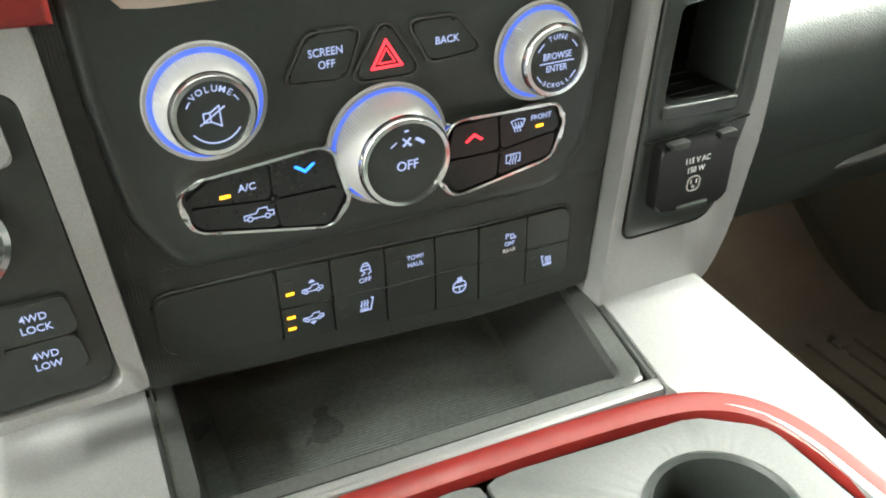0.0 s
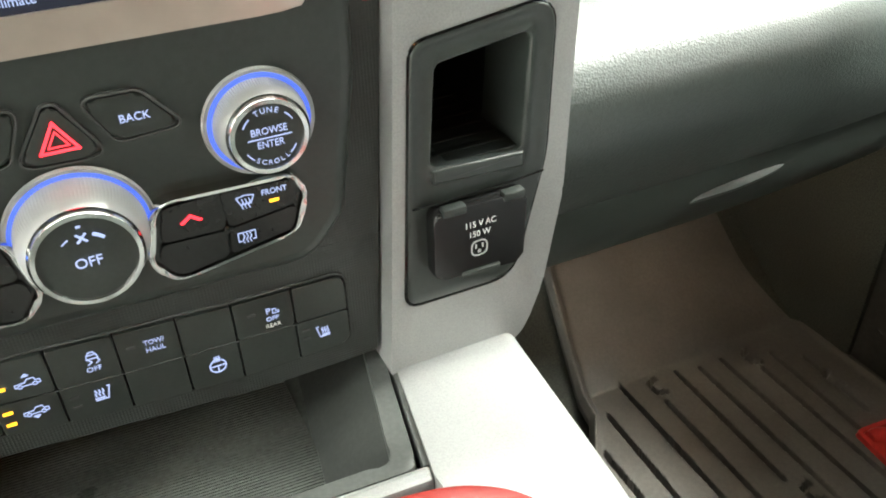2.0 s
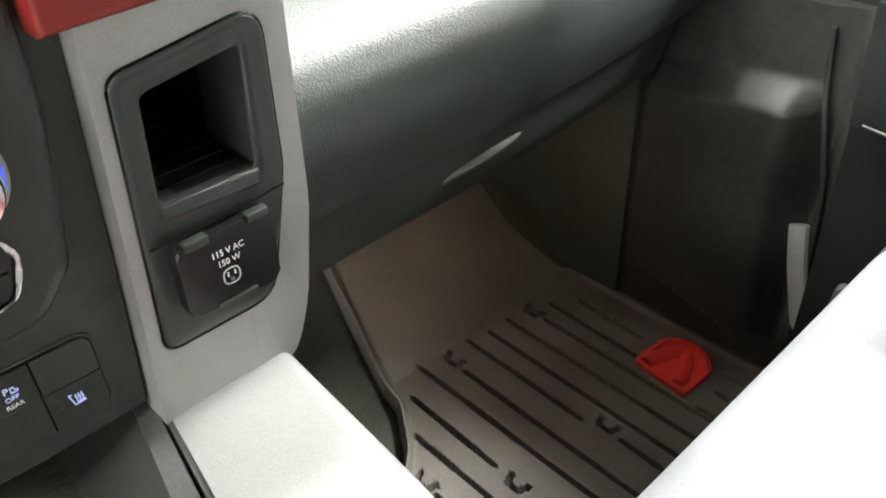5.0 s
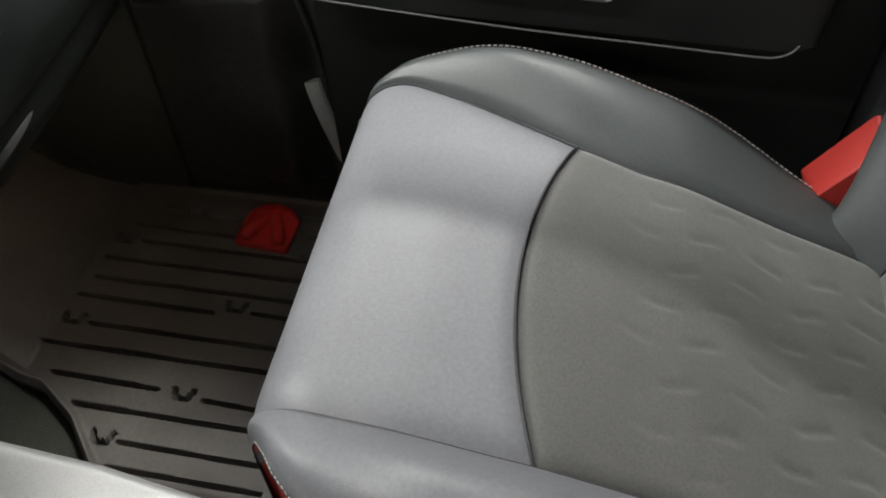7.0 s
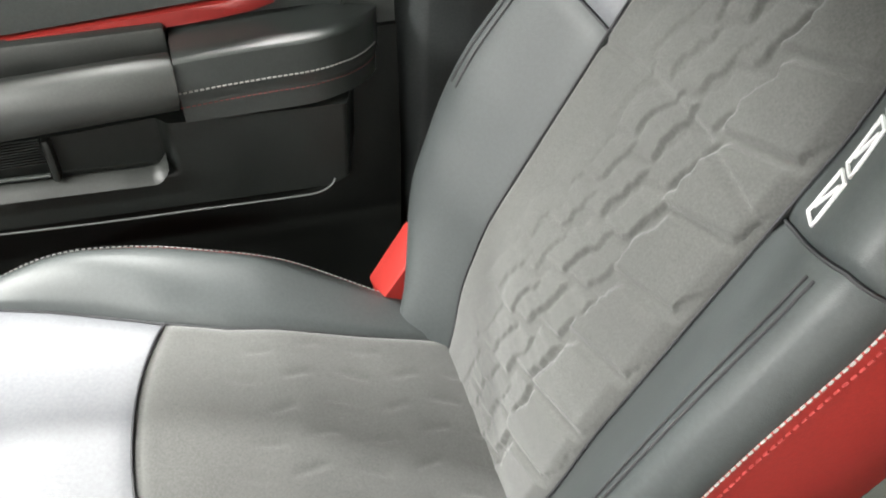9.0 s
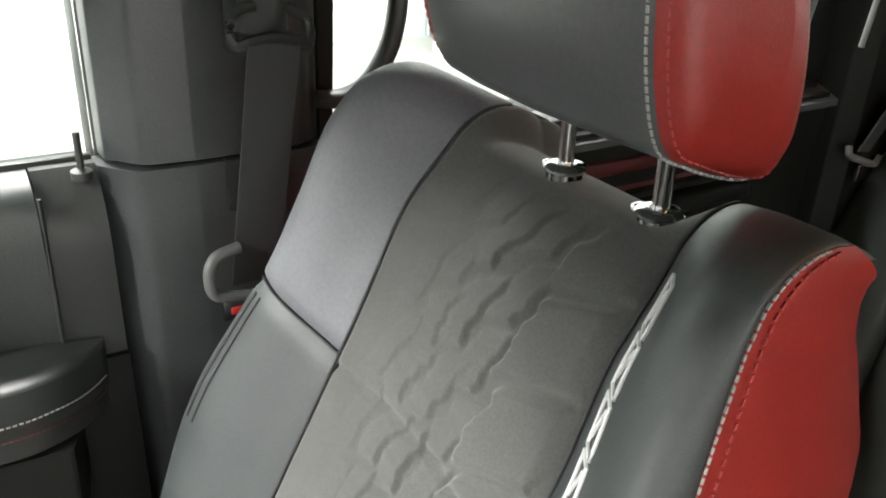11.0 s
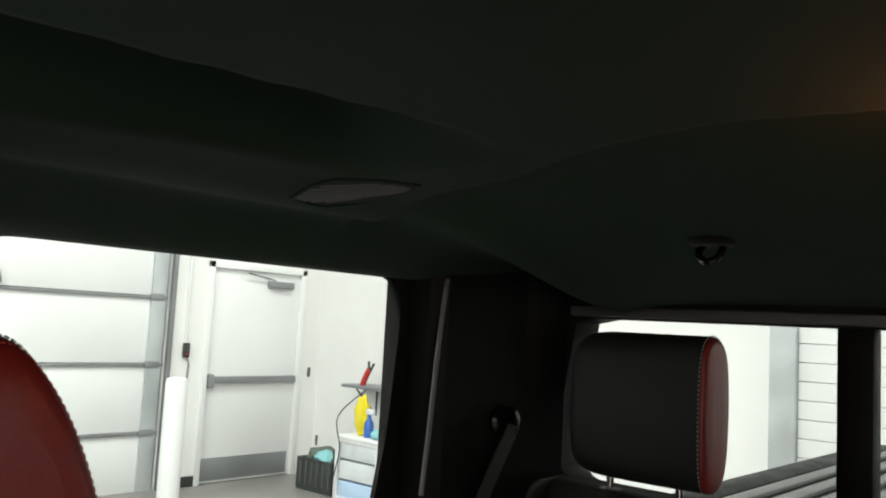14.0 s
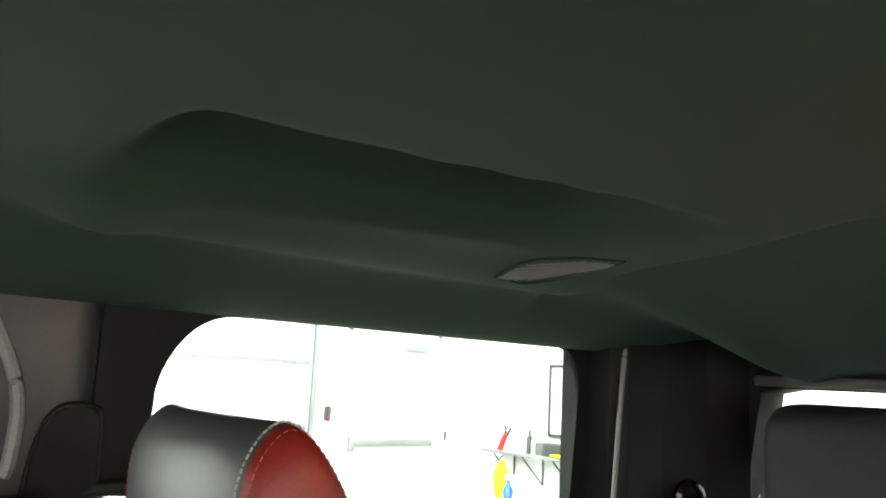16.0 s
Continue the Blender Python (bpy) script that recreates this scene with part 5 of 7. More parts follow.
RIDGE = [(-0.05, 0.015), (0.05, 0.035), (0.15, 0.060), (0.28, 0.070), (0.40, 0.066), (0.50, 0.069), (0.56, 0.073), (0.60, 0.066), (0.64, 0.050), (0.70, 0.035)]
SIDE_SEAM = [(-0.05, -0.030), (0.10, -0.025), (0.30, -0.015), (0.40, 0.006), (0.48, 0.038), (0.55, 0.064), (0.60, 0.056), (0.64, 0.042), (0.70, 0.03)]


def top_roll(w):
    if w < 0.82:
        return -0.02 + w / 0.82 * 0.615, 0.0
    a = (w - 0.82) / 0.18 * math.pi
    return 0.595 + 0.045 * math.sin(a), -0.045 * (1 - math.cos(a))


def cross_seam(dx):
    return 0.3955 - 0.9 * (dx - 0.015) ** 2


def half_in(side, s):
    return ease(IN_HALF, s) - (0.004 + 0.011 * smooth(0.44, 0.54, s) if side < 0 else 0.0)


# columns of tread blocks: the edge that faces the door, width, pitch, stagger, height
TREAD = [(-0.040, 0.078, 0.066, 0.10, 1.00), (-0.008, 0.034, 0.052, 0.55, 0.85), (0.024, 0.033, 0.060, 0.20, 0.80), (0.054, 0.031, 0.050, 0.75, 0.55), (0.082, 0.029, 0.064, 0.35, 0.28)]


def tread(dx, s):
    """Pads that rise at a crooked edge and fall off gently towards the console."""
    h = 0.0
    for i, (left, wide, pitch, lag, gain) in enumerate(TREAD):
        wob = 0.0090 * noise.noise(Vector((s * 38 + 7 * i, i * 3.1, 0.0))) + 0.0042 * noise.noise(Vector((s * 120, i * 5.7, 2.0)))
        v = s / pitch + lag + 0.9 * dx / pitch * 0.35
        row, v = math.floor(v), v - math.floor(v)
        shift = 0.010 * noise.noise(Vector((row * 1.7, i * 2.3, 4.0)))
        u = (left + wob + shift - (v - 0.5) * pitch * 0.26 - dx) / wide
        if 0.0 < u < 1.0:
            k = gain * (0.75 + 0.5 * noise.noise(Vector((row * 2.9, i * 1.3, 8.0))))
            rows = smooth(0.0, 0.13, v) * smooth(1.0, 0.88, v)
            h = max(h, k * rows * (smooth(0.0, 0.15, 1 - u) * u ** 0.75 if i else smooth(0.0, 0.10, u)))
    return h


def back_insert(u, v):
    s, n = top_roll(v * 0.93)
    dx = -half_in(-1, s) + (half_in(-1, s) + half_in(1, s)) * u
    if n < 0:
        s = 0.595 + (s - 0.595) * (0.40 + 0.60 * (smooth(0.14, 0.0, u) + smooth(0.86, 1.0, u)))
    if n == 0:
        n = 0.0065 * tread(dx, s) * smooth(0.0, 0.05, s) * smooth(0.60, 0.56, s) * smooth(0.0, 0.07, u) * smooth(1.0, 0.94, u)
        n += 0.0008 * noise.noise(Vector((dx * 22, s * 14, 3.0)))
    n += ease(SINK, s) + puff(u, 0.5, 0.004, 0.03) - 0.012 * (1 - (dx / 0.13) ** 2) * smooth(0.5, 0.62, s)
    n -= 0.003 * math.exp(-((s - cross_seam(dx)) / 0.004) ** 2)
    return back(dx, s, n)


INNER_HALF = [(-0.05, 0.198), (0.06, 0.214), (0.10, 0.221), (0.20, 0.228), (0.30, 0.230), (0.40, 0.229), (0.45, 0.222), (0.50, 0.213), (0.56, 0.207), (0.60, 0.205), (0.66, 0.198)]
INNER_SEAM = [(-0.05, -0.085), (0.06, -0.038), (0.105, -0.010), (0.20, 0.043), (0.25, 0.049), (0.30, 0.050), (0.40, 0.038), (0.45, 0.040), (0.50, 0.046), (0.56, 0.056), (0.595, 0.062), (0.62, 0.050), (0.66, 0.034)]
INNER_RIDGE = [(-0.05, 0.030), (0.05, 0.052), (0.12, 0.068), (0.22, 0.077), (0.30, 0.078), (0.40, 0.070), (0.50, 0.070), (0.56, 0.073), (0.60, 0.066), (0.64, 0.052), (0.70, 0.035)]


def half_out(side, s):
    return ease(OUT_HALF, s) - 0.030 * smooth(0.16, 0.02, s) if side > 0 else ease(INNER_HALF, s)


def ridge_at(side, s):
    return ease(RIDGE if side > 0 else INNER_RIDGE, s)


def seam_at(side, s):
    return ease(SIDE_SEAM if side > 0 else INNER_SEAM, s)


def back_bolster(side, lo, hi, w0, w1):
    def fn(u, v):
        t = lo + (hi - lo) * v
        w = w0 + (w1 - w0 - (0.100 * smooth(0.45, 0.95, t) if w1 > 0.98 else 0.0)) * u
        s, n0 = top_roll(w)
        tilt = 0.022 * min(1, t / 0.7) if (abs(w1 - 0.5505) < 0.01 or abs(w0 - 0.5525) < 0.01) else 0.0
        k = (1 - u) if abs(w0 - 0.5525) < 0.01 else u
        s += tilt * k ** 3 if n0 == 0 else 0
        a, b, h = half_in(side, s), half_out(side, s), ridge_at(side, s)
        if t < 0.7:
            q = t / 0.7
            dx = a + (b - 0.020 - a) * q
            base = ease(SINK, s)
            n = base + (h - base) * math.sin(q * math.pi / 2) ** 1.3 - 0.003 * (1 - min(1, q / 0.12)) ** 2.4
        else:
            q = (t - 0.7) / 0.3 * math.pi / 2
            dx, n = b - 0.020 + 0.020 * math.sin(q), h - (h - seam_at(side, s)) * (1 - math.cos(q))
        e = min(u, 1 - u) if w1 < 0.9 else (u if w0 > 0.3 else 1)
        n -= 0.005 * (1 - min(1, e / 0.04)) ** 2.2
        return back(side * dx, s, n + n0)
    return fn


part("back_insert", sheet(back_insert, 190, 340, 0.02, (0, -0.03, -0.015)), SUEDE, seat, "grey suede embossed with a tyre-tread pattern", sharp=60)
for side in (1, -1):
    low = part("lower_bolster", sheet(back_bolster(side, 0, 1, 0.0, 0.5505), 50, 26, 0.015, (0, -0.03, -0.015)), LEATHER, seat, "black leather lower bolster")
    # The outer upper bolster takes the lightened leather, as if lit.
    high = part("upper_bolster", sheet(back_bolster(side, 0, 1, 0.5525, 0.995), 50, 26, 0.015, (0, -0.03, -0.015)), LIT_LEATHER if side > 0 else LEATHER, seat, "black leather upper bolster")
    rim = [Vector(back_bolster(side, 0, 1, 0.0, 0.895)(k / 140, 1.0)) for k in range(141)]
    stitches([p + OUT * 0.0012 + Vector((side * 0.0016, 0, 0)) for p in rim[4:138]], "stitching", THREAD, low, step=0.0052, size=0.0006, length=0.0034, normal=(side, 0.4, 0.2))
    seam = [Vector(back_bolster(side, 0, 1, 0.0, 0.93)(k / 100, 0.0)) + OUT * 0.0022 for k in range(2, 97)]
    part("seam", tube(seam, 0.0013, 6), DARK_THREAD, low)
    for t in ((0.60, 0.66) if side > 0 else (0.56, 0.61)):
        line = [Vector(back_bolster(side, 0, 1, 0.0, 0.5505)(k / 40, t)) + OUT * 0.0006 for k in range(27 if side > 0 else 2, 40)]
        part("seam", tube(line, 0.0011, 6), DARK_THREAD, low)
    cross = [Vector(back_bolster(side, 0, 1, 0.0, 0.5505)(1.0, k / 20)) + OUT * 0.0022 for k in range(21)]
    part("seam", tube(cross, 0.0012, 6), DARK_THREAD, low)

    def flank(u, v, side=side):
        s, n0 = top_roll(u * 0.90)
        b, nf = half_out(side, s), seam_at(side, s) + n0
        nb = -0.142 + 0.050 * smooth(0.36, 0.62, s) if side > 0 else lerp([(0.30, -0.168), (0.50, -0.164), (0.54, -0.148), (0.60, -0.092), (0.628, -0.066), (0.645, -0.056)], s)
        nb = min(nb, nf - 0.012)
        return back(side * (b + 0.001 + 0.010 * math.sin(math.pi * v) - 0.018 * v), s - 0.012 * v * smooth(0.5, 0.6, s) - 0.007 * v ** 2.5 * smooth(0.58, 0.63, s), nf + (nb - nf) * v)
    panel = part("back_side", sheet(flank, 50, 14, 0.012, (-side * 0.02, 0, 0)), RED_LEATHER, seat, "red leather side panel")
    stitches([flank(k / 120, 0.05 if side < 0 else 0.09) + Vector((side * 0.0008, 0, 0)) for k in range(4, 118)], "stitching", RED_THREAD, panel, step=0.0062, size=0.0007, length=0.004, normal=(side, 0.2, 0.2))
part("back_shell", sheet(lambda u, v: back(-0.183 + 0.366 * u, -0.02 + 0.60 * v, -0.100), 12, 12, 0.01), SHADED_BLACK, seat)
bm = bmesh.new()
for p in [(dx, s, n) for dx in (-0.165, 0.170) for s in (0.46, 0.585) for n in (-0.088, -0.056)]:
    bm.verts.new(back(*p))
bmesh.ops.convex_hull(bm, input=bm.verts[:])
bmesh.ops.dissolve_limit(bm, angle_limit=0.02, verts=bm.verts[:], edges=bm.edges[:])
bmesh.ops.bevel(bm, geom=bm.edges[:], offset=0.012, segments=3, affect="EDGES", profile=0.5)
part("back_top", bm, LEATHER, seat)
for side in (1, -1):
    bm = bmesh.new()
    for p in [(side * dx, s, n) for dx in (0.116, 0.190) for s in (0.46, 0.634 if side > 0 else 0.616) for n in (-0.034 if side < 0 else -0.090, 0.012)]:
        bm.verts.new(back(*p))
    bmesh.ops.convex_hull(bm, input=bm.verts[:])
    bmesh.ops.dissolve_limit(bm, angle_limit=0.02, verts=bm.verts[:], edges=bm.edges[:])
    bmesh.ops.bevel(bm, geom=bm.edges[:], offset=0.034, segments=6, affect="EDGES", profile=0.5)
    part("back_shoulder", bm, LEATHER, seat)
# plain outlined blocks stitched along the inner bolster
fn = back_bolster(-1, 0, 1, 0.5525, 0.93)


def on_bolster(u, v):
    return Vector(fn(u, v)) + OUT * 0.0012


for i in range(5):
    u0, u1 = 0.041 + 0.128 * i, 0.041 + 0.128 * i + 0.112
    quad = [(u0 + 0.012, 0.20), (u1 + 0.012, 0.20), (u1 - 0.004, 0.34), (u0 - 0.004, 0.34)]
    line = []
    for (a0, b0), (a1, b1) in zip(quad, quad[1:] + quad[:1]):
        line += [on_bolster(a0 + (a1 - a0) * k / 6, b0 + (b1 - b0) * k / 6) for k in range(6)]
    block = part("outlined_block", tube(line, 0.0013, 6, True), EMBROIDERY, seat, "silver embroidered block")
    inner = [on_bolster(u0 + 0.030 + (u1 - u0 - 0.044) * k / 6, 0.225 + 0.090 * k / 6) for k in range(7)]
    part("inner_bar", tube(inner, 0.0013, 6), EMBROIDERY, block)
part("back_lip", box(SX - 0.10, SX + 0.10, -1.005, -0.990, 0.70, 0.80, 0.004), SHADED_BLACK, seat)

# red gusset, airbag tag, belt buckle
part("gusset", prism(rounded([(-0.640, 0.325), (-0.686, 0.402), (-0.716, 0.375), (-0.712, 0.262), (-0.664, 0.285)], 0.006, 3), "x", SX + 0.182, SX + 0.228, 0.003), RED_LEATHER, seat, "red gusset between cushion and backrest")
part("side_cover", prism(rounded([(-0.672, 0.30), (-0.715, 0.40), (-0.865, 0.345), (-0.865, 0.13), (-0.672, 0.13)], 0.012, 4), "x", SX - 0.198, SX - 0.180, 0.004), RED_LEATHER, seat, "red leather lower side cover")
tag = part("airbag_tag", box(SX + 0.240, SX + 0.260, -0.900, -0.872, 0.747, 0.777, 0.002), GREY_PLASTIC, seat, "small grey tag with pale print")
for i in range(4):
    part("print_bar", box(SX + 0.243 + 0.0042 * i, SX + 0.245 + 0.0042 * i, -0.872, -0.8712, 0.752, 0.772, 0), WHITE_INK, tag)

# headrest
HR = [(-0.930, 0.889), (-0.906, 0.902), (-0.891, 0.938), (-0.883, 0.985), (-0.882, 1.030), (-0.891, 1.059), (-0.908, 1.076), (-0.926, 1.073), (-0.946, 1.053), (-0.967, 1.020), (-0.986, 0.975), (-0.997, 0.935), (-1.000, 0.900), (-0.996, 0.882), (-0.984, 0.874), (-0.958, 0.879)]
HR = [(p.x, p.y) for p in spline([(y, z, 0) for y, z in HR], 4, True)]
HC = Vector((-0.938, 0.980))


def loft(stations, profile, centre):
    bm, rows = bmesh.new(), []
    for x, k, sh in stations:
        rows.append([bm.verts.new((x, centre.x + (y - centre.x) * k + sh, centre.y + (z - centre.y) * k)) for y, z in profile])
    for p, q in zip(rows, rows[1:]):
        for i in range(len(profile)):
            bm.faces.new((p[i], p[(i + 1) % len(profile)], q[(i + 1) % len(profile)], q[i]))
    bm.faces.new(rows[0]), bm.faces.new(rows[-1])
    return bm


head = part("headrest", loft([(0.312, 0.985, 0), (0.318, 1.0, 0.001), (0.36, 1.0, 0.004), (0.425, 1.0, 0.006), (0.49, 1.0, 0.002), (0.532, 1.0, -0.006), (0.538, 0.985, -0.008)], HR, HC), HALF_LIT_LEATHER, seat, "black leather headrest")
for side, x, sh in ((-1, 0.312, 0.0), (1, 0.538, -0.008)):
    part("headrest_side", loft([(x, 0.985, sh), (x + side * 0.005, 0.97, sh), (x + side * 0.010, 0.93, sh), (x + side * 0.016, 0.84, sh), (x + side * 0.020, 0.68, sh), (x + side * 0.022, 0.40, sh)], HR, HC), RED_LEATHER, head, "red leather side")
    loop = [Vector((x - side * 0.004, HC.x + (y - HC.x) * 1.004 + sh, HC.y + (z - HC.y) * 1.004)) for y, z in HR]
    stitches(loop + loop[:1], "stitching", THREAD, head, step=0.0050, size=0.0008, length=0.0036, normal=(1, 0, 0))
    loop = [Vector((x + side * 0.0075, HC.x + (y - HC.x) * 0.955 + sh, HC.y + (z - HC.y) * 0.955)) for y, z in HR]
    stitches(loop + loop[:1], "stitching", RED_THREAD, head, step=0.0062, size=0.0005, length=0.0038, normal=(1, 0, 0))
for x in (0.358, 0.450):
    p = part("post", tube([(x, -0.966, 0.80), (x, -0.962, 0.90)], 0.0058, 14), CHROME, head, "chrome headrest post")
    part("collar", lathe([(0.0130, 0.812), (0.0132, 0.8365), (0.0120, 0.8385), (0.0062, 0.8390)], (x, -0.964, 0), "z", 28), PIANO, p, "black post collar")
    part("collar_ring", lathe([(0.0128, 0.8370), (0.0152, 0.8378), (0.0158, 0.8400), (0.0140, 0.8418), (0.0085, 0.8432), (0.0062, 0.8432)], (x, -0.964, 0), "z", 32), CHROME, p, "bright flange")
    part("release_button", box(x + 0.0135, x + 0.0215, -0.9690, -0.9590, 0.824, 0.8395, 0.002), CHROME, p)

# ---- front passenger door ----
door = thing("front_door", (0.83, -0.4, 0.05), "black front passenger door panel with a red trim ring and padded armrest", "door")


def door_skin(z_table, y0, y1):
    def fn(u, v):
        z = z_table[0][0] + (z_table[-1][0] - z_table[0][0]) * v
        return (ease(z_table, z), y0 + (y1 - y0) * u, z)
    return fn


part("upper_panel", sheet(door_skin([(0.575, 0.806), (0.62, 0.804), (0.70, 0.806), (0.728, 0.811), (0.744, 0.823), (0.752, 0.85)], -0.655, -0.118), 24, 24, 0.02, (0.03, 0, 0)), DOOR_LEATHER, door, "black padded upper panel")
part("rear_strip", sheet(door_skin([(0.10, 0.800), (0.60, 0.808), (0.70, 0.810), (0.744, 0.826), (0.753, 0.85)], -0.715, -0.657), 6, 24, 0.02, (0.03, 0, 0)), DOOR_BLACK, door)
part("edge_bead", tube([(0.804, -0.656, 0.545), (0.805, -0.657, 0.66), (0.812, -0.658, 0.736)], 0.0022, 8), DOOR_BLACK, door)
# Deeper black carries the shade under the map pocket.
part("lower_panel", sheet(door_skin([(0.08, 0.800), (0.30, 0.795), (0.40, 0.790), (0.56, 0.800)], -0.715, -0.118), 24, 12, 0.02, (0.03, 0, 0)), SHADED_BLACK, door)
ring_out = rounded([(-0.596, 0.694), (-0.590, 0.600), (-0.330, 0.585), (-0.16, 0.60), (-0.17, 0.70), (-0.35, 0.702)], [0.02, 0.02, 0.05, 0.03, 0.03, 0.06], 6)
ring_in = rounded([(-0.566, 0.662), (-0.562, 0.614), (-0.330, 0.600), (-0.20, 0.615), (-0.21, 0.67), (-0.35, 0.674)], [0.014, 0.014, 0.05, 0.02, 0.02, 0.05], 6)
part("trim_ring", ring(ring_out, ring_in, "x", 0.790, 0.815, 120, 0.004), RED_PAINT, door, "satin red trim ring")
part("pull_cup", prism(rounded([(-0.560, 0.656), (-0.557, 0.618), (-0.330, 0.604), (-0.205, 0.62), (-0.215, 0.664), (-0.35, 0.668)], [0.012, 0.012, 0.05, 0.02, 0.02, 0.05], 6), "x", 0.794, 0.815, 0.0025, 3), DOOR_LEATHER, door)


def arm_top(u, v):
    y = -0.478 - 0.215 * u
    inner = 0.735 + 0.068 * max(0.0, (-0.585 - y) / 0.11) ** 2.6
    x = 0.806 + (inner - 0.806) * min(1, v / 0.6)
    z = 0.588 + 0.004 * math.sin(u * 3) - 0.006 * smooth(0.7, 1, u)
    if v > 0.45:
        a = (v - 0.45) / 0.55
        z -= 0.042 * a ** 1.8
    return (x, y, z)


DIM_RED = mat("dull_red_thread", (0.16, 0.03, 0.028), 0.7)
arm = part("armrest", sheet(arm_top, 26, 24, 0.02, (0.01, 0, -0.03)), DOOR_LEATHER, door, "stitched black leather armrest pad")
part("armrest_side", sheet(lambda u, v: (arm_top(u, 1)[0] + 0.003, arm_top(u, 1)[1], 0.545 - 0.006 * smooth(0.7, 1, u) - 0.030 * v), 26, 6, 0.02, (0.04, 0, 0)), DOOR_LEATHER, door)
stitches([Vector(arm_top(k / 60, 0.97)) + Vector((-0.0015, 0, 0.0015)) for k in range(60)], "stitching", THREAD, arm, step=0.0055, normal=(1, 0, 0.3))
stitches([Vector(arm_top(k / 60, 1.0)) + Vector((0.0005, 0, -0.012)) for k in range(60)], "stitching", DIM_RED, arm, step=0.0055, size=0.0004, normal=(1, 0, 0.3))
part("pull_handle", tube(spline([(0.748, -0.474, 0.558), (0.742, -0.42, 0.560), (0.742, -0.32, 0.556), (0.750, -0.20, 0.548), (0.785, -0.13, 0.540)], 6), 0.027, 14, flat=1.1), DOOR_BLACK, door, "dark moulded pull handle")
part("handle_backing", box(0.778, 0.80, -0.476, -0.124, 0.50, 0.60, 0.004), DOOR_BLACK, door)


def bulge(u, v):
    top, foot = 0.528 - 0.022 * u, 0.404 - 0.024 * u
    foot += 0.045 * (1 - math.sqrt(max(0.0, 1 - max(0.0, (u - 0.90) / 0.10) ** 2)))
    y = -0.128 - 0.532 * u
    z = top + (foot - top) * v
    low = pocket_foot(y)
    sunk = smooth(-0.166, -0.180, y) * smooth(-0.462, -0.446, y) * smooth(low - 0.011, low, z) * smooth(0.520, 0.512, z)
    return (0.742 + 0.014 * v + 0.035 * smooth(0.93, 1.0, v) + 0.040 * smooth(0.965, 1.0, u) + 0.020 * sunk, y, z)


def pocket_foot(y):
    return 0.468 + 0.052 * (y + 0.175)


def pocket_ledge(u, v):
    y = -0.174 - 0.276 * u
    round_off = 0.016 * (max(0.0, 1 - u / 0.05) ** 2 + max(0.0, (u - 0.94) / 0.06) ** 2)
    return (0.757 - 0.0165 * v - 0.0015 * math.sin(math.pi * v), y, pocket_foot(y) + 0.0005 - 0.0125 * v ** 1.3 + round_off)


bulge_panel = part("lower_bulge", sheet(bulge, 190, 90, 0.02, (0.05, 0, 0)), SHADED_POCKET, door, "moulded black map pocket")
part("pocket_ledge", sheet(pocket_ledge, 60, 10, 0.003, (0.004, 0, -0.002)), DOOR_BLACK, bulge_panel, "smooth grey sloping ledge")
part("slat_rail", tube([(0.754, -0.195, pocket_foot(-0.195) + 0.008), (0.754, -0.335, pocket_foot(-0.335) + 0.007)], 0.0022, 8), BLACK, bulge_panel)
for i in range(10):
    part("grille_slat", box(0.7565, 0.7600, -0.335, -0.193, 0.4800 + 0.0032 * i, 0.4812 + 0.0032 * i, 0), SHADED_POCKET, bulge_panel)
part("pocket_divider", box(0.746, 0.765, -0.345, -0.338, 0.462, 0.512, 0.002), SHADED_POCKET, bulge_panel)
crease = [(0.7435, -0.143, 0.4215), (0.7435, -0.232, 0.4135), (0.7435, -0.358, 0.4035), (0.7435, -0.48, 0.3970), (0.7435, -0.585, 0.3915), (0.7440, -0.608, 0.3925), (0.7450, -0.620, 0.3985), (0.7460, -0.625, 0.4060)]
# Pale tube painted in for the light caught along the crease.
part("crease_highlight", tube(spline(crease, 5), 0.0011, 6), GREY_PLASTIC, bulge_panel, "thin pale strip standing in for the edge highlight")
part("lock_pin", tube([(0.828, -0.700, 0.745), (0.828, -0.700, 0.790)], 0.0035, 8), DOOR_BLACK, door)
part("lock_collar", lathe([(0.010, 0.744), (0.010, 0.752), (0.005, 0.755), (0.0001, 0.755)], (0.828, -0.700, 0), "z", 16), DOOR_BLACK, door)
part("window_pane", box(0.868, 0.872, -0.72, 0.0, 0.742, 1.21, 0), PANE, door, "clear door glass").visible_shadow = False
part("sill_seal", box(0.855, 0.865, -0.715, -0.10, 0.744, 0.758, 0.002), DOOR_BLACK, door)

# ---- the pillar between the doors ----
pillar = thing("door_pillar_trim", (0.82, -0.83, 0.05), "black plastic door pillar trim", "trim")
part("lower_trim", prism(rounded([(0.865, -0.712), (0.835, -0.716), (0.800, -0.745), (0.795, -0.80), (0.800, -0.93), (0.865, -0.99)], [0.002, 0.01, 0.02, 0.02, 0.03, 0.002], 5), "z", 0.752, 0.05, 0.003), PILLAR, pillar)
part("upper_trim", prism(rounded([(0.865, -0.722), (0.840, -0.724), (0.806, -0.752), (0.800, -0.80), (0.802, -0.92), (0.865, -0.975)], [0.002, 0.01, 0.02, 0.02, 0.03, 0.002], 5), "z", 0.756, 1.20, 0.003), PILLAR, pillar)
part("belt_slot_cover", sheet(lambda u, v: (0.792 - 0.008 * math.sin(math.pi * u), -0.828 - 0.045 * u, 0.70 + 0.055 * v), 8, 6, 0.01, (0.01, 0, 0)), SHADED_BLACK, pillar)
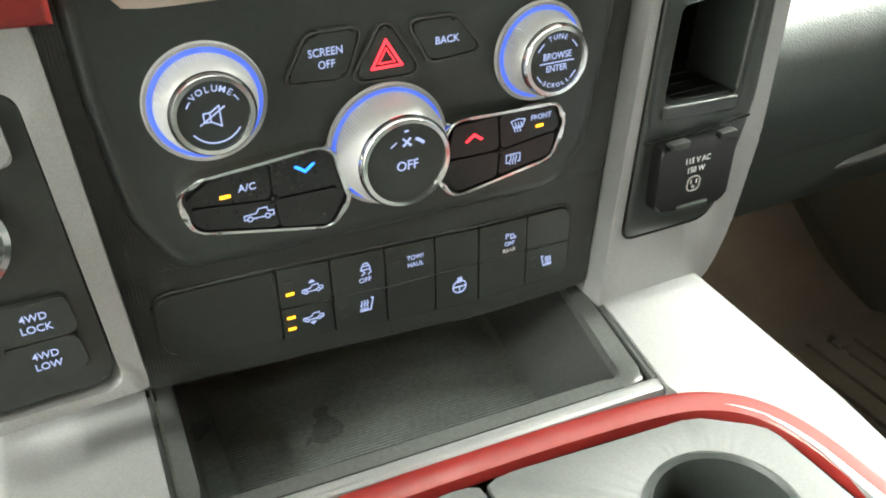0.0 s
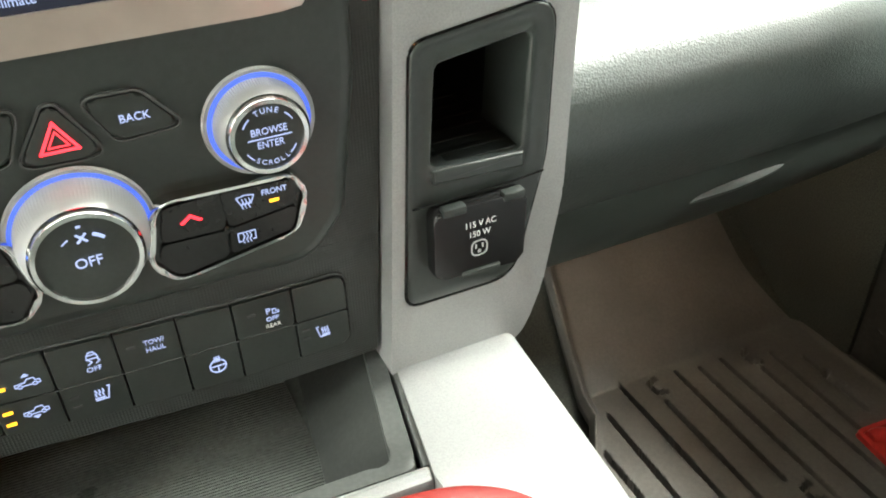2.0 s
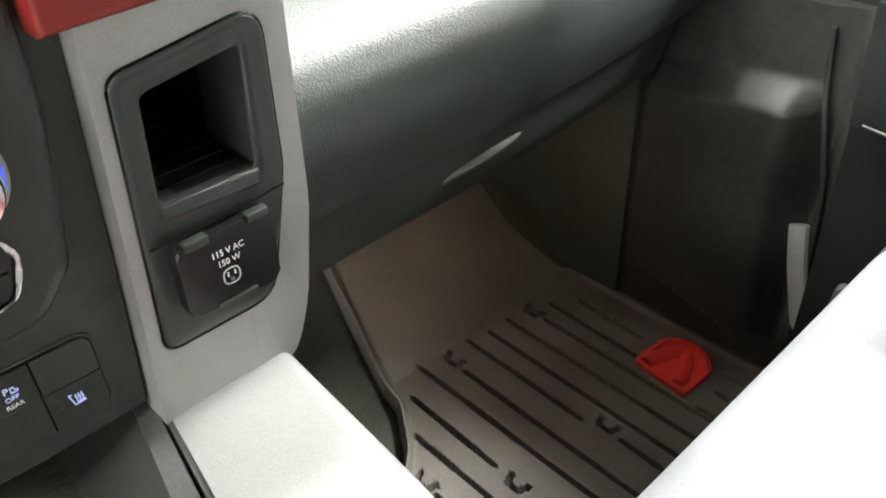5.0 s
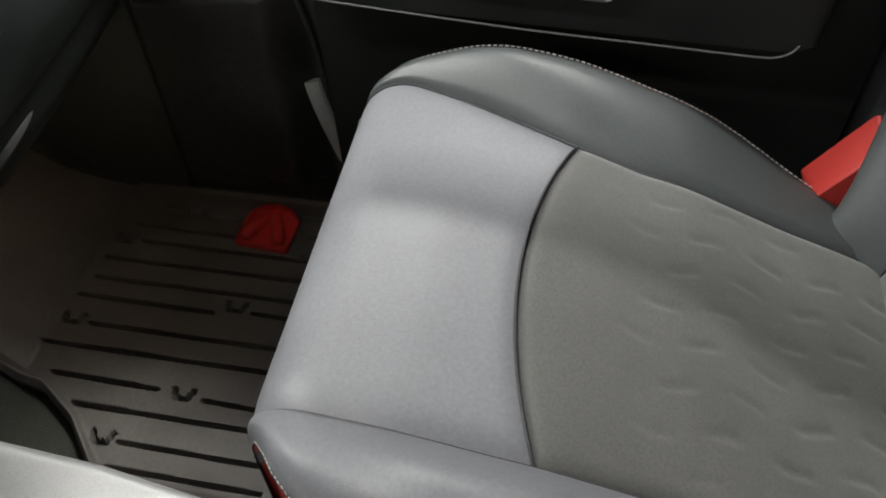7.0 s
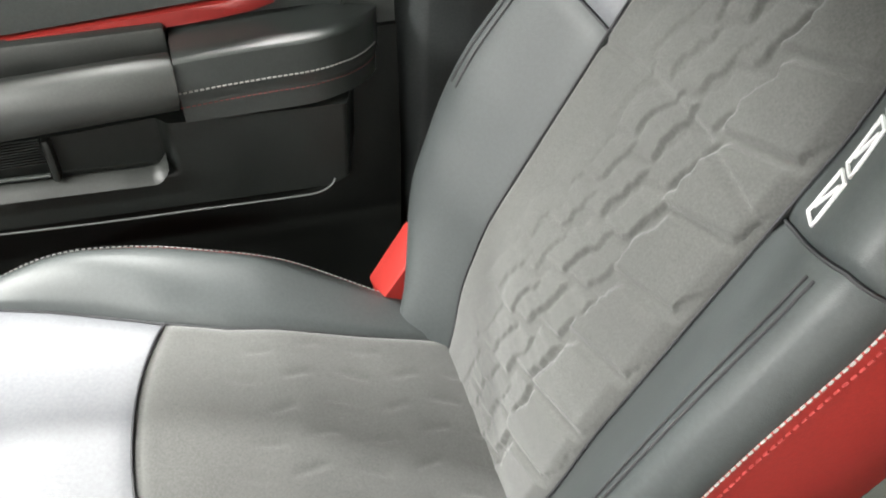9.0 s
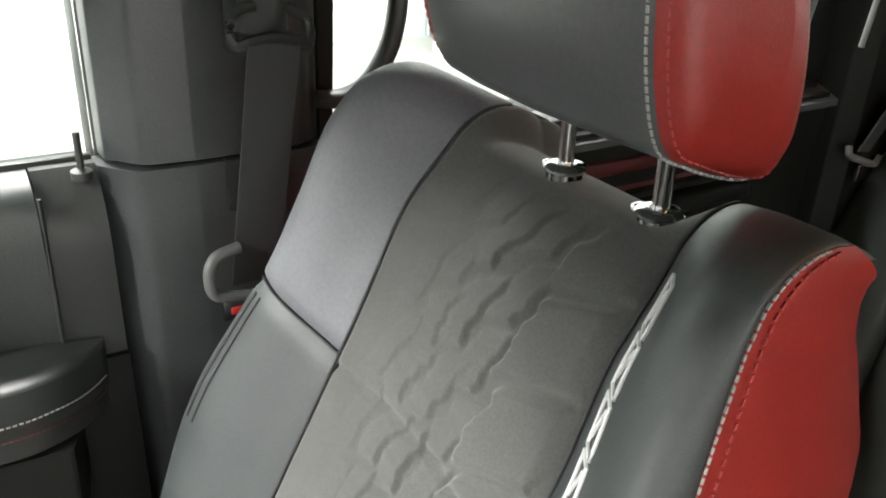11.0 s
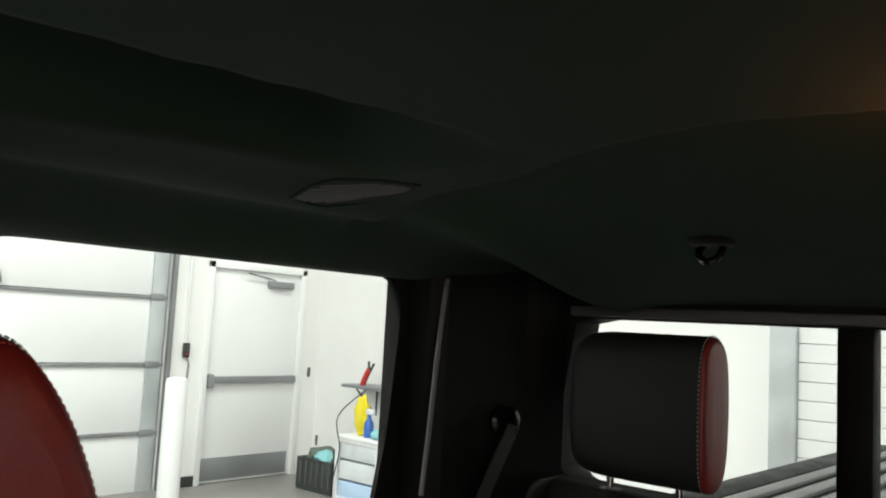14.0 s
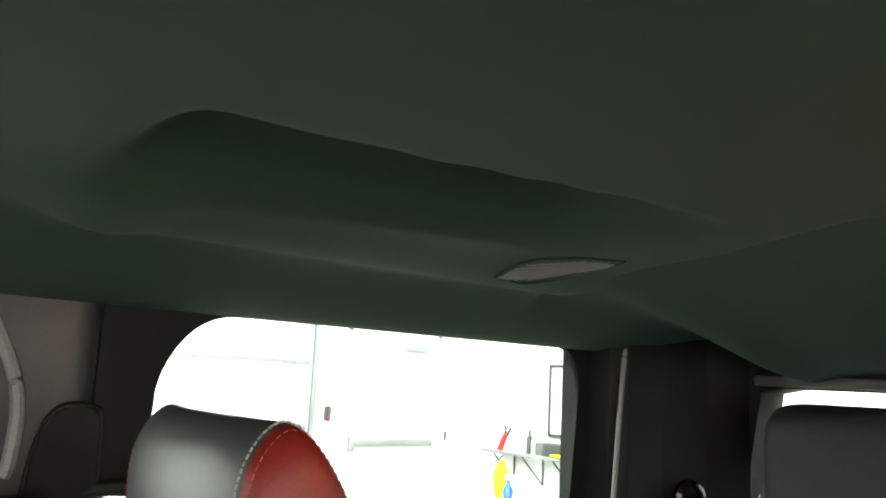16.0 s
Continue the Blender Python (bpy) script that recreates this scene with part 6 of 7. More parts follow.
part("anchor_recess", prism(rounded([(-0.868, 0.93), (-0.946, 0.93), (-0.944, 1.040), (-0.934, 1.060), (-0.897, 1.058), (-0.876, 1.018)], [0.01, 0.01, 0.02, 0.012, 0.02, 0.02], 5), "x", 0.7985, 0.81, 0.001), SHADED_BLACK, pillar, "dark recessed panel")
part("recess_edge", tube(spline([(0.799, -0.866, 0.94), (0.799, -0.876, 1.018), (0.799, -0.896, 1.059), (0.799, -0.936, 1.061), (0.799, -0.946, 1.04), (0.799, -0.947, 0.94)], 5), 0.0022, 8), SHADED_BLACK, pillar)
# Pale tube stands in for the highlight on the pillar's rounded edge.
part("pillar_edge_highlight", tube(spline([(0.803, -0.849, 0.985), (0.800, -0.853, 1.00), (0.799, -0.855, 1.05), (0.800, -0.848, 1.09), (0.803, -0.826, 1.14), (0.806, -0.80, 1.18)], 6), 0.008, 8), SEAL, pillar, "pale grey strip standing in for the pillar's edge highlight")
grab = solid("grab_handle", tube(spline([(0.812, -0.935, 0.962), (0.803, -0.960, 0.968), (0.799, -0.992, 0.965), (0.797, -1.017, 0.945), (0.797, -1.022, 0.905), (0.798, -1.014, 0.855), (0.800, -0.990, 0.815), (0.804, -0.962, 0.800), (0.812, -0.935, 0.800)], 6), 0.010, 12, flat=1.4, up=(1, 0, 0)), DOOR_BLACK, "black looped grab handle on the door pillar", "grab handle", base=(0.80, -0.98, 0.8))

belt = thing("front_seat_belt", (0.72, -0.84, 0.64), "dark grey seat belt hanging from its guide on the pillar", "seat belt")
part("webbing", sheet(lambda u, v: (0.728 - 0.010 * v, -0.832 - 0.048 * u + 0.030 * (1 - v) * 0.9, 0.650 + 0.236 * v), 4, 16, 0.0025), WEBBING, belt)
guide = part("guide", tube(spline([(0.735, -0.8217, 0.900), (0.728, -0.8240, 0.880), (0.722, -0.8373, 0.884), (0.720, -0.8552, 0.886), (0.722, -0.8747, 0.882), (0.728, -0.8903, 0.876), (0.735, -0.8934, 0.894), (0.738, -0.8786, 0.906), (0.740, -0.8552, 0.910), (0.738, -0.8318, 0.908)], 4, True), 0.0055, 8, True), DOOR_BLACK, belt, "dark moulded belt guide")
part("guide_cover", sheet(lambda u, v: (0.752 - 0.034 * math.sin(math.pi * u) * math.sin(math.pi * (0.1 + 0.8 * v)) ** 0.5, -0.838 - 0.044 * u, 0.885 + 0.082 * v), 12, 14, 0.02, (0.03, 0, 0)), DOOR_BLACK, belt, "black anchor cover")
part("anchor_rail", box(0.760, 0.80, -0.885, -0.835, 0.86, 0.965, 0.008), DOOR_BLACK, belt)
part("latch_bracket", tube(spline([(0.722, -0.812, 0.693), (0.718, -0.790, 0.690), (0.715, -0.781, 0.681), (0.714, -0.779, 0.668), (0.714, -0.782, 0.655), (0.714, -0.794, 0.648), (0.714, -0.850, 0.641), (0.714, -0.870, 0.640)], 8), 0.0055, 12, up=(1, 0, 0)), GREY_PLASTIC, belt, "grey latch plate")
part("latch_tongue", box(0.712, 0.719, -0.835, -0.790, 0.622, 0.648, 0.002), CHROME, belt)
part("red_release", box(0.711, 0.714, -0.812, -0.797, 0.628, 0.636, 0.001), RED_CLOTH, belt)
part("tail", sheet(lambda u, v: (0.722, -0.800 - 0.04 * u, 0.20 + 0.44 * v), 3, 8, 0.0025), WEBBING, belt)

# ---- rear passenger door ----
rear = thing("rear_door", (0.83, -1.4, 0.05), "black rear door panel with shade-darkened red strips and a wide window", "door")
# Paler leather stands in for light falling on the sill.
part("sill", sheet(lambda u, v: (0.775 + 0.075 * v, -0.94 - 0.875 * u, 0.712 + 0.026 * math.sin(v * math.pi / 2)), 20, 10, 0.02, (0, 0, -0.010)), HALF_LIT_LEATHER, rear, "smooth black door sill")
part("panel", sheet(door_skin([(0.10, 0.800), (0.40, 0.790), (0.60, 0.790), (0.70, 0.782), (0.722, 0.782)], -1.80, -0.945), 20, 16, 0.02, (0.03, 0, 0)), SHADED_BLACK, rear)
part("red_strip", tube(spline([(0.785, -1.22, 0.668), (0.782, -1.40, 0.668), (0.782, -1.58, 0.671), (0.785, -1.65, 0.672)], 6), 0.011, 10, flat=0.6, up=(1, 0, 0)), SHADED_RED, rear, "red strip darkened for shade")
part("red_band", sheet(lambda u, v: (0.784 + 0.006 * math.sin(v * math.pi), -1.22 - 0.43 * u, 0.664 - 0.034 * v), 16, 6, 0.01, (0.02, 0, 0)), SHADED_RED, rear, "red band darkened for shade")
part("red_strip", tube(spline([(0.780, -1.22, 0.566), (0.776, -1.40, 0.566), (0.778, -1.62, 0.560)], 6), 0.004, 10, flat=0.7, up=(1, 0, 0)), SHADED_RED, rear)
part("armrest", box(0.757, 0.80, -1.62, -1.15, 0.585, 0.612, 0.010, 3), SHADED_BLACK, rear)
part("door_pull", box(0.770, 0.80, -1.60, -1.20, 0.618, 0.630, 0.005), SHADED_BLACK, rear)
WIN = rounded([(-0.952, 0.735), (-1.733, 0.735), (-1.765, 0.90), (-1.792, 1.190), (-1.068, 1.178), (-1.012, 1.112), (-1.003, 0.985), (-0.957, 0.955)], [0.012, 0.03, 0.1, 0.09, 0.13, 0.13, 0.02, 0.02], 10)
part("window_frame", ring([(-0.938, 0.70), (-1.86, 0.70), (-1.86, 1.23), (-0.938, 1.23)], WIN, "x", 0.812, 0.822, 200, 0.003), SHADED_BLACK, rear, "black window surround")
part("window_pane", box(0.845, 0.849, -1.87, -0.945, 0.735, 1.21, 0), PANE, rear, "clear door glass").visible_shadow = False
part("window_seal", box(0.800, 0.812, -1.79, -0.985, 0.728, 0.739, 0.002), SHADED_BLACK, rear)

# ---- rear corner: pillar, belt, window ----
corner = thing("rear_pillar_trim", (0.72, -1.95, 0.0), "dark plastic rear corner trim", "trim")
part("corner_panel", prism(rounded([(0.864, -1.795), (0.770, -1.815), (0.748, -1.845), (0.735, -1.93), (0.70, -2.02), (0.648, -2.090), (0.86, -2.12)], [0.002, 0.01, 0.01, 0.03, 0.03, 0.004, 0.01], 5), "z", 1.215, 0.05, 0.004), SHADED_BLACK, corner)
part("seal_line", tube(spline([(0.752, -1.800, 0.80), (0.748, -1.806, 0.90), (0.747, -1.818, 1.05), (0.749, -1.830, 1.14), (0.752, -1.838, 1.176), (0.760, -1.85, 1.188)], 6), 0.0045, 8), SEAL, corner, "pale grey door seal edge")
solid("rear_seat_belt", sheet(lambda u, v: (0.690 + 0.043 * v - 0.010 * u, -1.975 + 0.130 * v + (-0.024 + 0.048 * u), 0.915 - 0.285 * v + 0.010 * u), 4, 20, 0.003), WEBBING, "grey rear seat belt slanting across the corner trim", "seat belt", base=(0.7, -1.95, 0.63))
latch = thing("rear_belt_latch", (0.735, -1.85, 0.60), "grey rear belt latch plate under its webbing", "latch")
part("latch_bracket", tube(spline([(0.738, -1.815, 0.645), (0.731, -1.812, 0.632), (0.728, -1.84, 0.622), (0.722, -1.872, 0.612), (0.722, -1.884, 0.624)], 5), 0.006, 8), GREY_PLASTIC, latch)
part("tongue", box(0.724, 0.732, -1.868, -1.838, 0.585, 0.612, 0.002), CHROME, latch)
solid("belt_guide", lathe([(0.030, 0.0), (0.030, 0.010), (0.022, 0.014), (0.018, 0.004), (0.0001, 0.004)], (0, 0, 0), "z", 24), PIANO, "black belt outlet in the corner trim", "belt guide", base=(0, 0, 0)).matrix_world = Matrix.Translation((0.708, -1.972, 0.925)) @ Vector((-0.85, 0.4, 0)).to_track_quat("Z", "Y").to_matrix().to_4x4()
win = thing("rear_window", (0, -2.13, 0.80), "clear rear window with a central sliding pane", "window", kind="structure")
part("pane", box(-0.66, 0.66, -2.135, -2.131, 0.79, 1.13, 0), PANE, win, "clear glass").visible_shadow = False
for sx in (-1, 1):
    part("slider_frame", box(min(sx * 0.104, sx * 0.158), max(sx * 0.104, sx * 0.158), -2.150, -2.105, 0.79, 1.13, 0.004), SHADED_BLACK, win)
part("header_trim", box(-0.635, 0.635, -2.10, -2.07, 1.131, 1.150, 0.005), GREY_PLASTIC, win, "grey header strip")

# ---- rear bench ----
bench = thing("rear_bench", (0.3, -1.8, 0.0), "black leather and grey suede rear bench backrest, darkened for shade", "rear seat")


def bench_back(x0, x1, lift=0.0, lean=0.30):
    def fn(u, v):
        x = x0 + (x1 - x0) * u
        w = v
        z = 0.30 + 0.56 * min(1, w / 0.86)
        y = -1.80 - (z - 0.30) * lean
        if w > 0.86:
            a = (w - 0.86) / 0.14 * math.pi * 0.6
            z, y = 0.86 + 0.035 * math.sin(a) - 0.0, y - 0.035 * (1 - math.cos(a))
        drop = 0.10 * smooth(0.52, 0.68, x) ** 2 * smooth(0.5, 1, v)
        return (x, y + lift + puff(u, 0.5, 0.012, 0.12), z - 0.03 - drop)
    return fn


BENCH_EDGE = [(0.0, 0.680), (0.16, 0.690), (0.25, 0.700), (0.32, 0.712), (0.40, 0.742), (0.48, 0.752), (0.61, 0.731), (0.70, 0.690), (0.762, 0.652), (0.80, 0.625), (0.83, 0.606)]
BENCH_IN = [(0.25, 0.310), (0.51, 0.297), (0.67, 0.282), (0.79, 0.264), (0.85, 0.250)]


def bench_panel(x_low, x_high, top, lift, bow):
    """A panel of the backrest between two edges that follow the height, rolled over at its top."""
    def fn(u, v):
        z = 0.02 + (top - 0.02) * min(1.0, v / 0.86)
        a = max(0.0, v - 0.86) / 0.14 * math.pi * 0.6
        x0, x1 = x_low(z), x_high(z)
        y = -1.80 - (z - 0.30) * 0.30 + lift + bow * math.sin(math.pi * u) - 0.012 * (1 - min(1, min(u, 1 - u) / 0.10)) ** 2.2
        return (x0 + (x1 - x0) * u, y - 0.035 * (1 - math.cos(a)), z + 0.022 * math.sin(a))
    return fn


part("suede_insert", sheet(bench_panel(lambda z: lerp(BENCH_IN, z) + 0.001, lambda z: 0.600, 0.815, 0.0, 0.006), 40, 60, 0.03, (0, -0.05, 0)), SHADED_SUEDE, bench, "grey suede centre darkened for shade")
part("outer_bolster", sheet(bench_panel(lambda z: 0.602, lambda z: lerp(BENCH_EDGE, z), 0.812, 0.012, 0.022), 34, 60, 0.03, (0, -0.05, 0)), SHADED_LEATHER, bench, "black leather bolster")
part("inner_bolster", sheet(bench_panel(lambda z: 0.150, lambda z: lerp(BENCH_IN, z) - 0.001, 0.828, 0.008, 0.012), 24, 60, 0.03, (0, -0.05, 0)), SHADED_LEATHER, bench, "black leather bolster")
part("middle_back", sheet(bench_back(-0.160, 0.146, 0.006), 30, 50, 0.03, (0, -0.05, 0)), SHADED_LEATHER, bench)
part("left_back", sheet(bench_back(-0.70, -0.165, 0.006), 30, 50, 0.03, (0, -0.05, 0)), SHADED_LEATHER, bench)
part("cushion", box(-0.72, 0.72, -1.76, -1.40, 0.01, 0.12, 0.04, 4), SHADED_BLACK, bench)
part("panel_seam", tube(spline([(0.292, -1.890, 0.602), (0.36, -1.884, 0.614), (0.43, -1.884, 0.618), (0.51, -1.884, 0.614), (0.594, -1.890, 0.602)], 6), 0.002, 6), DARK_THREAD, bench)
RH = [(-1.985, 0.858), (-1.950, 0.866), (-1.935, 0.90), (-1.930, 0.98), (-1.934, 1.06), (-1.950, 1.094), (-1.980, 1.104), (-2.015, 1.090), (-2.030, 1.05), (-2.035, 0.97), (-2.028, 0.90), (-2.012, 0.866)]
RH = [(p.x, p.y) for p in spline([(y, z, 0) for y, z in RH], 4, True)]
RC = Vector((-1.982, 0.981))
rh = thing("rear_headrest", (0.42, -1.98, 0.80), "black leather rear headrest with a red side panel", "headrest")
part("pad", loft([(0.304, 0.985, 0), (0.308, 0.995, 0), (0.316, 1.0, 0), (0.43, 1.0, 0.004), (0.484, 1.0, 0), (0.506, 0.985, 0), (0.522, 0.955, 0), (0.534, 0.905, 0), (0.541, 0.83, 0), (0.544, 0.55, 0)], RH, RC), SHADED_LEATHER, rh)
part("side_panel", loft([(0.304, 0.985, 0), (0.3015, 0.965, 0), (0.2995, 0.93, 0), (0.298, 0.86, 0), (0.297, 0.7, 0), (0.296, 0.4, 0)], RH, RC), RED_LEATHER, rh, "red leather side")
loop = [Vector((0.306, RC.x + (y - RC.x) * 1.003, RC.y + (z - RC.y) * 1.003)) for y, z in RH]
stitches(loop + loop[:1], "stitching", THREAD, rh, step=0.007, size=0.0009, length=0.004, normal=(1, 0, 0))
for x in (0.358, 0.484):
    part("post", tube([(x, -1.985, 0.80), (x, -1.982, 0.88)], 0.0065, 12), CHROME, rh)
    part("collar", box(x - 0.020, x + 0.020, -2.0, -1.965, 0.826, 0.838, 0.004), SHADED_BLACK, rh)
solid("seat_top_latch", box(0.02, 0.11, -2.02, -1.96, 0.828, 0.846, 0.006), GREY_PLASTIC, "pale grey latch on the bench top", "latch", base=(0.065, -1.99, 0.83))

# ---- on the roof lining ----
spk = rounded([(0.525, -1.295), (0.46, -1.270), (0.42, -1.268), (0.388, -1.305), (0.380, -1.372), (0.45, -1.412), (0.53, -1.420), (0.558, -1.375)], 0.018, 4)
lie = Vector((0.655, -0.70)).normalized()
spk = [tuple(Vector(p) - lie * 0.45 * (Vector(p) - Vector((0.468, -1.344))).dot(lie)) for p in spk]
speaker = thing("roof_speaker", (0.46, -1.32, 1.245), "dark slotted speaker grille in the roof lining", "speaker")
zr = roof_height(0.468, -1.344)


def on_roof(bm):
    for v in bm.verts:
        v.co.z += roof_height(v.co.x, v.co.y) - zr
    return bm


part("rim", on_roof(ring(spk, [tuple(Vector((0.468, -1.344)) + (Vector(p) - Vector((0.468, -1.344))) * 0.92) for p in spk], "z", zr - 0.0028, zr + 0.006, 160, 0.0012)), HEADLINER, speaker)
part("backing", on_roof(prism(spk, "z", zr - 0.001, zr + 0.008)), SHADED_BLACK, speaker)
cross = Vector((-lie.y, lie.x))
for i in range(9):
    a = Vector((0.468, -1.344)) + lie * (-0.028 + 0.007 * i)
    w = 0.070 - 0.0022 * (i - 4) ** 2
    quad = [a + cross * w, a - cross * w, a - cross * w + lie * 0.003, a + cross * w + lie * 0.003]
    part("slat", on_roof(prism([tuple(q) for q in quad], "z", zr - 0.0022, zr + 0.002)), GREY_PLASTIC, speaker)
hz = roof_height(0.203, -1.74)
hook = thing("coat_hook", (0.203, -1.74, hz), "black coat hook in a moulded hollow", "coat hook")
part("cup", lathe([(0.034, hz + 0.004), (0.030, hz - 0.003), (0.022, hz - 0.005), (0.0001, hz - 0.003)], (0.203, -1.74, 0), "z", 24), SHADED_BLACK, hook)
part("hook", tube(spline([(0.190, -1.742, hz), (0.191, -1.726, hz - 0.020), (0.206, -1.722, hz - 0.026), (0.220, -1.730, hz - 0.014), (0.218, -1.745, hz)], 6), 0.005, 8), PIANO, hook)
lamp = thing("dome_light", (-0.23, -1.34, 1.255), "small warm dome light in the roof lining", "lamp")
zl = roof_height(-0.23, -1.34)
part("housing", box(-0.30, -0.16, -1.39, -1.29, zl - 0.006, zl + 0.03, 0.004), SHADED_BLACK, lamp)
part("lens", box(-0.205, -0.163, -1.375, -1.315, zl - 0.024, zl - 0.006, 0.004), mat("warm_lamp_lens", (0.8, 0.7, 0.55), 0.4, emit=(1.0, 0.36, 0.11), power=78.0), lamp, "lit warm lens")

# ---- outside: bed cover behind the cab ----
cover = thing("bed_cover", (0, -3.2, 0.6), "ribbed black cover over the truck bed", "bed cover")
part("cover_sheet", box(-0.81, 0.81, -5.2, -2.25, 0.590, 0.612, 0.004), BLACK, cover)
for i in range(17):
    x = -0.765 + 0.0955 * i
    part("cover_rib", box(x - 0.028, x + 0.028, -5.2, -2.26, 0.612, 0.632, 0.008), GREY_PLASTIC, cover)
for sx in (-1, 1):
    part("bed_side", box(min(sx * 0.80, sx * 0.93), max(sx * 0.80, sx * 0.93), -5.25, -2.22, -0.1, 0.635, 0.03), SHADED_BLACK, cover)

# ---- shop: sectional door, side door, post ----
PALE_STEEL = mat("pale_galvanised_steel", (0.50, 0.53, 0.54), 0.4, metal=0.3, grain=40, vary=0.06)
gd = thing("sectional_door", (6.98, -2.5, GROUND), "white sectional shop door with steel stiffeners", "garage door")
for i in range(7):
    z = -0.66 + 0.632 * i
    part("panel", box(6.98, 7.04, -4.84, -0.2, max(z, GROUND), z + 0.628, 0.004), WHITE_METAL, gd)
    part("stiffener", box(6.955, 6.98, -4.84, -0.2, z + 0.600, z + 0.628, 0.002), STEEL, gd)
    part("hinge_plate", box(6.945, 6.955, -4.80, -4.66, z + 0.590, z + 0.650, 0.002), STEEL, gd)
part("end_stile", box(6.957, 6.98, -4.83, -4.68, GROUND, 3.4, 0.002), PALE_STEEL, gd, "galvanised end stile")
part("track", box(6.90, 6.955, -4.90, -4.86, GROUND, 3.4, 0.004), STEEL, gd, "steel guide track")
part("lift_bracket", lathe([(0.055, 0.0), (0.058, 0.03), (0.040, 0.09), (0.014, 0.16), (0.0001, 0.17)], (6.95, -3.28, 1.255), "z", 16), STEEL, gd, "small grey steel bracket")
rd = thing("roller_door", (0.0, WALL_Y + 0.06, GROUND), "white slatted roller door in the rear wall", "garage door")
part("guide_post", box(1.74, 1.92, WALL_Y, WALL_Y + 0.10, GROUND, 3.2, 0.004), PALE_STEEL, rd, "pale steel guide post")
part("guide_post", box(-2.52, -2.34, WALL_Y, WALL_Y + 0.10, GROUND, 3.2, 0.004), PALE_STEEL, rd)
for i in range(29):
    part("slat", box(-2.34, 1.74, WALL_Y + 0.02, WALL_Y + 0.05, GROUND + 0.130 * i, GROUND + 0.130 * i + 0.127, 0.005, 1), WHITE_METAL, rd)
part("backing", box(-2.34, 1.74, WALL_Y, WALL_Y + 0.018, GROUND, 3.2, 0), STEEL, rd)
sd = thing("side_door", (6.95, -5.86, GROUND), "closed white steel side door with a push bar", "door")
part("leaf", box(6.955, 7.0, -6.415, -5.315, GROUND + 0.01, 1.555, 0.003), WHITE_METAL, sd)
part("frame_post", box(6.915, 7.02, -5.315, -5.255, GROUND, 1.62, 0.004), WHITE_METAL, sd)
part("frame_post", box(6.915, 7.02, -6.475, -6.415, GROUND, 1.62, 0.004), WHITE_METAL, sd)
part("frame_head", box(6.915, 7.02, -6.475, -5.255, 1.557, 1.62, 0.004), WHITE_METAL, sd)
part("kick_plate", box(6.950, 6.956, -6.38, -5.33, GROUND + 0.03, -0.33, 0.001), STEEL, sd, "brushed steel kick plate")
bar = part("push_bar", box(6.90, 6.935, -6.38, -5.36, 0.41, 0.475, 0.006), STEEL, sd, "steel push bar")
part("bar_latch", box(6.885, 6.955, -5.375, -5.325, 0.36, 0.50, 0.006), STEEL, bar)
part("bar_end", box(6.905, 6.955, -6.40, -6.36, 0.41, 0.475, 0.006), STEEL, bar)
part("closer", box(6.90, 6.955, -6.30, -5.98, 1.40, 1.47, 0.008), STEEL, sd)
part("closer_arm", tube([(6.92, -6.05, 1.48), (6.90, -5.70, 1.53)], 0.010, 6), STEEL, sd)
solid("bollard", lathe([(0.095, GROUND), (0.095, 0.49), (0.085, 0.515), (0.05, 0.525), (0.0001, 0.527)], (6.30, -4.62, 0), "z", 32), WHITE_METAL, "white round steel bollard", "bollard", base=(6.30, -4.62, GROUND))
ctl = thing("door_switch", (6.9, -5.06, 0.66), "small dark door control box on the wall", "switch")
part("box", box(6.90, 6.94, -5.09, -5.03, 0.66, 0.80, 0.004), BLACK, ctl)
for z, m in ((0.765, GREY_PLASTIC), (0.73, GREY_PLASTIC), (0.695, RED_CLOTH)):
    part("push_button", lathe([(0.010, 0.0), (0.010, 0.012), (0.0001, 0.012)], (6.888, -5.06, z), "x", 12), m, ctl)
solid("conduit", tube([(6.925, -5.05, 0.80), (6.925, -5.05, CEIL - 0.1)], 0.012, 8), WHITE_METAL, "white conduit up to the ceiling", "conduit", base=(6.925, -5.05, 0.8))
solid("conduit", tube([(6.925, -5.09, 0.40), (6.92, -5.10, 0.60), (6.925, -5.07, 0.67)], 0.008, 8), STEEL, "grey cable below the switch", "cable", base=(6.925, -5.08, 0.4))
solid("baseboard", box(6.925, 6.938, -5.255, -4.92, GROUND, GROUND + 0.10, 0.002), BLACK, "dark rubber baseboard", "baseboard", "structure")
solid("light_switch", box(6.93, 6.94, -6.62, -6.58, 0.46, 0.56, 0.003), GREY_PLASTIC, "small wall switch beside the door", "switch", base=(6.935, -6.6, 0.5))
solid("wall_socket", box(6.85, 6.88, WALL_Y, WALL_Y + 0.012, -0.28, -0.17, 0.003), GREY_PLASTIC, "small wall socket near the floor", "socket", base=(6.86, WALL_Y, -0.22))

# ---- the shelf corner ----
YEL = mat("yellow_cloth", (0.75, 0.62, 0.02), 0.9, grain=60, vary=0.2)
ORANGE = mat("orange_cloth", (0.85, 0.30, 0.02), 0.9, grain=60, vary=0.2)
CLEAR = mat("cloudy_plastic", (0.70, 0.74, 0.76), 0.35, grain=30, vary=0.05)
TEAL = mat("teal_cloth", (0.25, 0.55, 0.58), 0.8)
BLUE = mat("blue_plastic", (0.03, 0.12, 0.45), 0.4)
PAPER = mat("white_paper", (0.75, 0.75, 0.72), 0.8, grain=10, vary=0.05)
shelf = thing("wall_shelf", (5.3, WALL_Y, 0.15), "grey wall shelf on three triangular brackets", "shelf")
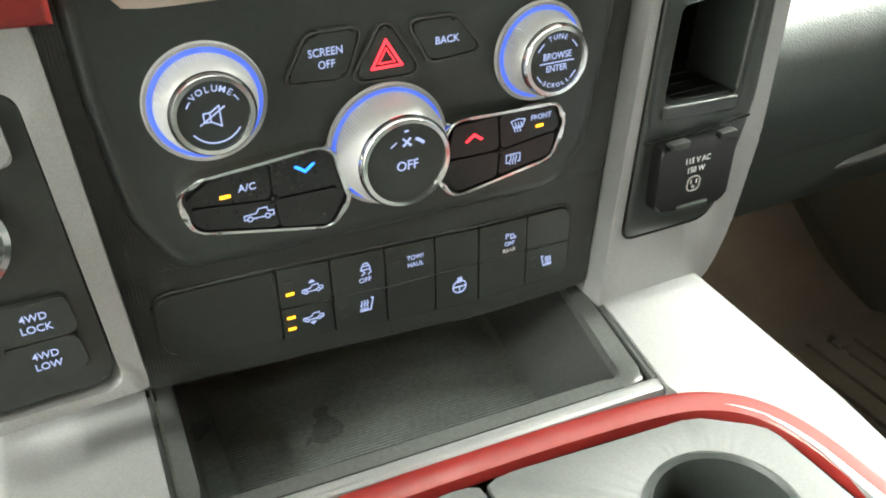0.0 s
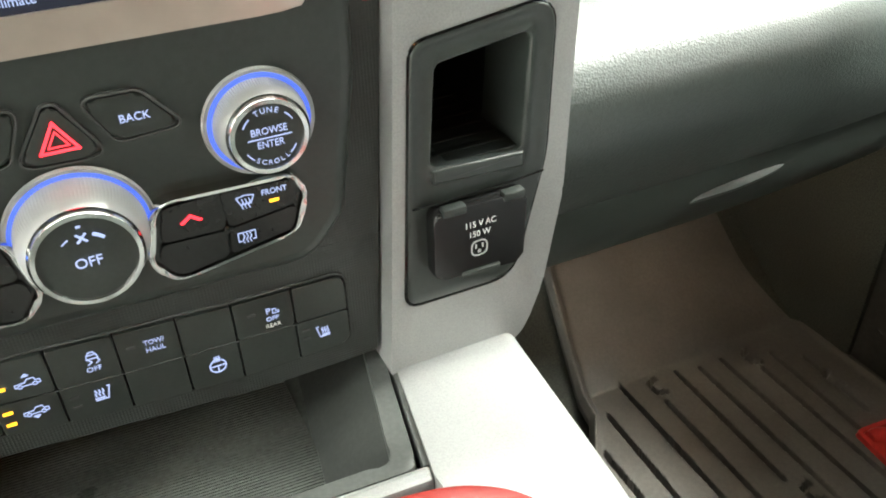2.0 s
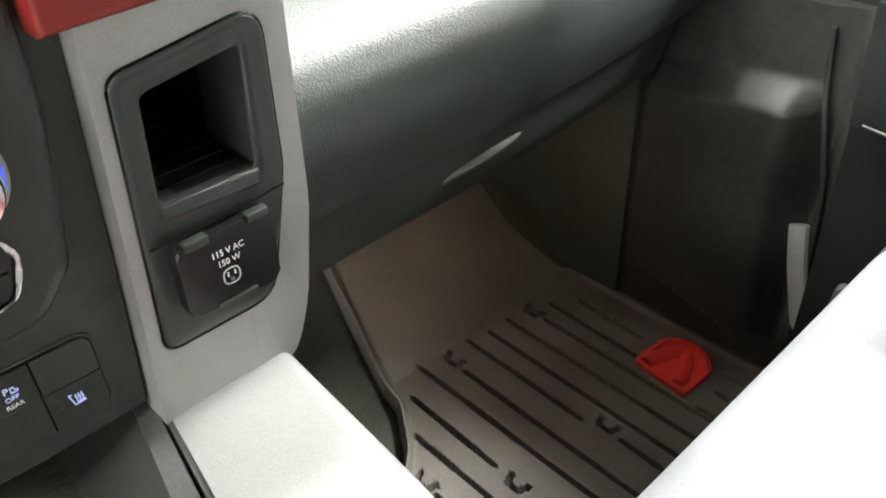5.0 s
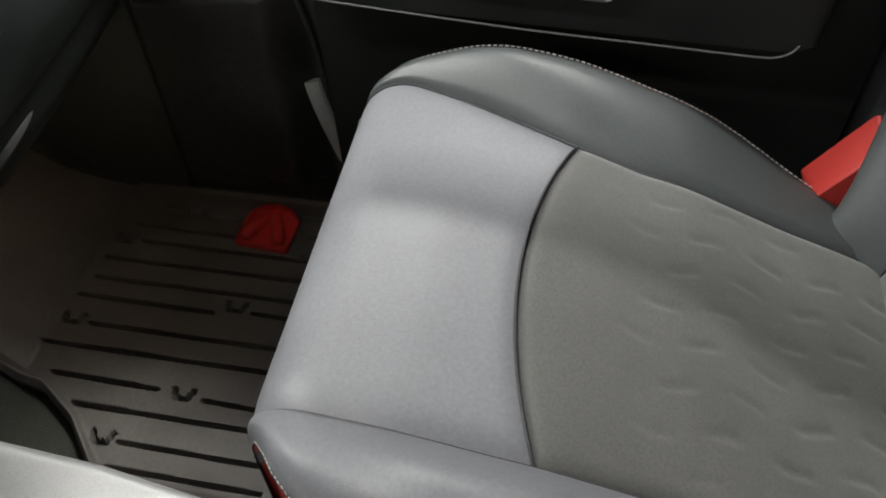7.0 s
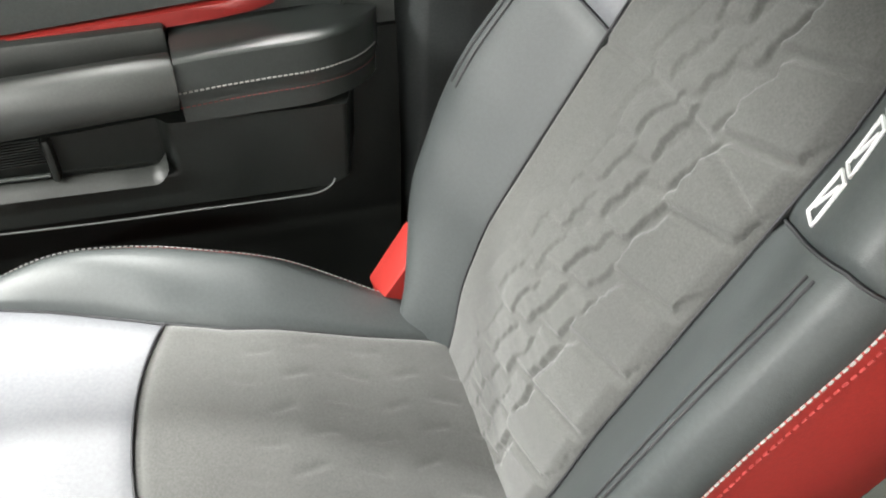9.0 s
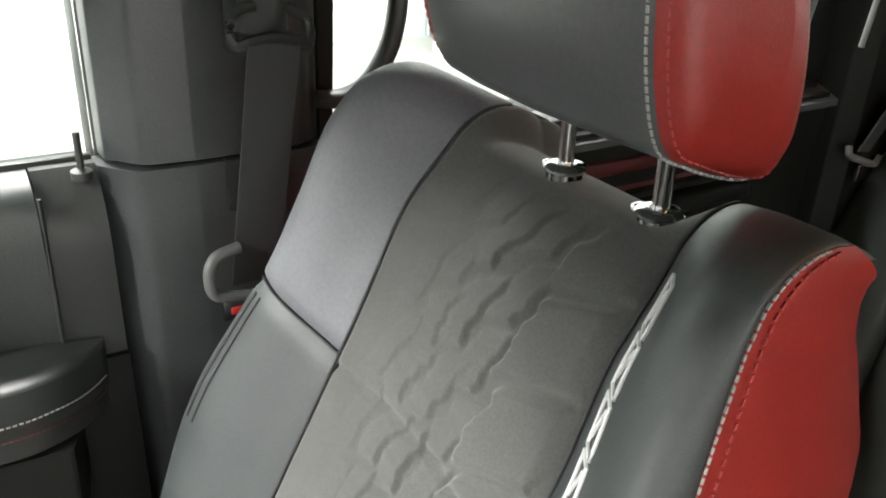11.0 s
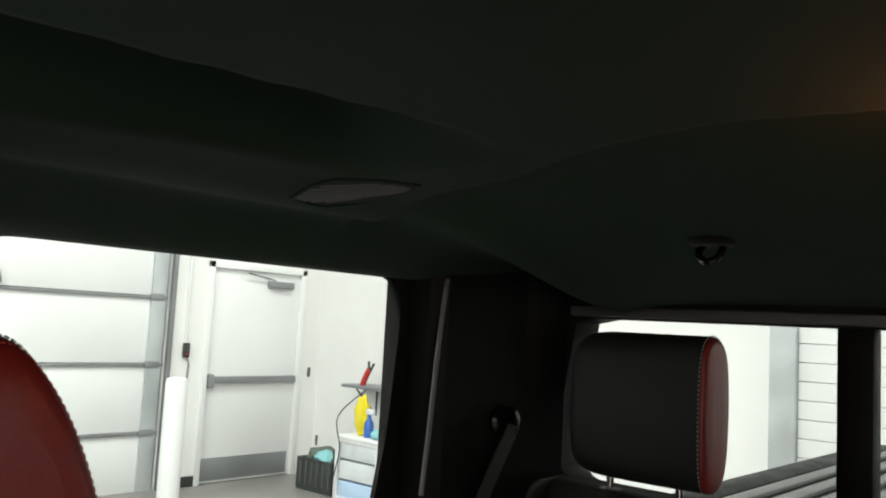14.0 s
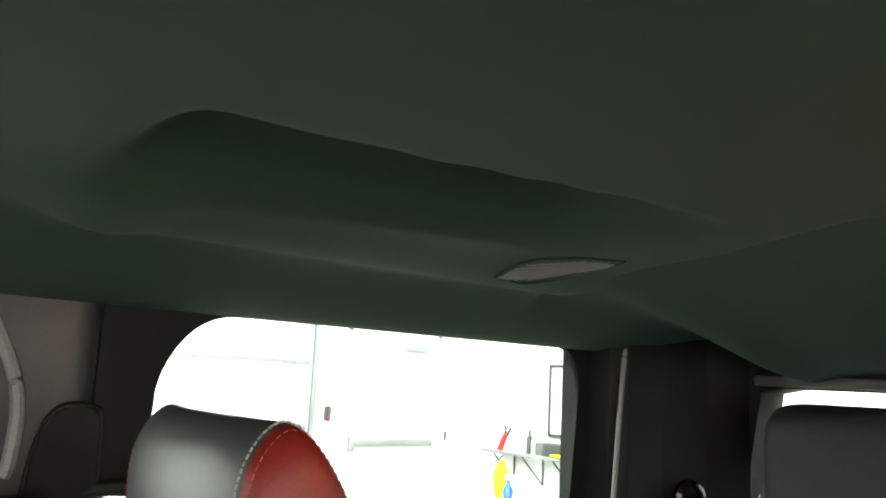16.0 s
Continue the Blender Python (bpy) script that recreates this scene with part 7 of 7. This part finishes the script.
part("board", box(4.50, 6.16, WALL_Y, WALL_Y + 0.32, 0.425, 0.455, 0.003), STEEL, shelf)
for x in (4.75, 5.15, 5.55, 5.95):
    part("bracket", tube([(x, WALL_Y + 0.01, 0.42), (x, WALL_Y + 0.01, 0.15)], 0.010, 6), BLACK, shelf)
    part("bracket", tube([(x, WALL_Y + 0.01, 0.15), (x, WALL_Y + 0.30, 0.42)], 0.008, 6), BLACK, shelf)
sp = thing("spray_gun", (5.92, -6.5, 0.455), "red spray gun standing on the shelf", "spray gun")
part("body", tube([(5.95, -6.5, 0.456), (5.90, -6.5, 0.56), (5.86, -6.5, 0.62)], 0.03, 10), RED_CLOTH, sp)
part("trigger", tube([(5.85, -6.5, 0.60), (5.80, -6.5, 0.68)], 0.012, 8), BLACK, sp)
part("nozzle", tube([(5.86, -6.5, 0.60), (5.88, -6.5, 0.70)], 0.012, 8), BLACK, sp)
board = thing("notice_board", (5.15, WALL_Y, 0.62), "framed white notice board leaning above the shelf", "notice board")
part("sheet", box(4.79, 5.46, WALL_Y + 0.02, WALL_Y + 0.03, 0.64, 1.30, 0.002), PAPER, board)
part("frame", ring([(4.77, 0.62), (5.48, 0.62), (5.48, 1.32), (4.77, 1.32)], [(4.80, 0.65), (5.45, 0.65), (5.45, 1.29), (4.80, 1.29)], "y", WALL_Y + 0.04, WALL_Y + 0.002, 72), BLACK, board)
part("notice", box(5.02, 5.24, WALL_Y + 0.031, WALL_Y + 0.034, 0.82, 1.12, 0.001), mat("yellowed_paper", (0.6, 0.58, 0.45), 0.8), board)
solid("toolbox", box(4.95, 5.45, -6.62, -6.48, 0.456, 0.57, 0.01), BLACK, "black tool case on the shelf", "tool case", base=(5.2, -6.55, 0.456))
solid("bottle", lathe([(0.03, 0.456), (0.03, 0.60), (0.012, 0.63), (0.012, 0.68), (0.0001, 0.68)], (5.56, -6.52, 0), "z", 16), BLACK, "dark bottle standing on the shelf", "bottle", base=(5.56, -6.52, 0.456))
solid("bottle", lathe([(0.025, 0.456), (0.025, 0.58), (0.010, 0.60), (0.0001, 0.60)], (5.48, -6.50, 0), "z", 16), CLEAR, "small clear bottle on the shelf", "bottle", base=(5.48, -6.5, 0.456))
bm = bmesh.new()
bmesh.ops.create_icosphere(bm, subdivisions=4, radius=1)
for v in bm.verts:
    k = 1 + 0.25 * noise.noise(v.co * 2.2)
    v.co = Vector((4.68 + v.co.x * 0.11 * k, -6.50 + v.co.y * 0.09 * k, 0.462 + max(0, (v.co.z + 0.55)) * 0.19 * k))
solid("orange_rag", bm, ORANGE, "crumpled orange cloth on the shelf", "cloth", base=(4.68, -6.5, 0.456))
bm = bmesh.new()
bmesh.ops.create_icosphere(bm, subdivisions=3, radius=1)
for v in bm.verts:
    v.co = Vector((5.05 + v.co.x * 0.16, -6.44 + v.co.y * 0.04, 0.472 + v.co.z * 0.016 * (1 + 0.3 * noise.noise(v.co * 3))))
solid("yellow_rag", bm, YEL, "folded yellow cloth on the shelf", "cloth", base=(5.05, -6.44, 0.456))
cart = thing("drawer_cart", (5.42, -6.2, GROUND), "white plastic cart with three clear drawers", "cart")
part("frame", ring([(5.12, GROUND), (5.70, GROUND), (5.70, 0.02), (5.12, 0.02)], rrect(5.16, 5.66, GROUND + 0.05, -0.03, 0.01), "y", -5.97, -6.01, 72, 0.004), WHITE_METAL, cart)
for x in (5.12, 5.67):
    part("side", box(x, x + 0.03, -6.42, -5.98, GROUND, 0.0, 0.004), WHITE_METAL, cart)
part("top", box(5.10, 5.72, -6.44, -5.96, 0.0, 0.03, 0.006), WHITE_METAL, cart)
for i in range(3):
    z = GROUND + 0.03 + 0.185 * i
    part("drawer", box(5.17, 5.65, -6.40, -5.985, z, z + 0.165, 0.008), CLEAR if i else mat("blue_filled_drawer", (0.45, 0.60, 0.78), 0.35), cart)
bx = thing("spray_bottle", (5.48, -6.15, 0.03), "spray bottle under a yellow cloth on the cart", "bottle")
part("bottle", lathe([(0.045, 0.03), (0.045, 0.16), (0.018, 0.20), (0.018, 0.26), (0.0001, 0.26)], (5.40, -6.10, 0), "z", 18), BLUE, bx)
part("sprayer", box(5.34, 5.43, -6.12, -6.08, 0.24, 0.29, 0.006), CLEAR, bx)
bm = bmesh.new()
bmesh.ops.create_icosphere(bm, subdivisions=4, radius=1)
for v in bm.verts:
    k = 1 + 0.35 * noise.noise(v.co * 2.5)
    v.co = Vector((5.52 + v.co.x * 0.08 * k, -6.12 + v.co.y * 0.06, 0.21 + v.co.z * 0.18 * k))
part("cloth", bm, YEL, bx, "bright yellow cloth")
bm = bmesh.new()
bmesh.ops.create_icosphere(bm, subdivisions=3, radius=1)
for v in bm.verts:
    v.co = Vector((5.22 + v.co.x * 0.12, -6.10 + v.co.y * 0.10, 0.07 + v.co.z * 0.05 * (1 + 0.5 * noise.noise(v.co * 2))))
solid("teal_rag", bm, TEAL, "crumpled pale teal cloth on the cart", "cloth", base=(5.22, -6.1, 0.03))
crate = thing("crate", (6.1, -6.2, GROUND), "black slotted crate heaped with dark bags", "crate")
part("body", ring([(5.84, -6.50), (6.36, -6.50), (6.36, -6.05), (5.84, -6.05)], rrect(5.86, 6.34, -6.48, -6.07, 0.02), "z", -0.27, GROUND + 0.01, 72, 0.004), BLACK, crate)
part("bottom", box(5.85, 6.35, -6.49, -6.06, GROUND, GROUND + 0.02, 0), BLACK, crate)
for i in range(6):
    part("slot_rib", box(5.86 + 0.085 * i, 5.875 + 0.085 * i, -6.052, -6.045, GROUND + 0.06, -0.30, 0.002), GREY_PLASTIC, crate)
for cx, cy, r, m in ((6.0, -6.3, 0.14, BLACK), (6.2, -6.25, 0.15, mat("green_bag", (0.10, 0.13, 0.11), 0.6)), (6.08, -6.2, 0.12, TEAL)):
    bm = bmesh.new()
    bmesh.ops.create_icosphere(bm, subdivisions=3, radius=1)
    for v in bm.verts:
        k = 1 + 0.4 * noise.noise(v.co * 2 + Vector((cx * 9, 0, 0)))
        v.co = Vector((cx + v.co.x * r * k, cy + v.co.y * r * k, -0.27 + v.co.z * r * 0.6 * k))
    part("bag", bm, m, crate)
bb = thing("speaker_box", (5.05, -6.4, GROUND), "black box and grey bin beside the cart", "box")
part("box", box(4.86, 5.08, -6.62, -6.30, GROUND, -0.22, 0.01), BLACK, bb)
part("bin", box(4.50, 4.84, -6.60, -6.30, GROUND, -0.42, 0.02), GREY_PLASTIC, bb)
solid("cord", tube(spline([(5.80, -6.45, 0.44), (5.72, -6.0, 0.20), (5.62, -5.95, -0.1), (5.66, -5.92, -0.4), (5.70, -5.95, -0.55)], 8), 0.006, 6), BLACK, "thin black cord hanging off the shelf", "cord", base=(5.7, -6, -0.55))

# ---- shop lamps ----
for lx, ly, watts in LAMPS:
    fx = thing("ceiling_light", (lx, ly, CEIL - 0.12), "long white shop ceiling light", "lamp", group="shop ceiling lights")
    part("housing", box(lx - 0.17, lx + 0.17, ly - 1.25, ly + 1.25, CEIL - 0.10, CEIL - 0.002, 0.01), WHITE_METAL, fx)
    area("ceiling_lamp", (lx, ly, CEIL - 0.13), (0.3, 2.4), watts)
